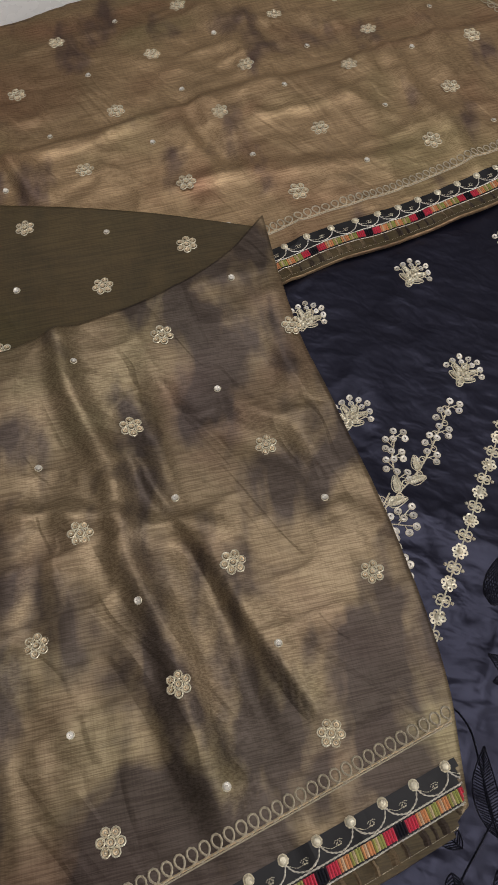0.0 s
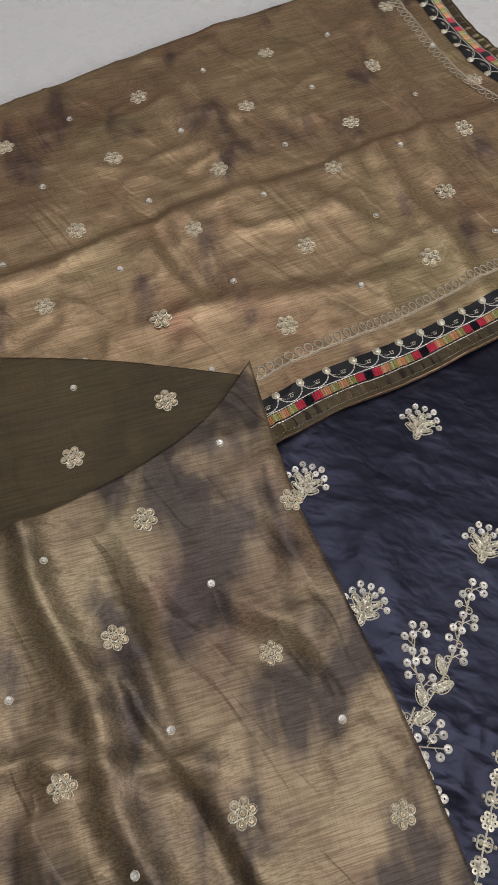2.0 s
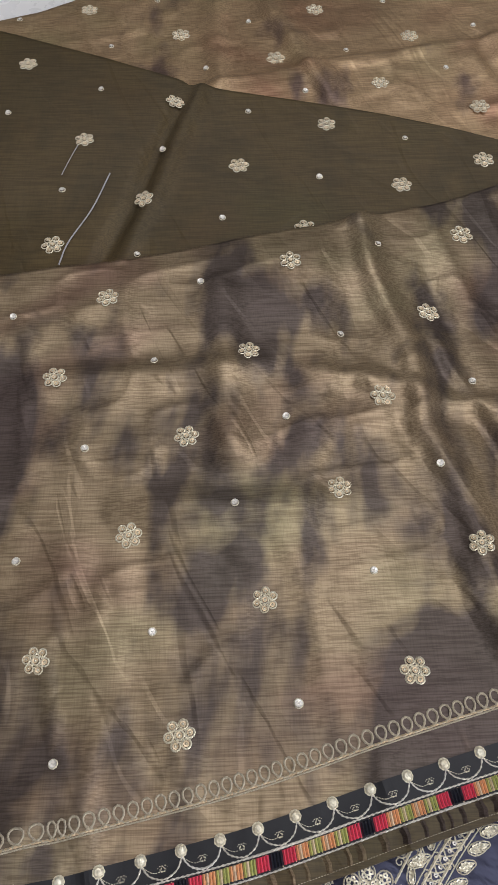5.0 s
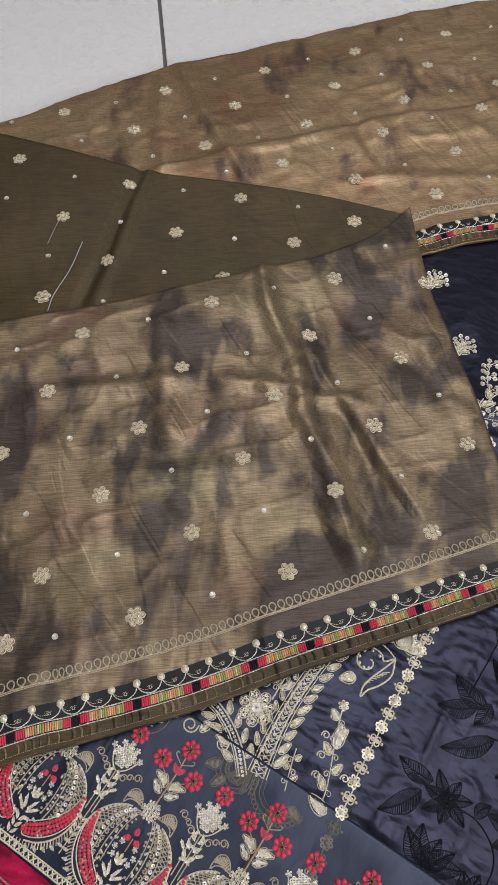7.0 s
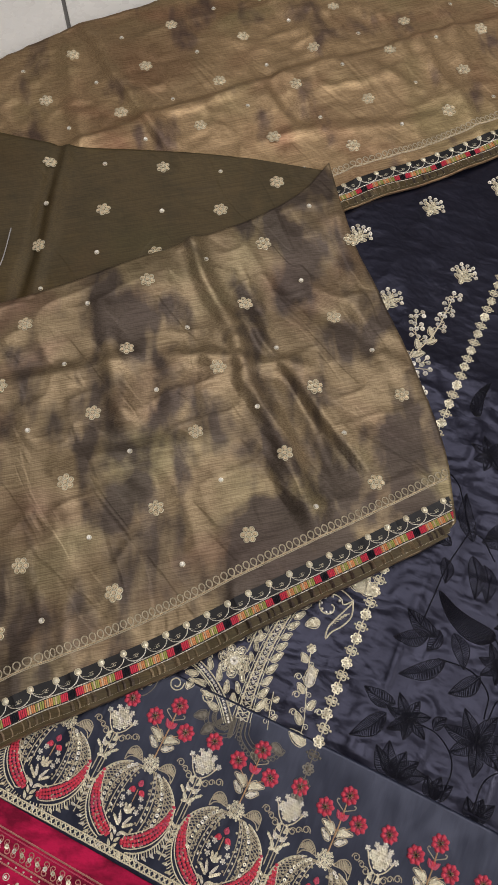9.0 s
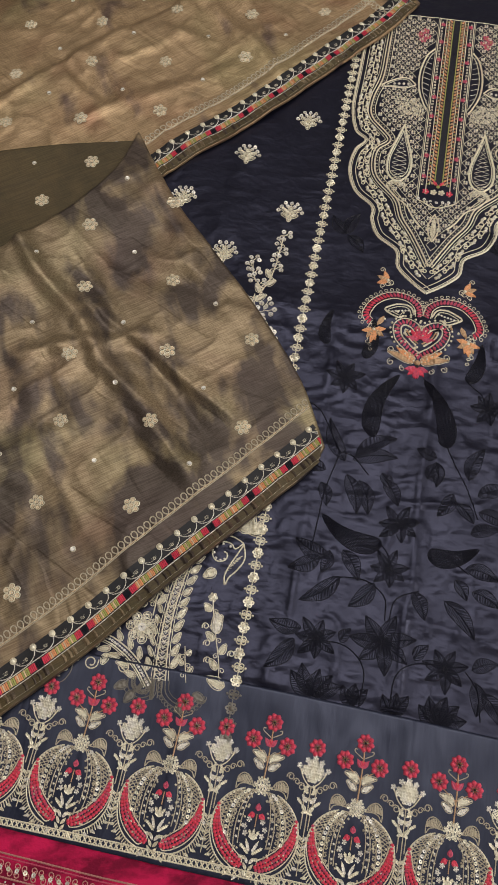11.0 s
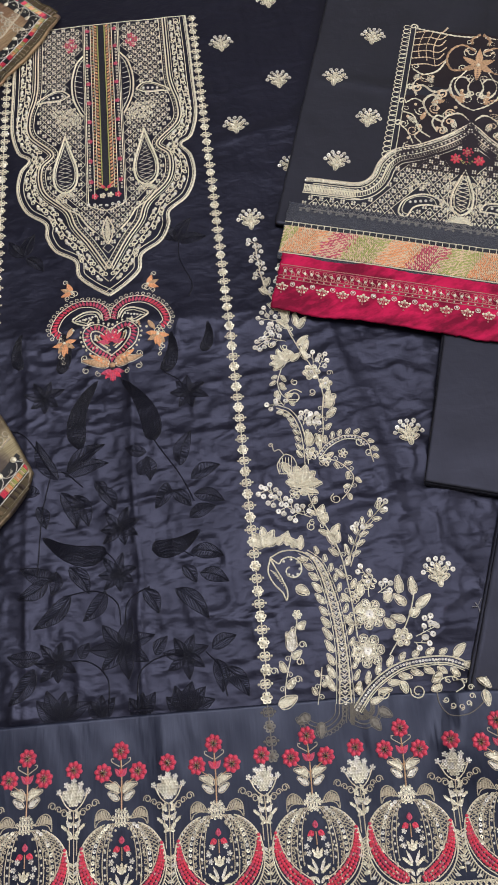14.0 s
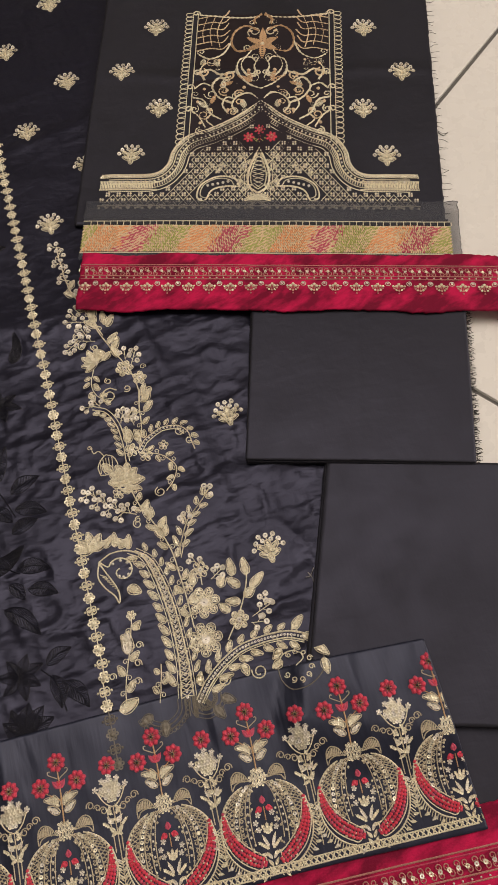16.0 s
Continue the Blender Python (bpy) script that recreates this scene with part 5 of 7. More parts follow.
    st.bloom(*(0.2022, -0.2209), 0.0072, 6, SEQUIN, SILVER, ZARI), st.bloom(*(0.2220, -0.2674), 0.0080, 6, SEQUIN, SILVER, ZARI), st.bloom(*(0.1901, -0.2312), 0.0048, 5, SEQUIN, SILVER, ZARI)
    st.cord([(0.2097, -0.2800), (0.2207, -0.2659), (0.2284, -0.2544), (0.2341, -0.2426), (0.2373, -0.2336)], 0.0012, ZARI), st.cord([(0.2007, -0.2332), (0.2017, -0.2225)], 0.0010, ZARI)
    for x, y, turn, l in ((*(0.2365, -0.2351), 80, 0.0155), (*(0.2368, -0.2451), 25, 0.0165), (*(0.2286, -0.2429), 120, 0.0130), (*(0.2304, -0.2515), 20, 0.0115), (*(0.2262, -0.2549), 150, 0.0120), (*(0.2257, -0.2330), 80, 0.0155), (*(0.2164, -0.2598), 120, 0.0110), (*(0.1938, -0.2314), 75, 0.0120), (*(0.2132, -0.2385), 45, 0.0095)):
        st.leaf(x, y, turn, l * 0.95, 0.0061, SEQUIN, ZARI, 0.12, 0.0011, None, 0.75, 0.00065)
    for x, y, turn, l in ((*(0.2325, -0.2680), 20, 0.0190), (*(0.2087, -0.2306), 30, 0.0130), (*(0.2303, -0.2723), -10, 0.0120), (*(0.2012, -0.2168), 110, 0.0100), (*(0.2440, -0.2617), 70, 0.0090)):
        st.spray(x, y, turn, l, (SILVER, ZARI), 5 if l > 0.012 else 3)
    # the limb with its whorl
    limb = [(0.1757, -0.3158), (0.1880, -0.3024), (0.2036, -0.2918), (0.2224, -0.2852), (0.2515, -0.2851), (0.2677, -0.2915), (0.2758, -0.3060), (0.2742, -0.3194), (0.2615, -0.3285), (0.2473, -0.3287), (0.2410, -0.3202), (0.2406, -0.3098)]
    st.cord(limb[:7], 0.0014, ZARI), st.cord(shifted(limb[:6], -0.0050), 0.0013, ZARI), st.cord(limb[6:], 0.0010, SHEER_ZARI), st.cord([(0.2403, -0.3106), (0.2464, -0.3020), (0.2565, -0.3014), (0.2606, -0.3086), (0.2539, -0.3128)], 0.0011, ZARI)
    for x, y in line_points(shifted(limb[:6], -0.0025), 40):
        st.disc(x, y, 0.0011, SILVER, sides=6)
    st.vine(limb[:6], 0.0108, 0.0118, 0.0060, GOLD, 0.0008, 1, 32, False, 1)
    st.vine(shifted(limb[:6], -0.0065), 0.0112, 0.0140, 0.0068, GOLD, 0.0008, 0, 32, True, -1)
    for x, y, turn, l in ((*(0.2598, -0.2848), 30, 0.0130), (*(0.2658, -0.2918), -35, 0.0140), (*(0.2718, -0.3014), -60, 0.0140), (*(0.2751, -0.3136), -95, 0.0120), (*(0.2468, -0.2978), 210, 0.0100), (*(0.2450, -0.3068), 190, 0.0090)):
        st.leaf(x, y, turn, l * 0.95, 0.0055, SEQUIN, ZARI, 0.1, 0.0011, None, 0.75, 0.00065)
    for k in range(9):
        a = radians(200 + 34 * k)
        st.curl((0.2552, -0.3131)[0] + 0.0125 * math.cos(a), (0.2552, -0.3131)[1] + 0.0130 * math.sin(a), math.degrees(a) + 80, 0.0024, ZARI, 0.0009)
    st.curl(*(0.2208, -0.3062), 250, 0.0062, ZARI, 0.0012, 1.4, True), st.curl(*(0.2043, -0.3082), 260, 0.0048, ZARI, 0.0011, 1.3, False), st.leaf(*(0.2160, -0.3003), -80, 0.0090, 0.0050, SEQUIN, ZARI)
    # the roots, dimmed under the sheer hem
    for pts in ([(0.1650, -0.3120), (0.1622, -0.3216), (0.1522, -0.3274), (0.1408, -0.3247), (0.1357, -0.3168)], [(0.1744, -0.3125), (0.1737, -0.3235), (0.1827, -0.3282), (0.1921, -0.3232), (0.1945, -0.3156)], [(0.1700, -0.3123), (0.1684, -0.3260)], [(0.1757, -0.3158), (0.1806, -0.3238)]):
        st.cord(pts, 0.0011, SHEER_ZARI), st.cord(shifted(pts, 0.003), 0.0009, SHEER_ZARI), st.cord(shifted(pts, -0.003), 0.0008, SHEER_ZARI)
        for x, y in line_points(shifted(pts, 0.0048), 18):
            st.ring(x, y, 0.0014, 0.0007, SHEER_ZARI)
    for x, y, turn in ((*(0.1415, -0.3179), 200), (*(0.1497, -0.3238), 260), (*(0.1876, -0.3241), 300), (*(0.1941, -0.3189), 330)):
        st.leaf(x, y, turn, 0.0110, 0.006, SHEER_ZARI, SHEER_ZARI)
    return st.done("vine_embroidery", front_panel, "gold sequin flowering vine with curling leaves")


garden_vine(1), garden_vine(-1)


def shadow_flower(kind, x, y, turn, length, width=0.012, bend=0.0):
    """Tone-on-tone black embroidery: a star blossom, a veined leaf or a netted pod."""
    st = Stitch(kameez_z, [INK], 0.00005)
    st.rng = random.Random(int((x + 2) * 1000) * 5 + int((y + 2) * 1000))

    def blade(bx, by, angle, reach, wide, arc=0.08):
        """An outlined leaf with a midrib and slanting satin stitches that leave a little of the ground free."""
        n = max(9, int(reach / 0.00130))
        k = np.linspace(0, 1, n)
        c, s = math.cos(radians(angle)), math.sin(radians(angle))
        off = arc * reach * np.sin(np.pi * k)
        mid = np.stack([bx + c * k * reach - s * off, by + s * k * reach + c * off], 1)
        half = np.sin(np.pi * k**0.8) ** 0.9 * wide / 2
        o = np.array([-s, c])
        st.cord(mid[:: 2 if n > 14 else 1], 0.0009, INK, 0.8, beads=False)
        edge = np.vstack([mid + o * half[:, None], (mid - o * half[:, None])[::-1]])
        st.cord(edge[::2], 0.0009, INK, 0.7, closed=True)
        for i in range(1, n - 2):
            j = min(i + 2, n - 1)
            for sg in (1, -1):
                far = mid[j] + sg * o * half[j] * st.rng.uniform(0.80, 1.0)
                st.cord([mid[i], (mid[i] + far) / 2, far], 0.00066, INK, 0.7, curve=False, beads=False)

    if kind == "blossom":
        for k in range(7):
            blade(x, y, turn + 360 / 7 * k + st.rng.uniform(-8, 8), length * st.rng.uniform(0.85, 1.12), length * 0.46, 0.03)
        for k in range(5):
            st.knot(x + 0.0016 * math.cos(k * 1.26), y + 0.0016 * math.sin(k * 1.26), 0.0011, INK, 1.0, 5)
    elif kind == "leaf":
        blade(x, y, turn, length, width, bend or 0.08)
    else:
        # a curved pod, broad towards its end, filled with a fine net
        c, s = math.cos(radians(turn)), math.sin(radians(turn))
        k = np.linspace(0, 1, 26)
        half = width / 2 * 0.84 * k**0.6 * np.sqrt(np.maximum(0, 1 - k**7))
        half[0], half[-1] = 0.0004, 0.0004
        off = bend * length * np.sin(np.pi * k)
        mid = np.stack([x + c * k * length - s * off, y + s * k * length + c * off], 1)
        o = np.array([-s, c])
        at = lambda u, w: np.array([np.interp(u, k, mid[:, 0]), np.interp(u, k, mid[:, 1])]) + o * w * np.interp(u, k, half)
        st.cord(np.vstack([mid + o * half[:, None], (mid - o * half[:, None])[::-1]])[::2], 0.0011, INK, 0.8, closed=True)
        rows, cols = int(length / 0.0021), max(3, int(width / 0.0021))
        for i in range(1, rows):
            for j in range(cols):
                u, w = i / rows, -1 + 2 * (j + 0.5 * (i % 2)) / cols
                for sg in (1, -1):
                    w2 = w + sg / cols
                    if abs(w2) <= 1.01:
                        st.cord([at(u, w), at(u + 1 / rows, w2)], 0.00075, INK, 0.7, curve=False, beads=False)
    return st.done({"blossom": "tonal_blossom", "leaf": "tonal_leaf", "pod": "tonal_pod"}[kind], front_panel, "ink black thread on the navy satin")


for (x, y), r in (((-0.0630, -0.0230), 0.0175), ((0.0677, -0.0311), 0.0175), ((0.0013, -0.1519), 0.0180), ((-0.0025, -0.1914), 0.0165), ((-0.0007, -0.2519), 0.0250), ((-0.0534, -0.2579), 0.0180), ((0.0498, -0.2629), 0.0180)):
    shadow_flower("blossom", x, y, 20 + 900 * x, r)
for (x, y), (x1, y1), w, bend in (((-0.0146, -0.0111), (-0.0338, -0.0758), 0.026, -0.12), ((0.0081, -0.0125), (0.0351, -0.0756), 0.026, 0.10), ((-0.0643, -0.1549), (-0.0117, -0.1741), 0.027, -0.12), ((0.0688, -0.1621), (0.0278, -0.1743), 0.024, 0.12), ((-0.0451, 0.0424), (-0.0482, 0.0002), 0.017, 0.1), ((-0.0842, 0.0450), (-0.0863, 0.0082), 0.016, -0.1), ((0.0565, 0.0319), (0.0479, -0.0087), 0.019, 0.1), ((0.0916, 0.0391), (0.0852, 0.0088), 0.015, 0.1)):
    shadow_flower("pod", x, y, math.degrees(math.atan2(y1 - y, x1 - x)), math.hypot(x1 - x, y1 - y), w, bend)

for pairs in (
    (((-0.0519, -0.1031), (-0.0703, -0.0651)), ((-0.0432, -0.0945), (-0.0095, -0.0747)), ((-0.0450, -0.1002), (-0.0071, -0.0924)), ((-0.0155, -0.1141), (-0.0017, -0.1361)), ((-0.0484, -0.1155), (-0.0355, -0.1487)), ((-0.0369, -0.1185), (-0.0258, -0.1477)), ((-0.0677, -0.1144), (-0.0858, -0.1052)), ((-0.0691, -0.1264), (-0.0619, -0.1465)), ((-0.0186, -0.1090), (-0.0101, -0.1217))),
    (((0.0553, -0.1018), (0.0673, -0.0707)), ((0.0648, -0.1146), (0.0904, -0.1047)), ((0.0665, -0.1292), (0.0916, -0.1385)), ((0.0267, -0.0861), (0.0092, -0.0808)), ((0.0266, -0.0902), (0.0289, -0.1126)), ((0.0441, -0.1167), (0.0322, -0.1383)), ((0.0477, -0.1249), (0.0630, -0.1401)), ((0.0206, -0.1072), (0.0293, -0.0912)), ((0.0611, -0.1493), (0.0839, -0.1428))),
    (((-0.0545, -0.1894), (-0.0829, -0.1797)), ((-0.0603, -0.1913), (-0.0854, -0.2047)), ((-0.0417, -0.2055), (-0.0719, -0.2297)), ((-0.0422, -0.1819), (-0.0264, -0.2055)), ((-0.0532, -0.1850), (-0.0577, -0.2039)), ((-0.0126, -0.2055), (-0.0318, -0.2275)), ((0.0600, -0.1791), (0.0868, -0.1857)), ((0.0665, -0.1979), (0.0892, -0.2078)), ((0.0452, -0.2092), (0.0706, -0.2361)), ((0.0192, -0.2064), (0.0304, -0.2277)), ((0.0523, -0.1906), (0.0626, -0.2057))),
    (((-0.0667, -0.2522), (-0.0930, -0.2495)), ((-0.0709, -0.2615), (-0.0909, -0.2872)), ((0.0709, -0.2595), (0.0909, -0.2516)), ((0.0739, -0.2684), (0.0768, -0.2936)), ((0.0805, -0.2754), (0.0969, -0.2984)), ((-0.0341, -0.2571), (-0.0273, -0.2455)), ((0.0255, -0.2600), (0.0356, -0.2468))),
    (((-0.0503, -0.3020), (-0.0695, -0.2855)), ((-0.0503, -0.3020), (-0.0614, -0.2787)), ((-0.0489, -0.3021), (-0.0468, -0.2807)), ((-0.0476, -0.3021), (-0.0363, -0.2838)), ((-0.0469, -0.3022), (-0.0273, -0.2908)), ((-0.0178, -0.3035), (-0.0273, -0.2895)), ((-0.0178, -0.3035), (-0.0177, -0.2866)), ((-0.0168, -0.3035), (-0.0080, -0.2890))),
    (((0.0145, -0.3049), (0.0037, -0.2909)), ((0.0145, -0.3049), (0.0147, -0.2881)), ((0.0152, -0.3050), (0.0243, -0.2886)), ((0.0484, -0.3065), (0.0324, -0.2929)), ((0.0484, -0.3065), (0.0395, -0.2854)), ((0.0490, -0.3065), (0.0533, -0.2834)), ((0.0497, -0.3065), (0.0634, -0.2884)), ((0.0504, -0.3066), (0.0697, -0.2985))),
    (((-0.0840, 0.1380), (-0.1000, 0.1580)), ((-0.0840, 0.1380), (-0.0740, 0.1640)), ((0.0680, 0.1370), (0.0560, 0.1640)), ((0.0680, 0.1370), (0.0840, 0.1640)), ((0.0700, 0.1360), (0.0980, 0.1390)), ((-0.0820, 0.1360), (-0.0650, 0.1180))),
):
    for (x, y), (x1, y1) in pairs:
        reach = math.hypot(x1 - x, y1 - y)
        shadow_flower("leaf", x, y, math.degrees(math.atan2(y1 - y, x1 - x)), reach, min(0.0135, 0.005 + reach * 0.28))


def shadow_stem(pts):
    st = Stitch(kameez_z, [INK], 0.00005)
    st.cord(pts, 0.0013, INK, 0.8)
    return st.done("tonal_stem", front_panel, "ink black stem stitching")


for pts in ([(-0.057, -0.096), (-0.065, -0.132), (-0.067, -0.158), (-0.069, -0.189)], [(0.066, -0.136), (0.055, -0.110), (0.036, -0.078), (0.030, -0.060)], [(-0.001, -0.234), (-0.004, -0.215), (-0.022, -0.204), (-0.048, -0.206)], [(0.002, -0.234), (0.006, -0.215), (0.024, -0.205)], [(0.048, -0.010), (0.060, -0.018), (0.066, -0.031)], [(-0.013, -0.302), (-0.013, -0.275), (-0.028, -0.260), (-0.050, -0.258)], [(0.010, -0.302), (0.012, -0.276), (0.024, -0.264), (0.046, -0.260)], [(0.080, -0.297), (0.076, -0.275), (0.066, -0.262)], [(-0.057, -0.096), (-0.080, -0.060), (-0.100, -0.050)], [(0.062, -0.184), (0.050, -0.176), (0.040, -0.172)], [(0.002, -0.193), (-0.006, -0.178), (-0.014, -0.170)], [(0.070, 0.137), (0.070, 0.115), (0.080, 0.085), (0.076, 0.070)], [(-0.030, -0.112), (-0.045, -0.098), (-0.057, -0.096)]):
    shadow_stem(pts)


# ---------------------------------------------------------------- hem border motifs
def red_bloom(st, x, y, r, turn):
    """A round flower of plump coral petals with a gold and green eye."""
    for k in range(8):
        a = radians(turn + 45 * k)
        st.leaf(x + r * 0.2 * math.cos(a), y + r * 0.2 * math.sin(a), turn + 45 * k, r * 0.86, r * 0.66, PINK, None, 0, r * 0.24, 6, 1.5)
        st.knot(x + r * 0.74 * math.cos(a), y + r * 0.74 * math.sin(a), r * 0.30, RED, 0.9, 7)
    for k in range(9):
        a = k * 0.698
        st.cord([(x, y), (x + r * 0.42 * math.cos(a), y + r * 0.42 * math.sin(a))], r * 0.10, (ZARI, GREEN, DIM_ZARI)[k % 3], 2.4, curve=False, beads=False)
    st.knot(x, y, r * 0.17, INK, 2.0, 6)


def pot_motif(k):
    """One pomegranate vase of the hem border with its three red flowers, and the crowned stem beside it."""
    st = Stitch(hem_z, ALL)
    st.rng = random.Random(40 + k)
    rng = st.rng
    x0, y0 = -0.2165 + 0.0707 * (k - 1), -0.3228 - 0.0018 * (k - 1)
    lean = -1.5 if k < 7 else -3.5
    st.set(x0, y0, lean, 0.968)
    on = lambda rx, a, s: (s * rx * math.sin(a) ** 0.85, -0.0795 + 0.0300 * math.cos(a))
    for x, y, r in ((0, 0, 0.0068), (-0.0138, -0.0150, 0.0068), (0.0134, -0.0155, 0.0068)):
        red_bloom(st, x, y, r, 20 * k)
    st.cord([(0, -0.006), (0.0004, -0.02), (0, -0.044)], 0.0013, PEACH)
    for s in (-1, 1):
        st.leaf(0, -0.0185, 90 - 38 * s, 0.0078, 0.0042, PINK), st.leaf(0, -0.0185, 90 - 10 * s, 0.0060, 0.0026, RED)
        st.cord([(0.0006 * s, -0.0115), (0.0052 * s, -0.0088), (0.0074 * s, -0.0072), (0.0072 * s, -0.0052), (0.0056 * s, -0.0056)], 0.0009, DIM_ZARI)
        st.cord([(0, -0.0265), (0.006 * s, -0.0225), (0.0105 * s, -0.0195)], 0.0009, PEACH)
        for turn, length, y, m in ((6, 0.0105, -0.0265, SEQUIN), (58, 0.0085, -0.0300, SEQUIN), (24, 0.0095, -0.0345, SILVER)):
            st.leaf(0.0020 * s, y, 90 - s * (90 - turn), length, 0.0036, m, DIM_ZARI, 0.15 * s)
        # horned leaves filled with slanting thread, and their scrolls
        horn = [(0.0070 * s, -0.0480), (0.0105 * s, -0.0425), (0.0155 * s, -0.0405), (0.0195 * s, -0.0440), (0.0200 * s, -0.0525), (0.0175 * s, -0.0490), (0.0130 * s, -0.0475)]
        st.cord(horn, 0.0010, DIM_ZARI, closed=True)
        for i in range(9):
            t = i / 8
            st.cord([(s * (0.0085 + 0.0105 * t), -0.0455 + 0.0042 * math.sin(2.6 * t + 0.2)), (s * (0.0105 + 0.0085 * t), -0.0482 + 0.0010 * math.sin(3 * t))], 0.0013, DIM_ZARI, curve=False)
        st.curl(0.0170 * s, -0.0365, 90 + 10 * s, 0.0032, DIM_ZARI, 0.0010, 1.3, s < 0), st.curl(0.0225 * s, -0.0380, 90 - 10 * s, 0.0026, DIM_ZARI, 0.0009, 1.2, s < 0)
        # the shell: rims, crossed hatching, a rib of sequins and a rib of scrolls
        for rx, w, a0, a1 in ((0.0335, 0.0013, 0.32, 2.85), (0.0308, 0.0009, 0.36, 1.55), (0.0236, 0.0010, 0.28, 1.75), (0.0196, 0.0010, 0.26, 1.85), (0.0148, 0.0010, 0.25, 2.0), (0.0112, 0.0009, 0.30, 1.9)):
            st.cord([on(rx, a, s) for a in np.linspace(a0, a1, 14)], w, DIM_ZARI if rx < 0.033 else ZARI)
        for a in np.linspace(0.45, 1.45, 11):
            st.cord([on(0.0308, a, s), on(0.0236, a + 0.16, s)], 0.0009, DIM_ZARI, curve=False), st.cord([on(0.0308, a + 0.14, s), on(0.0236, a, s)], 0.0008, DIM_ZARI, curve=False)
            st.knot(*on(0.0320, a, s), 0.0012, ZARI if rng.random() < 0.6 else SILVER, 0.9, 5)
        for a in np.linspace(0.40, 1.72, 11):
            st.disc(*on(0.0216, a, s), 0.0015, SEQUIN if rng.random() < 0.6 else SILVER)
        for a in np.linspace(0.45, 1.80, 9):
            st.curl(*on(0.0170, a, s), 90 - 70 * s, 0.0019, DIM_ZARI, 0.0010, 1.1, s < 0)
        for a in np.linspace(0.55, 1.75, 8):
            st.knot(*on(0.0130, a, s), 0.0011, SILVER, 0.9, 5)
        # the red crescent, pointed above and blunt below, in rows of knots between gold rims
        cres = [(0.0302 * s, -0.0660), (0.0290 * s, -0.0790), (0.0232 * s, -0.0905), (0.0145 * s, -0.0985), (0.0062 * s, -0.1030)]
        q = line_points(cres, 21)
        t = np.gradient(q, axis=0)
        o = np.stack([-t[:, 1], t[:, 0]], 1) / np.hypot(t[:, 0], t[:, 1])[:, None]
        wide = 0.0004 + 0.0040 * np.sin(np.pi * (np.linspace(0, 1, 21) * 0.80) ** 1.15) ** 0.8
        wide[-1] *= 0.6
        for i in range(21):
            for j in (-0.66, 0.0, 0.66) if wide[i] > 0.0022 else ((-0.45, 0.45) if wide[i] > 0.0011 else (0.0,)):
                st.knot(*(q[i] + o[i] * wide[i] * j), 0.00145, RED if rng.random() < 0.8 else PINK, 0.9, 6)
        st.cord(np.vstack([q + o * (wide[:, None] + 0.0009), (q - o * (wide[:, None] + 0.0009))[::-1]])[::2], 0.0010, ZARI, closed=True)
        # the fringe below: slanting strokes, sequin leaves and dots
        for a in np.linspace(1.40, 3.05, 26):
            x, y = on(0.0340, a, s)
            d = (on(0.0370, a, s)[0], -0.0795 + 0.0330 * math.cos(a + 0.07))
            st.cord([(x, y), d], 0.0009, ZARI if rng.random() < 0.4 else DIM_ZARI, curve=False)
        for a in np.linspace(1.45, 3.0, 10):
            x, y = on(0.0370, a, s)
            st.leaf(x, y - 0.0012, math.degrees(math.atan2(math.cos(a), s * math.sin(a))) + 30 * s, 0.0048, 0.0024, SILVER if rng.random() < 0.3 else SEQUIN, None)
        # the leafy sprig climbing the outside of the shell
        st.cord([(0.0338 * s, -0.0700), (0.0335 * s, -0.0560), (0.0318 * s, -0.0440)], 0.0010, DIM_ZARI)
        for turn, y in ((65, -0.0440), (20, -0.0500), (140, -0.0530), (20, -0.0590)):
            st.leaf(0.0322 * s, y, 90 - s * (90 - turn), 0.0064, 0.0030, SEQUIN, None)
        for turn, y, l in ((38, -0.0905, 0.0115), (66, -0.0890, 0.0110), (10, -0.0940, 0.0090)):
            st.leaf(0.0012 * s, y - 0.004, 90 - s * (90 - turn), l * 0.85, 0.0030, SILVER if turn == 66 else SEQUIN, None)
        for i, y in enumerate((-0.1010, -0.1055, -0.1100)):
            st.leaf(0.0006 * s, y, 90 - s * 34, 0.0060, 0.0026, SEQUIN if i else SILVER, None)
        for i in range(60):
            a, w = rng.uniform(0.4, 2.6), rng.uniform(0.30, 0.98)
            st.knot(s * 0.029 * w * math.sin(a) ** 0.85, -0.0795 + 0.0270 * math.cos(a), 0.0010, DIM_ZARI if i % 3 else ZARI, 1.0, 5)
    for turn in (90, 205, 335):
        st.leaf(0.0016 * math.cos(radians(turn)), -0.0665 + 0.0016 * math.sin(radians(turn)), turn, 0.0056, 0.0046, PINK if turn == 90 else RED, None, 0, 0.0013)
    st.cord([(0, -0.0668), (0, -0.0760)], 0.0010, PEACH, curve=False)
    for x, y in ((0.0052, -0.0715), (-0.0052, -0.0715), (0.0078, -0.0765), (-0.0078, -0.0765), (0.0064, -0.0812), (-0.0064, -0.0812)):
        st.rosette(x, y, 0.0022, SILVER, ZARI, 5)
    # the gold tulip and the gold flower on the shoulder
    for turn in (60, 90, 120):
        st.leaf(0, -0.0850, turn, 0.0080, 0.0034, SEQUIN, None)
    for i in range(7):
        a = math.pi / 3 * i
        d = 0 if i == 6 else 0.0046
        st.rosette(d * math.cos(a), -0.0470 + d * math.sin(a), 0.0029, SEQUIN, ZARI, 5)
    # the crowned stem between two vases
    st.set(x0 + 0.0352, y0 - 0.0118, lean, 0.968)
    red_bloom(st, 0, 0, 0.0066, 11 * k)
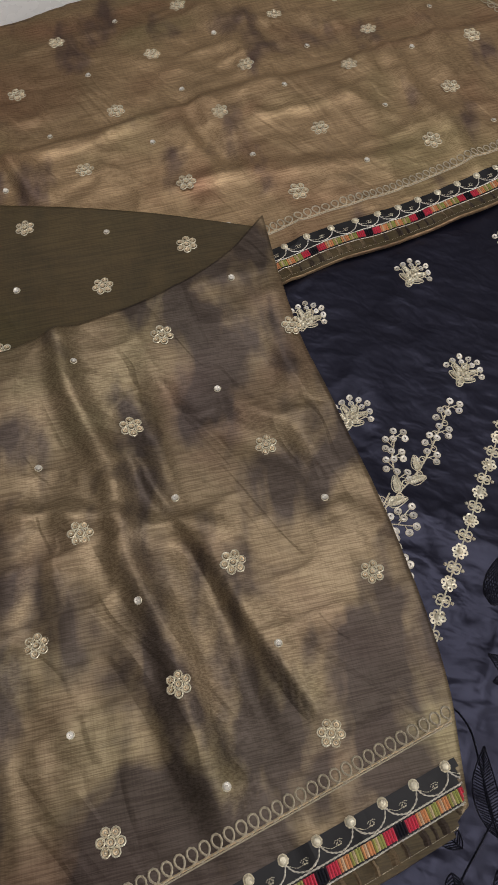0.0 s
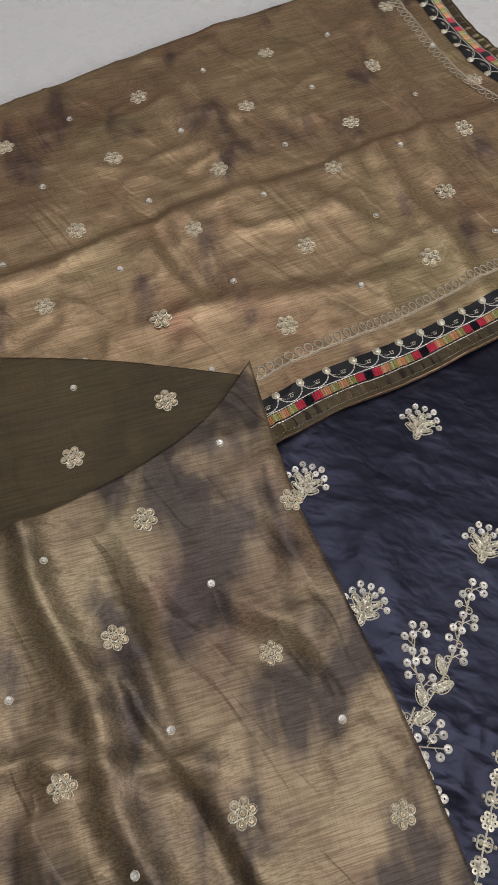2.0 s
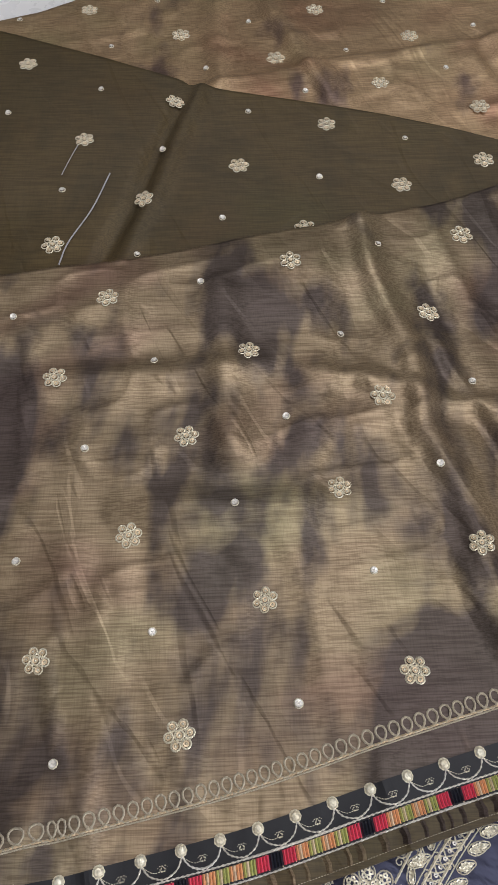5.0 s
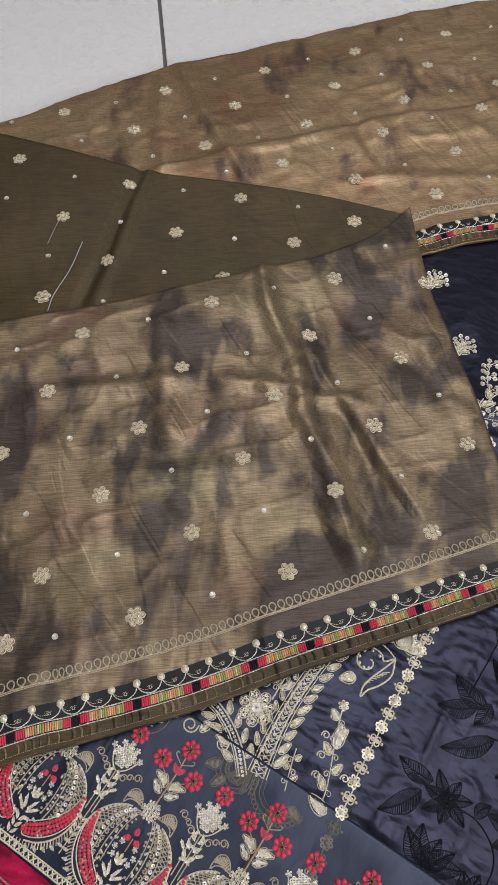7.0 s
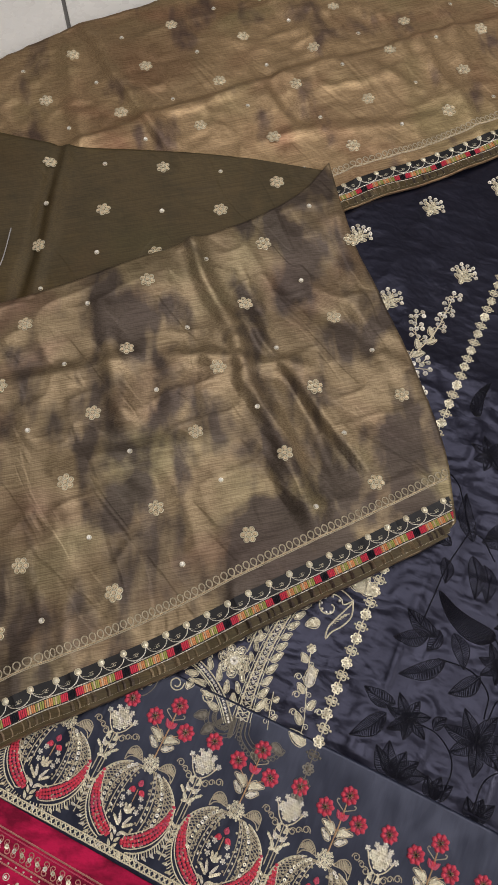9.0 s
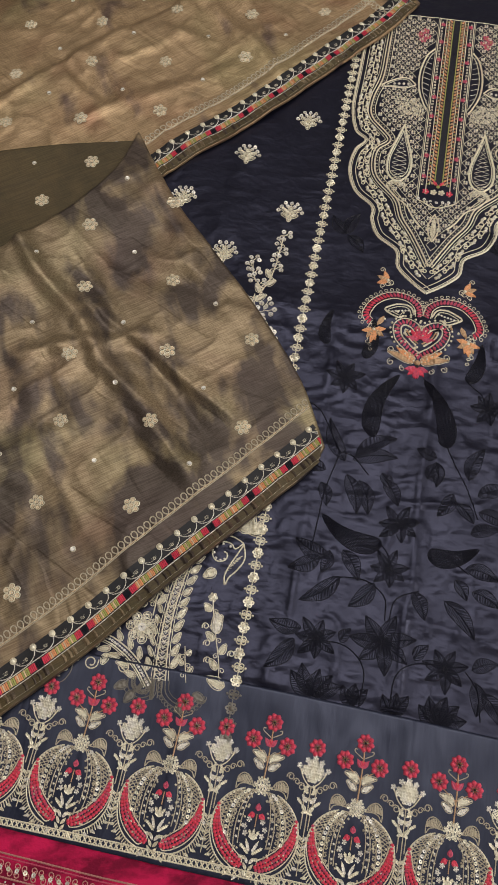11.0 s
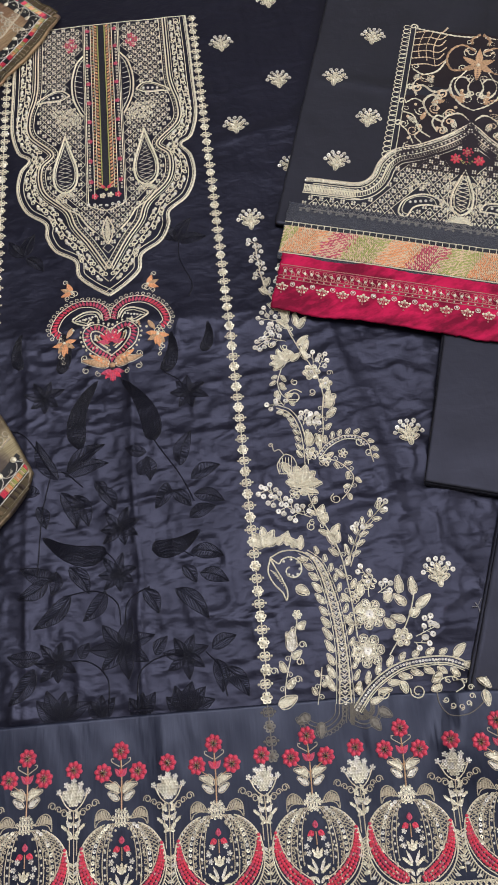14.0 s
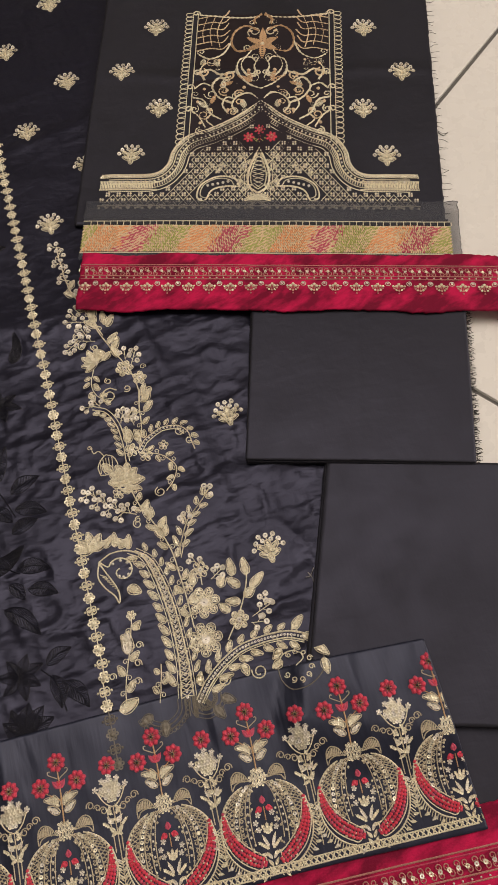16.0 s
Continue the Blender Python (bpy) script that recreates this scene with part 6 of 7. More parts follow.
    for i, y in enumerate(np.arange(-0.0105, -0.0262, -0.0023)):
        reach = (0.0030, 0.0050, 0.0072, 0.0090, 0.0078, 0.0052, 0.0024)[min(i, 6)]
        for x in np.arange(-reach, reach + 0.0001, 0.0023):
            st.disc(x + 0.0011 * (i % 2), y, 0.00135, SEQUIN if rng.random() < 0.75 else SILVER, 0.0007, 6, 0.34)
    st.cord([(-0.0105, -0.0165), (-0.006, -0.0245), (0, -0.0285), (0.006, -0.0245), (0.0105, -0.0165)], 0.0011, ZARI)
    for x, y in ((-0.0112, -0.0150), (0.0112, -0.0150), (-0.0056, -0.0102), (0.0056, -0.0102), (0, -0.0078)):
        st.rosette(x, y, 0.0024, SILVER, ZARI, 5)
    st.cord([(0, -0.028), (0.0004, -0.06), (0, -0.090)], 0.0010, DIM_ZARI)
    for s in (-1, 1):
        for i, (y, l) in enumerate(((-0.0340, 0.0095), (-0.0400, 0.0088), (-0.0460, 0.0074))):
            st.leaf(0.0012 * s, y, 90 - s * 46, l * 0.8, 0.0034, SEQUIN if i != 1 else SILVER, None, 0.1 * s)
        st.curl(0.0105 * s, -0.0290, 90 + 20 * s, 0.0032, DIM_ZARI, 0.0010, 1.3, s > 0)
    return st.done("pot_motif", hem_panel, "gold sequin vase with coral red flowers", lambda a, b: a < 0.3505)


for k in range(-1, 10):
    pot_motif(k)


def hem_line():
    st = Stitch(hem_z, [ZARI, SEQUIN])
    base = lambda x: -0.4335 - 0.0150 * max(0.0, x / 0.35) ** 1.3
    xs = np.arange(-0.45, 0.349, 0.004)
    st.cord([(x, base(x)) for x in xs], 0.0012, ZARI), st.cord([(x, base(x) + 0.0045) for x in xs], 0.0012, ZARI)
    for i, x in enumerate(xs):
        y = base(x)
        st.cord([(x - 0.0018, y), (x + 0.0018, y + 0.0045)], 0.0012, SEQUIN if i % 3 == 0 else ZARI, curve=False)
        st.cord([(x + 0.0018, y), (x - 0.0018, y + 0.0045)], 0.0012, ZARI, curve=False)
    return st.done("hem_stitching", hem_panel, "crossed zari stitching line")


hem_line()

# ---------------------------------------------------------------- dupatta ornaments


def flower_mesh():
    """Six ringed sequins round a seventh, sewn with looped thread; in its own axes, flat on z = 0."""
    st = Stitch(lambda x, y: 0 * x, [SILVER, ZARI, ANTIQUE, SEQUIN], 0.0)
    for k in range(7):
        a = math.pi / 3 * k
        d = 0.0 if k == 6 else 0.0050
        x, y = d * math.cos(a), d * math.sin(a)
        st.ring(x, y, 0.0021, 0.0011, SEQUIN), st.disc(x, y, 0.0015, ANTIQUE, 0.0007, 8, 0.45), st.knot(x, y, 0.0008, SEQUIN, 1.4, 5)
    for k in range(6):
        a = math.pi / 3 * (k + 0.5)
        st.curl(0.0030 * math.cos(a), 0.0030 * math.sin(a), math.degrees(a), 0.0012, ZARI, 0.0007, 1.0)
    return st.done("sequin_flower", None)


def bead_mesh():
    st = Stitch(lambda x, y: 0 * x, [SILVER, ZARI, ANTIQUE, SEQUIN], 0.0)
    st.disc(0, 0, 0.0019, SILVER, 0.0009, 9, 0.25), st.ring(0, 0, 0.0020, 0.0009, ZARI), st.knot(0, 0, 0.0008, SILVER, 1.6, 6)
    return st.done("sequin_dot", None)


def settle(ob, x, y, height, turn, size=1.0):
    """Lays a small ornament on a cloth, tilted as the cloth is."""
    d = 0.004
    gx = (lay(x + d, y, height) - lay(x - d, y, height)) / (2 * d)
    gy = (lay(x, y + d, height) - lay(x, y - d, height)) / (2 * d)
    gx, gy = min(max(gx, -0.2), 0.2), min(max(gy, -0.2), 0.2)
    n = Vector((-gx, -gy, 1)).normalized()
    top = max(lay(x + a * 0.004, y + b * 0.004, height) - a * 0.004 * gx - b * 0.004 * gy for a, b in ((0, 0), (1, 0), (-1, 0), (0, 1), (0, -1)))
    q = n.to_track_quat("Z", "Y")
    ob.matrix_basis = Matrix.Translation((x, y, top + 0.0002)) @ q.to_matrix().to_4x4() @ pose(0, 0, 0, 0, 0, turn) @ Matrix.Scale(size, 4)


FLOWER, BEAD = flower_mesh(), bead_mesh()
FLOWER_DATA, BEAD_DATA = FLOWER.data, BEAD.data
bpy.data.objects.remove(FLOWER), bpy.data.objects.remove(BEAD)


def strew(parent, height, flowers, dots, outline, origin, u, v, reach, seed, skew=0.5):
    """Sewn flowers and dots at their places; beyond them both go on over a skew net wherever it falls inside the outline."""
    rng = random.Random(seed)
    poly = np.array(outline)
    spots = [(x, y, FLOWER_DATA, "sequin_flower") for x, y in flowers] + [(x, y, BEAD_DATA, "sequin_dot") for x, y in dots]
    known = np.array(flowers + dots)
    for i in range(-reach, reach + 1):
        for j in range(-reach, reach + 1):
            for half, data, name in ((0.0, FLOWER_DATA, "sequin_flower"), (0.5, BEAD_DATA, "sequin_dot")):
                x = origin[0] + (i + half) * u[0] + (j + (skew if half else 0)) * v[0]
                y = origin[1] + (i + half) * u[1] + (j + (skew if half else 0)) * v[1]
                if inside(np.array([x]), np.array([y]), poly)[0] and np.hypot(*(known - (x, y)).T).min() > 0.036:
                    spots.append((x, y, data, name))
    for x, y, data, name in spots:
        ob = new(name, data)
        ob.parent = parent
        settle(ob, x, y, height, rng.uniform(0, 60), rng.uniform(0.94, 1.06))


FRONT_FIELD = [(-0.60, -0.16), (-0.50, -0.058), (-0.44, 0.010), (-0.393, 0.062), (-0.345, 0.115), (-0.310, 0.190), (-0.262, 0.135), (-0.150, 0.010), (-0.118, -0.035), (-0.112, -0.075), (-0.19, -0.170), (-0.36, -0.365), (-0.62, -0.70)]
strew(front_layer, front_z, [(-0.334, 0.093), (-0.259, 0.135), (-0.415, 0.005), (-0.323, 0.027), (-0.241, 0.049), (-0.495, -0.085), (-0.399, -0.067), (-0.315, -0.049), (-0.228, -0.029), (-0.154, -0.002), (-0.484, -0.149), (-0.395, -0.137), (-0.306, -0.114), (-0.226, -0.102), (-0.145, -0.092), (-0.479, -0.216), (-0.385, -0.203), (-0.305, -0.191), (-0.224, -0.180), (-0.382, -0.281), (-0.302, -0.269)], [(-0.375, 0.050), (-0.311, 0.153), (-0.285, 0.073), (-0.454, -0.041), (-0.360, -0.022), (-0.276, -0.006), (-0.195, 0.030), (-0.534, -0.130), (-0.443, -0.105), (-0.355, -0.093), (-0.266, -0.071), (-0.187, -0.061), (-0.438, -0.176), (-0.348, -0.156), (-0.266, -0.146), (-0.183, -0.136), (-0.425, -0.248), (-0.343, -0.237), (-0.263, -0.225), (-0.343, -0.312)], FRONT_FIELD, (-0.315, -0.049), (0.0859, 0.0165), (0.0075, -0.0675), 9, 1)
BACK_FIELD = [(-0.85, -0.03), (-0.755, 0.110), (-0.655, 0.280), (-0.545, 0.425), (-0.43, 0.565), (-0.312, 0.650), (-0.19, 0.550), (-0.10, 0.470), (-0.15, 0.385), (-0.335, 0.175), (-0.50, 0.12), (-0.70, 0.05)]
strew(back_layer, back_z, [(-0.333, 0.613), (-0.411, 0.516), (-0.323, 0.536), (-0.239, 0.551), (-0.490, 0.430), (-0.404, 0.450), (-0.320, 0.462), (-0.234, 0.484), (-0.561, 0.338), (-0.479, 0.359), (-0.398, 0.374), (-0.317, 0.404), (-0.232, 0.413), (-0.473, 0.283), (-0.393, 0.311), (-0.313, 0.327), (-0.227, 0.348), (-0.462, 0.213), (-0.384, 0.231), (-0.303, 0.257)], [(-0.370, 0.558), (-0.282, 0.579), (-0.452, 0.476), (-0.362, 0.491), (-0.280, 0.510), (-0.530, 0.386), (-0.442, 0.405), (-0.361, 0.421), (-0.276, 0.446), (-0.515, 0.312), (-0.436, 0.329), (-0.357, 0.360), (-0.274, 0.372), (-0.507, 0.236), (-0.428, 0.261), (-0.350, 0.279), (-0.266, 0.305), (-0.418, 0.184), (-0.338, 0.207)], BACK_FIELD, (-0.3984, 0.3769), (0.0824, 0.0194), (0.0068, -0.0714), 9, 2)
MID_FIELD = [(-0.85, 0.03), (-0.70, 0.075), (-0.577, 0.124), (-0.485, 0.159), (-0.340, 0.196), (-0.322, 0.180), (-0.36, 0.112), (-0.45, 0.010), (-0.58, -0.128), (-0.80, -0.36)]
strew(middle_layer, mid_z, [(-0.699, 0.065), (-0.577, 0.096), (-0.468, 0.139), (-0.354, 0.171), (-0.606, 0.023), (-0.497, 0.065), (-0.391, 0.115), (-0.531, -0.002), (-0.556, -0.069), (-0.425, 0.040)], [(-0.632, 0.074), (-0.524, 0.117), (-0.412, 0.159), (-0.672, 0.013), (-0.552, 0.047), (-0.443, 0.088), (-0.477, 0.016), (-0.585, -0.026), (-0.504, -0.044)], MID_FIELD, (-0.498, 0.066), (0.1085, 0.042), (0.076, -0.028), 6, 3, 0.0)


def lace_border(parent, line, height, length, flipped=False, keep=None):
    """The bordered edge: satin facing, coloured thread blocks between cords, a navy ribbon of scallops with buttons, and the looped gold line."""
    st = Stitch(height, [RIBBON, TISSUE, TISSUE_DULL, DIM_ZARI, ZARI, SILVER, RED, ORANGE, GREEN, INK, SEQUIN, ANTIQUE, CREAM], 0.0004)
    n = int(length / 0.0015)
    base = line_points(line, n)
    sgn = -1 if flipped else 1

    def at(s, d):
        i = min(max(s / length * (n - 1), 0), n - 1.001)
        k = int(i)
        p = base[k] + (base[k + 1] - base[k]) * (i - k)
        a, b = base[max(k - 3, 0)], base[min(k + 4, n - 1)]
        t = (b - a) / (np.hypot(*(b - a)) + 1e-9)
        return p + sgn * d * np.array([-t[1], t[0]])

    def run(d, s0=0.0, s1=length, step=0.003):
        return [at(s, d) for s in np.arange(s0, s1, step)]

    def band(d0, d1, mat, off):
        rows = [run(d, step=0.002) for d in np.linspace(d0, d1, 10)]
        m = len(rows[0])
        faces = [(j * m + i, j * m + i + 1, (j + 1) * m + i + 1, (j + 1) * m + i) for j in range(9) for i in range(m - 1)]
        st.add(sum(rows, []), [off] * (10 * m), faces if sgn > 0 else [f[::-1] for f in faces], mat)

    band(0.0080, 0.0280, RIBBON, 0.0002)
    band(-0.0022, 0.0079, TISSUE_DULL, 0.0003)
    s = 0.003
    while s < length - 0.004:
        st.cord([at(s, 0.0008), at(s + 0.0008, 0.004), at(s + 0.0002, 0.0074)], 0.0024 + 0.0030 * st.rng.random(), TISSUE, 0.30, beads=False)
        s += 0.0042 + 0.0070 * st.rng.random()
    for d, w in ((0.0082, 0.0015), (0.0163, 0.0015)):
        st.cord(run(d), w, SILVER)
    st.cord(run(0.0006), 0.0009, ZARI)
    k = 0
    s = 0.002
    while s < length - 0.008:
        mat = (INK, RED, ORANGE, GREEN, ORANGE, GREEN, RED)[k % 7]
        for j in range(4):
            a, b = at(s + 0.0015 * j, 0.0094), at(s + 0.0015 * j + 0.0007, 0.0152)
            st.cord([a, (a + b) / 2, b], 0.0017, CREAM if mat in (ORANGE, GREEN) and j == 1 else mat, 0.6, curve=False, beads=False)
        st.cord([at(s - 0.0013, 0.009), at(s - 0.0013, 0.0155)], 0.0010, CREAM, curve=False)
        s += 0.0061
        k += 1
    s = 0.004
    while s < length - 0.018:
        st.cord([at(s, 0.0240), at(s + 0.003, 0.0195), at(s + 0.009, 0.0172), at(s + 0.015, 0.0195), at(s + 0.018, 0.0240)], 0.0014, SILVER)
        st.cord([at(s, 0.0240), at(s + 0.0045, 0.0205), at(s + 0.009, 0.0205)], 0.0008, ZARI)
        p = at(s, 0.0262)
        st.knot(p[0], p[1], 0.0027, SEQUIN, 0.6, 8), st.ring(p[0], p[1], 0.0025, 0.0011, ZARI)
        for q in (-1, 1):
            p = at(s + 0.009 + 0.0022 * q, 0.0218)
            ang = math.degrees(math.atan2(*(at(s + 0.012, 0.02) - at(s + 0.006, 0.02))[::-1]))
            st.curl(p[0], p[1], ang + 90 * sgn + 30 * q, 0.0018, ZARI, 0.0008, 1.2, q > 0)
        s += 0.0180
    # looped gold line
    s = 0.003
    pts = []
    while s < length - 0.009:
        for a in np.linspace(0, 2 * math.pi, 9)[:-1]:
            pts.append(at(s + 0.0064 * a / (2 * math.pi) + 0.0038 * math.sin(a), 0.0468 - 0.0038 * math.cos(a)))
        s += 0.0064
    for i in range(0, len(pts) - 8, 160):
        st.cord(pts[i : i + 164], 0.0013, DIM_ZARI)
    st.cord(run(0.0432), 0.0013, ANTIQUE), st.cord(run(0.0420), 0.0009, DIM_ZARI)
    return st.done("lace_border", parent, "multicoloured thread lace with navy scallops", keep)


lace_border(front_layer, [(-0.60, -0.775), (-0.45, -0.567), (-0.321, -0.399), (-0.285, -0.359), (-0.232, -0.301), (-0.179, -0.235), (-0.114, -0.157), (-0.0845, -0.1215), (-0.0685, -0.102), (-0.0525, -0.083)], front_z, 0.873, False, lambda x, y: (x < np.interp(y, [-0.096, -0.048, -0.016, 0.035], [-0.0735, -0.0975, -0.1185, -0.1595])) & ((y > -0.112) | (x < 0.83 * (y + 0.1215) - 0.0765)))
lace_border(back_layer, [(-0.40, 0.030), (-0.283, 0.172), (-0.250, 0.212), (-0.198, 0.265), (-0.117, 0.368), (-0.074, 0.424), (-0.049, 0.466)], back_z, 0.560)
lace_border(back_layer, [(-0.049, 0.472), (-0.12, 0.538), (-0.223, 0.588), (-0.308, 0.668)], back_z, 0.325)

# ---------------------------------------------------------------- sleeve embroidery
BROWN = satin_material("dark_brown_net", (0.020, 0.012, 0.009), (0.014, 0.009, 0.008), 0.6, 0.1)


def sleeve_embroidery():
    st = Stitch(sleeve_z, ALL + [BROWN, CREAM])
    st.warp = lambda v: np.where(v < 0.123, v * 1.118 - 0.0145, v)
    st.set(SO[0], SO[1], -17.3)
    n = 8
    us, vs = np.linspace(-0.072, 0.072, n), np.linspace(0.06, 0.252, n)
    st.add([(u, v) for v in vs for u in us], [0.0003] * (n * n), [(j * n + i, j * n + i + 1, (j + 1) * n + i + 1, (j + 1) * n + i) for j in range(n - 1) for i in range(n - 1)], BROWN)
    arch = [(0.157, 0.0345), (0.130, 0.0350), (0.104, 0.0360), (0.092, 0.046), (0.087, 0.064), (0.074, 0.080), (0.050, 0.090), (0.024, 0.104), (0.0, 0.123)]
    a = line_points(arch, 100)
    for flip in (False, True):
        st.set(SO[0], SO[1], -17.3, 1, flip)
        for d, w, m in ((0.0, 0.0026, ZARI), (0.0052, 0.0012, ZARI), (0.0100, 0.0018, ZARI), (0.0150, 0.0012, SEQUIN), (0.0185, 0.0012, ZARI)):
            st.cord(shifted(a, d)[4 if d else 0 : 97 if d else 100], w, m)
        for x, y in line_points(shifted(a, 0.0027), 90):
            st.disc(x, y, 0.0014, SEQUIN, sides=6)
        st.hatch(shifted(a, 0.0108), shifted(a, 0.0142), 80, 0.0010, ZARI)
        for i, (x, y) in enumerate(line_points(shifted(a, 0.0077), 46)):
            st.knot(x, y, 0.0013, SILVER if i % 2 else ZARI, 1.0, 6)
        under = np.vstack([shifted(a, 0.0195)[3:97], [(0.0, 0.098), (0.0, 0.000), (0.157, 0.000)]])
        drop = [(0.0, 0.066), (0.006, 0.052), (0.0105, 0.036), (0.009, 0.022), (0.0, 0.0145)]
        pais = [(0.018, 0.022), (0.024, 0.031), (0.040, 0.033), (0.056, 0.024), (0.060, 0.010), (0.052, 0.006), (0.046, 0.017), (0.034, 0.022)]
        trellis(st, under, 0.0108, (SILVER, ZARI), [np.array(pais), np.array(drop + [(-0.01, 0.0145), (-0.01, 0.066)]), np.array([(0.018, 0.066), (0.018, 0.086), (-0.018, 0.086), (-0.018, 0.066)])], 0.0008)
        st.cord(pais, 0.0020, ZARI, closed=True), st.cord(0.8 * np.array(pais) + 0.2 * np.array([0.044, 0.022]), 0.0012, SEQUIN, closed=True)
        for k in range(5):
            st.knot(0.030 + 0.005 * k, 0.0275 - 0.0012 * k, 0.0016, SILVER)
        st.cord(drop, 0.0026, ZARI), st.cord(np.array(drop) * (0.72, 0.82) + (0, 0.007), 0.0014, SEQUIN)
        st.vine([(0.012, 0.012), (0.014, 0.030), (0.013, 0.048), (0.018, 0.062)], 0.008, 0.008, 0.004, GOLD, 0.0008, 0, 50)
        st.vine([(0.030, 0.046), (0.045, 0.044), (0.058, 0.036)], 0.008, 0.008, 0.004, GOLD, 0.0008, 1, 50)
        st.leaf(0.0, 0.012, -28, 0.014, 0.006, SEQUIN, ZARI), st.leaf(0.0, 0.012, -62, 0.012, 0.005, SEQUIN, ZARI)
        # straight bands to the side and the zigzag foot
        for v, w in ((0.0275, 0.0012), (0.0185, 0.0016), (0.0005, 0.0014)):
            st.cord([(0.158, v), (0.130, v), (0.100 if v > 0.01 else 0.0, v)], w, ZARI, curve=False)
        st.hatch([(0.157, 0.0268), (0.105, 0.0268)], [(0.157, 0.0195), (0.105, 0.0195)], 34, 0.0012, ZARI)
        for k in range(22):
            st.knot(0.156 - 0.0072 * k, -0.002, 0.0015, ZARI, 0.8, 5)
        # upright comb borders of the cutwork panel
        st.cord([(0.0725, 0.074), (0.0725, 0.16), (0.0725, 0.254)], 0.0014, ZARI, curve=False), st.cord([(0.0780, 0.070), (0.0780, 0.16), (0.0780, 0.254)], 0.0010, ZARI, curve=False)
        for k in range(29):
            v = 0.072 + 0.0064 * k
            st.cord([(0.0785, v), (0.0835, v - 0.0015), (0.0860, v + 0.0016), (0.0835, v + 0.0042), (0.0785, v + 0.0036)], 0.0011, ZARI)
        # scrolls of the cutwork
        for pts, w in (([(0.012, 0.196), (0.022, 0.176), (0.016, 0.160), (0.006, 0.158)], 0.0016), ([(0.060, 0.152), (0.066, 0.166), (0.060, 0.178), (0.050, 0.176)], 0.0016), ([(0.034, 0.108), (0.040, 0.118), (0.036, 0.128), (0.028, 0.126)], 0.0016), ([(0.048, 0.092), (0.056, 0.100), (0.050, 0.108)], 0.0016), ([(0.004, 0.160), (0.008, 0.172), (0.004, 0.184)], 0.0018), ([(0.003, 0.126), (0.012, 0.134), (0.024, 0.130), (0.030, 0.118), (0.024, 0.108)], 0.0018), ([(0.0, 0.140), (0.014, 0.148), (0.026, 0.164), (0.024, 0.182), (0.012, 0.186), (0.006, 0.178)], 0.0020), ([(0.004, 0.226), (0.018, 0.234), (0.030, 0.226), (0.034, 0.210), (0.028, 0.196), (0.018, 0.196)], 0.0022), ([(0.034, 0.210), (0.042, 0.192), (0.056, 0.184), (0.068, 0.190)], 0.0020), ([(0.028, 0.164), (0.044, 0.160), (0.056, 0.168), (0.070, 0.160)], 0.0018), ([(0.030, 0.120), (0.044, 0.128), (0.052, 0.144), (0.044, 0.156), (0.034, 0.150)], 0.0020), ([(0.052, 0.144), (0.062, 0.148), (0.071, 0.140)], 0.0016), ([(0.040, 0.100), (0.052, 0.108), (0.060, 0.124), (0.071, 0.128)], 0.0018), ([(0.056, 0.090), (0.064, 0.104), (0.071, 0.110)], 0.0016), ([(0.002, 0.252), (0.010, 0.244), (0.008, 0.236)], 0.0024), ([(0.004, 0.248), (0.030, 0.247), (0.071, 0.252)], 0.0018)):
            st.cord(pts, w * 1.8, PEACH if w > 0.0021 else ZARI)
            st.curl(*pts[-1], 120 if len(pts) % 2 else 30, 0.0048, ZARI, 0.0019, 1.1, len(pts) % 2 == 0)
        for k in range(6):
            v = 0.196 + 0.0100 * k
            st.cord([(0.0715, v), (0.056, v + 0.004), (0.044, v + 0.003), (0.036 + 0.002 * (k % 2), v + 0.012)], 0.0025, CREAM)
        for k in range(3):
            st.cord([(0.046 + 0.009 * k, 0.200 + 0.004 * k), (0.050 + 0.008 * k, 0.226), (0.044 + 0.009 * k, 0.250)], 0.0020, CREAM)
        for k, (x, y, r) in enumerate(((0.014, 0.226, 0.0085), (0.046, 0.182, 0.0085), (0.062, 0.176, 0.0065), (0.060, 0.140, 0.0075), (0.036, 0.138, 0.0070), (0.018, 0.142, 0.0060), (0.014, 0.166, 0.0070), (0.038, 0.160, 0.0065), (0.052, 0.112, 0.0065), (0.062, 0.096, 0.0050), (0.034, 0.112, 0.0055), (0.020, 0.122, 0.0050), (0.066, 0.122, 0.0050))):
            st.curl(x, y - r, 40 + 75 * k, r, CREAM if k % 3 else ZARI, 0.0024, 1.25, k % 2 == 0)
            st.knot(x, y, 0.0022, CREAM, 0.7, 7)
        for x, y, turn, l in ((0.010, 0.150, 20, 0.018), (0.010, 0.152, 60, 0.014), (0.030, 0.150, -30, 0.015), (0.040, 0.140, 80, 0.012), (0.052, 0.120, 100, 0.013), (0.056, 0.116, 20, 0.012), (0.046, 0.172, 60, 0.012), (0.064, 0.174, 90, 0.010), (0.016, 0.114, 60, 0.012)):
            st.leaf(x, y, turn, l, 0.0066, PEACH if l > 0.0125 else SEQUIN, None, 0.15, 0.0014)
            st.curl(x, y, turn + 150, 0.003, ZARI, 0.0010)
    st.set(SO[0], SO[1], -17.3)
    for k in range(6):
        st.leaf(0.0, 0.206, 90 + 60 * k, 0.024 if k in (0, 3) else 0.020, 0.0095, PEACH, None, 0, 0.0016)
    st.knot(0.0, 0.206, 0.0028, ZARI)
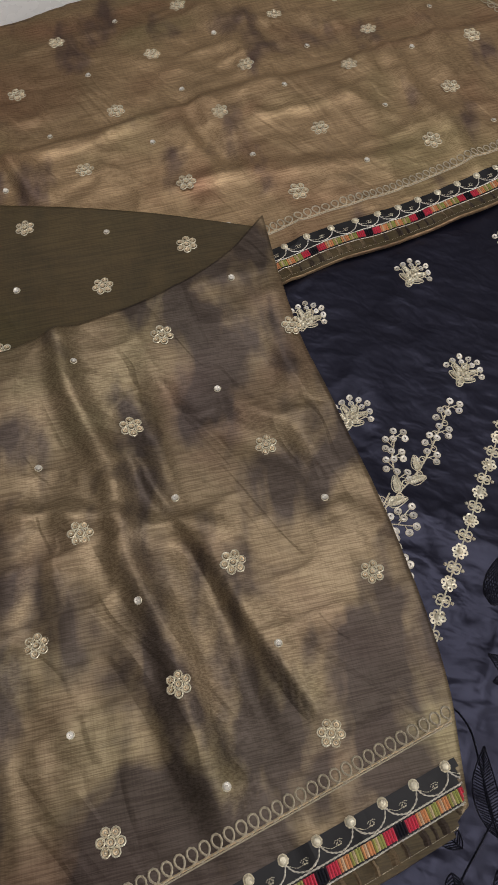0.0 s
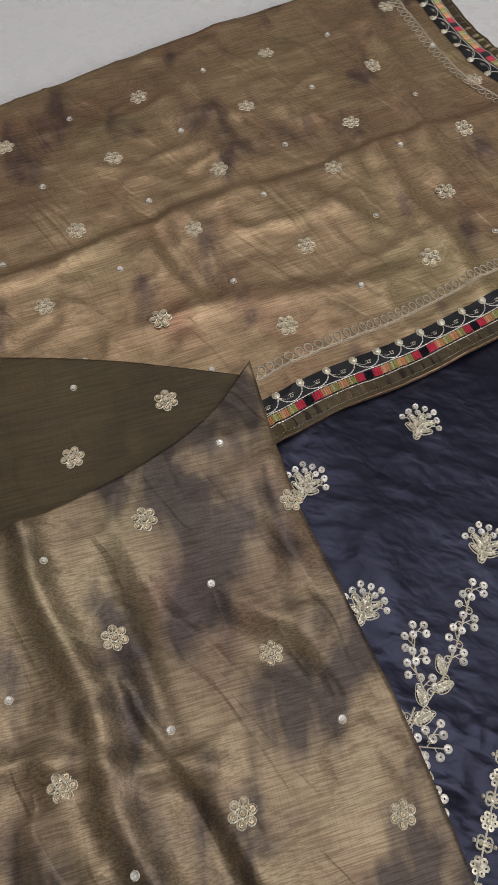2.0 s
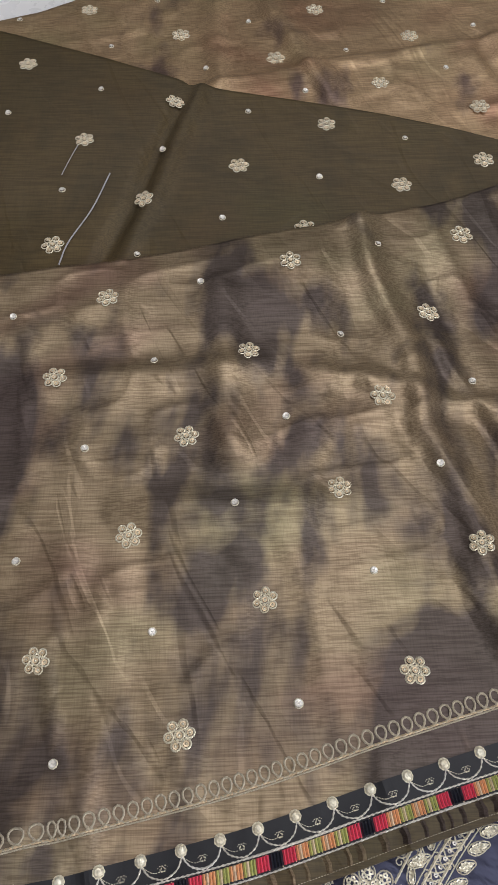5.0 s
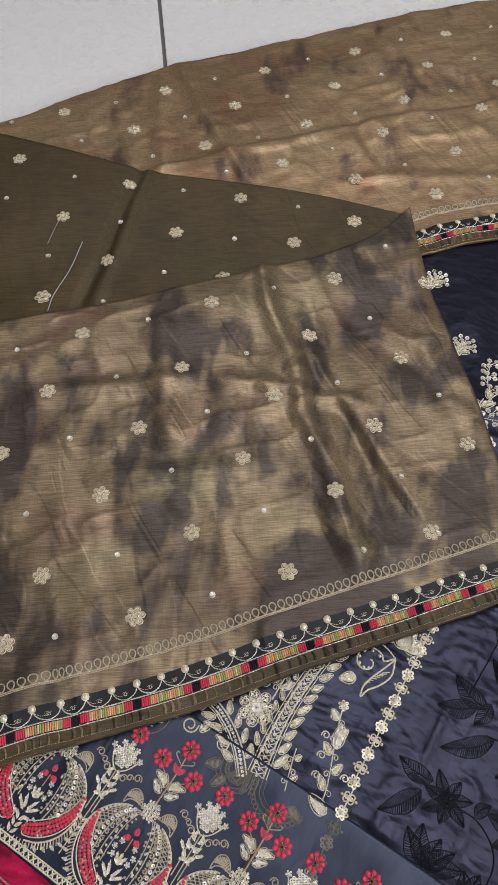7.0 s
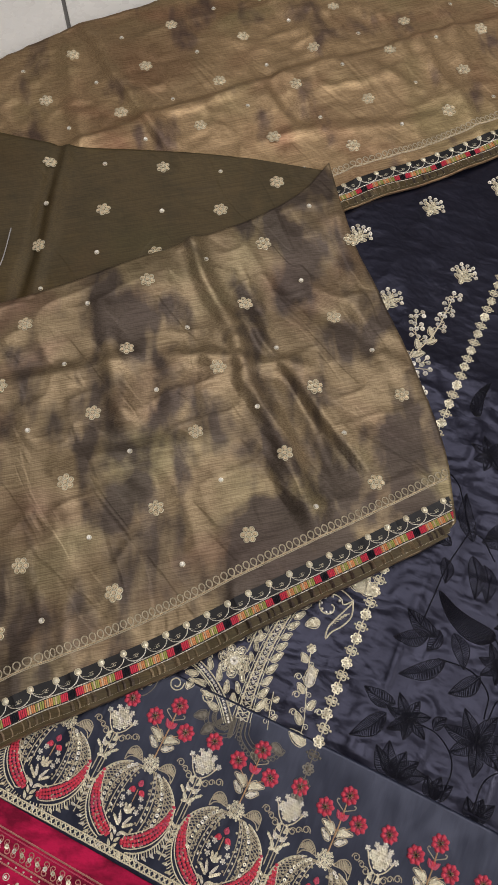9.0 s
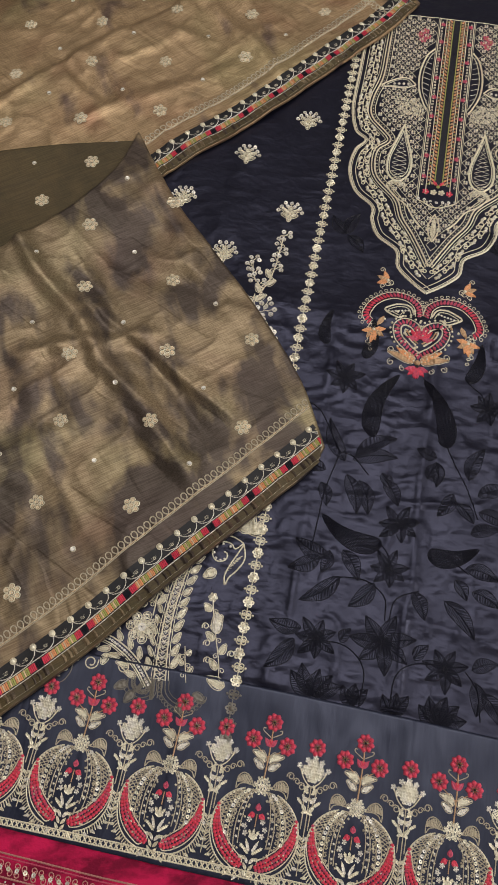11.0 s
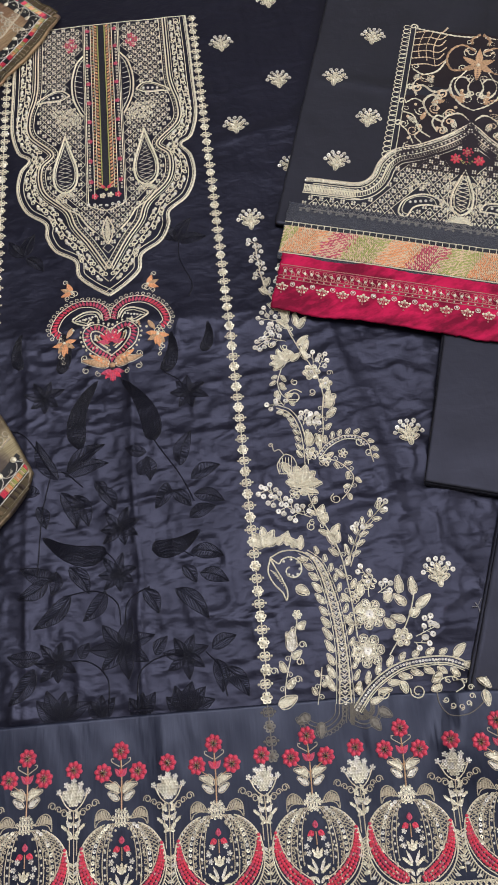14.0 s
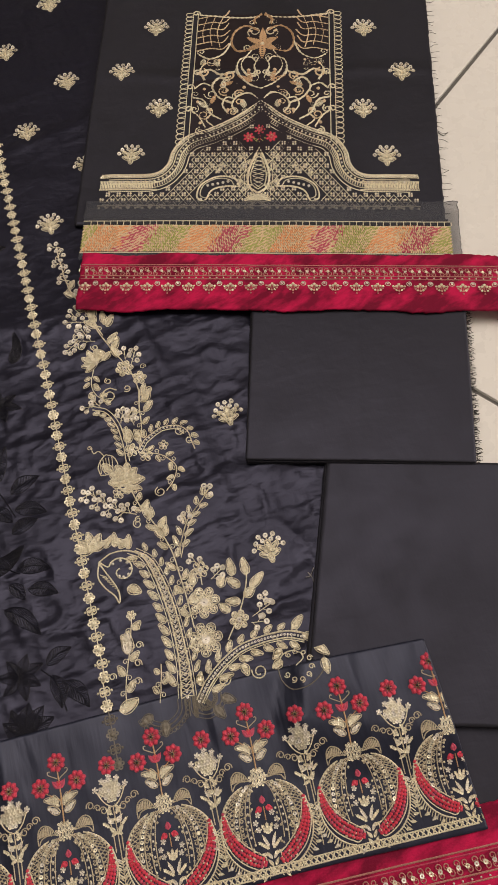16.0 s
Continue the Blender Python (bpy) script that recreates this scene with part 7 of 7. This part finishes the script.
    for k in range(8):
        w = 0.0062 * math.sin(math.pi * (k + 1.2) / 10) ** 0.7
        st.cord([(-w, 0.020 + 0.0048 * k), (w, 0.024 + 0.0048 * k)], 0.0009, SEQUIN, curve=False), st.cord([(w, 0.020 + 0.0048 * k), (-w, 0.024 + 0.0048 * k)], 0.0009, ZARI, curve=False)
    st.cord([(0, 0.066), (0, 0.084)], 0.0012, GREEN, curve=False)
    for x, y in ((0, 0.087), (-0.011, 0.078), (0.012, 0.078)):
        st.bloom(x, y, 0.0058, 7, RED, PINK)
    for turn in (40, 140, 90):
        st.leaf(0, 0.072, turn, 0.009, 0.004, GREEN if turn != 90 else RED)
    return st.done("sleeve_embroidery", sleeve_cloth, "champagne zari arch with a peach cutwork panel")


sleeve_embroidery()
for u, v in ((-0.130, 0.054), (0.128, 0.052), (-0.106, 0.116), (0.106, 0.114), (-0.150, 0.168), (0.148, 0.166), (-0.118, 0.236), (0.110, 0.232)):
    sprig(*sl(u, v), -17.3, sleeve_z, sleeve_cloth)

# the striped band of thread, and the sheer strip that carries it
cloth("organza_strip", sleeve_strip(-0.168, 0.192, -0.078, -0.010, 90, 16), lambda x, y: sleeve_z(x, y) + 0.0024, [VEIL], sleeve, "sheer dark organza strip", 0.0008, 0.0004, 12)


def colour_band():
    z = lambda x, y: sleeve_z(x, y) + 0.0026
    st = Stitch(z, ALL + [CREAM])
    st.set(SO[0], SO[1], -17.3)
    left, right, top, foot = -0.168, 0.184, -0.0405, -0.0705
    for v, w, m in ((-0.0345, 0.0012, ZARI), (-0.0400, 0.0014, ZARI), (-0.0715, 0.0016, ZARI)):
        st.cord([(left, v), (0.0, v), (right, v)], w, m, curve=False)
    u = left + 0.002
    while u < right - 0.003:
        st.add([(u, -0.0392), (u + 0.0042, -0.0392), (u + 0.0042, -0.0354), (u, -0.0354)], [0.0005] * 4, [(0, 1, 2, 3)], INK)
        st.cord([(u + 0.0052, -0.0395), (u + 0.0052, -0.0350)], 0.0010, ZARI, curve=False)
        u += 0.0064
    rng = random.Random(3)
    row = 0
    v = foot
    while v < top:
        u = left + 0.001 * (row % 2)
        while u < right - 0.002:
            k = ((u - left - (v - foot) * 0.55) / 0.0895) % 1.0
            slant = 60 + 25 * math.sin((u - left) * 105)
            edge = k + rng.uniform(-0.05, 0.05)
            main = ORANGE if edge < 0.36 else (PINK if edge < 0.64 else GREEN)
            stripe = (row * 2 + int((u - left) * 700 * (1 if slant < 90 else -1))) % 5
            pick = CREAM if stripe < 2 or rng.random() < 0.2 else main
            c, s = math.cos(radians(slant)), math.sin(radians(slant))
            l = 0.0030
            st.cord([(u, v), (u + c * l * 0.5, v + s * l * 0.5), (u + c * l, v + s * l)], 0.0013, pick, 0.5, curve=False, beads=False)
            u += 0.00165
        v += 0.0019
        row += 1
    return st.done("colour_band", sleeve, "orange, red and green satin-stitched band", None)


colour_band()
# the plain lining just below the band
cloth("lining_strip", sleeve_strip(-0.160, 0.182, -0.090, -0.030, 60, 8), lambda x, y: sleeve_z(x, y) + 0.0010, [NAVY_PLAIN], sleeve, "", 0.0008)


ROSE = thread_material("rose_gilt_thread", (0.62, 0.30, 0.26), 0.4, 0.3)


def velvet_stitching(parent, at, length, height, name, broad):
    """Gilt lines, scrolls and fans of sequins along a velvet strip; at(s, d): the place d below the strip's upper edge."""
    st = Stitch(height, [ZARI, SILVER, PINK, SEQUIN, RED, ROSE], 0.0003)
    line = lambda d: [at(s, d) for s in np.arange(0.001, length, 0.006)]
    for d, w, m in ((0.0118, 0.0012, ROSE), (0.0138, 0.0010, PINK), (0.0238, 0.0012, ROSE), (0.0272, 0.0011, ROSE)):
        st.cord(line(d), w * broad, m)
    s = 0.006
    k = 0
    while s < length - 0.006:
        p = at(s, 0.0190)
        st.disc(p[0], p[1], 0.0014 * broad, SEQUIN if k % 2 else SILVER)
        turn = math.degrees(math.atan2(*(np.array(at(s + 0.003, 0.019)) - np.array(at(s - 0.003, 0.019)))[::-1]))
        st.curl(p[0], p[1], turn + 20, 0.0027, ROSE, 0.0010, 1.2, k % 2 == 0), st.curl(p[0], p[1], turn + 200, 0.0026, ROSE, 0.0010, 1.2, k % 2 == 0)
        q = at(s, 0.0258)
        st.knot(q[0], q[1], 0.0009, SILVER, 1.0, 5)
        if k % 3 == 0:
            for j in range(7):
                a = radians(-90 + 30 * (j - 3))
                d = 0.0350 - 0.0048 * math.sin(a)
                p = at(s + 0.0050 * math.cos(a), d)
                st.disc(p[0], p[1], 0.0011 * broad, ROSE if j % 2 else SEQUIN)
                o = at(s, 0.0325)
                st.cord([o, p], 0.0007, ROSE, curve=False)
            p = at(s, 0.0425)
            st.knot(p[0], p[1], 0.0010, ROSE, 0.9, 5)
            for dx in (-0.0022, 0.0022, 0.0):
                p = at(s + dx, 0.0345 if dx else 0.0325)
                st.knot(p[0], p[1], 0.0015, ZARI, 0.8, 6)
        elif k % 3 == 1:
            p = at(s + 0.003, 0.0320)
            st.ring(p[0], p[1], 0.0022, 0.0008, SILVER), st.disc(p[0], p[1], 0.0012, SILVER)
        s += 0.0064
        k += 1
    return st.done(name, parent, "pale gilt scrolls and sequin fans")


velvet_stitching(velvet_cloth, lambda s, d: sl(-0.163 + s, -0.077 - d), 0.55, velvet_z, "sequin_stitching", 1.0)
velvet_stitching(hem_velvet, lambda s, d: (-0.58 + s, float(HV(-0.58 + s)) + 0.002 - d * 1.25), 1.12, hv_z, "sequin_stitching", 1.25)


# ---------------------------------------------------------------- frayed edges and loose threads
def fringe(name, parent, a, b, z, n, length, mat, seed, label):
    """Loose warp ends along a cut edge."""
    st = Stitch(lambda x, y: z + 0 * x, [mat], 0.0)
    st.rng = rng = random.Random(seed)
    a, b = np.array(a), np.array(b)
    t = (b - a) / np.hypot(*(b - a))
    o = np.array([-t[1], t[0]])
    for k in range(n):
        p = a + (b - a) * (k + rng.random()) / n
        l = length * rng.uniform(0.5, 1.3)
        q = p + o * l + t * rng.uniform(-0.5, 0.5) * l
        st.cord([p, (p + q) / 2 + t * rng.uniform(-0.2, 0.2) * l, q], 0.0005, mat, 0.6, beads=False)
    return st.done(name, parent, label)


fringe("fringe", pack_upper, (0.4995, -0.032), (0.4440, -0.198), 0.0075, 190, 0.0062, SELVEDGE, 1, "frayed black selvedge")
fringe("fringe", pack_upper, (0.4985, -0.032), (0.4430, -0.198), 0.0125, 150, 0.0042, SELVEDGE, 2, "frayed black selvedge")
fringe("fringe", sleeve_cloth, sl(0.180, 0.46), sl(0.180, -0.03), 0.0085, 60, 0.0085, SELVEDGE, 3, "loose black threads of a cut edge")


def loose_thread(pts, z, mat, label, width=0.0006):
    st = Stitch(lambda x, y: z + 0 * x, [mat], 0.0002)
    st.cord(pts, width, mat, 0.7, beads=False)
    ob = st.done("loose_thread", None)
    return tagged(ob, label, "thread", group="loose threads")


PALE = thread_material("pale_cotton_thread", (0.42, 0.41, 0.42), 0.7)
zk = lay(0.287, -0.255, kameez_z) + 0.0006
loose_thread([(0.284, -0.247), (0.286, -0.251), (0.2865, -0.256), (0.289, -0.261), (0.294, -0.263)], zk, PALE, "pale snipped cotton thread lying on navy satin", 0.0009)
loose_thread([(0.281, -0.250), (0.285, -0.250), (0.290, -0.244)], zk, PALE, "pale snipped cotton thread lying on navy satin")
loose_thread([(0.527, 0.155), (0.545, 0.162), (0.553, 0.150), (0.560, 0.152)], 0.0004, SELVEDGE, "black loose thread lying on the pale tiles")
loose_thread([(0.520, -0.070), (0.540, -0.092), (0.565, -0.095)], 0.0004, PALE, "grey loose thread lying on the pale tiles")
zf = lay(-0.165, -0.095, front_z) + 0.001
loose_thread([(-0.149, -0.088), (-0.158, -0.080), (-0.168, -0.073), (-0.176, -0.070)], zf, PALE, "fine pale thread end lying on gold silk", 0.0005)
zm = lay(-0.555, -0.029, mid_z) + 0.0012
loose_thread([(-0.567, 0.005), (-0.555, -0.029), (-0.548, -0.062), (-0.540, -0.081)], zm, PALE, "long pale thread lying on olive silk", 0.0011)
loose_thread([(-0.605, 0.015), (-0.600, 0.000), (-0.594, -0.016)], zm, PALE, "short pale thread lying on olive silk", 0.0007)

# ---------------------------------------------------------------- floor tiles, one by one
bm = bmesh.new()
half = TILE_SIZE / 2 - GROUT_W / 2
box_mesh(bm, -half, -half, -0.012, half, half, 0.0, 0.0012)
first = bm_object("tile", bm, TILE, floor)
E1, N1 = (math.cos(radians(TILE_TURN)), math.sin(radians(TILE_TURN))), (-math.sin(radians(TILE_TURN)), math.cos(radians(TILE_TURN)))
placed = 0
for i in range(-6, 7):
    for j in range(-6, 7):
        u, v = TILE_U + TILE_SIZE * (i + 0.5), TILE_V + TILE_SIZE * (j + 0.5)
        x, y = u * E1[0] + v * N1[0], u * E1[1] + v * N1[1]
        if X0 - 0.1 < x < X1 + 0.1 and Y0 - 0.1 < y < Y1 + 0.1:
            ob = first if placed == 0 else new("tile", first.data)
            ob.parent = floor
            ob.matrix_basis = pose(x, y, 0.0, 0, 0, TILE_TURN)
            placed += 1
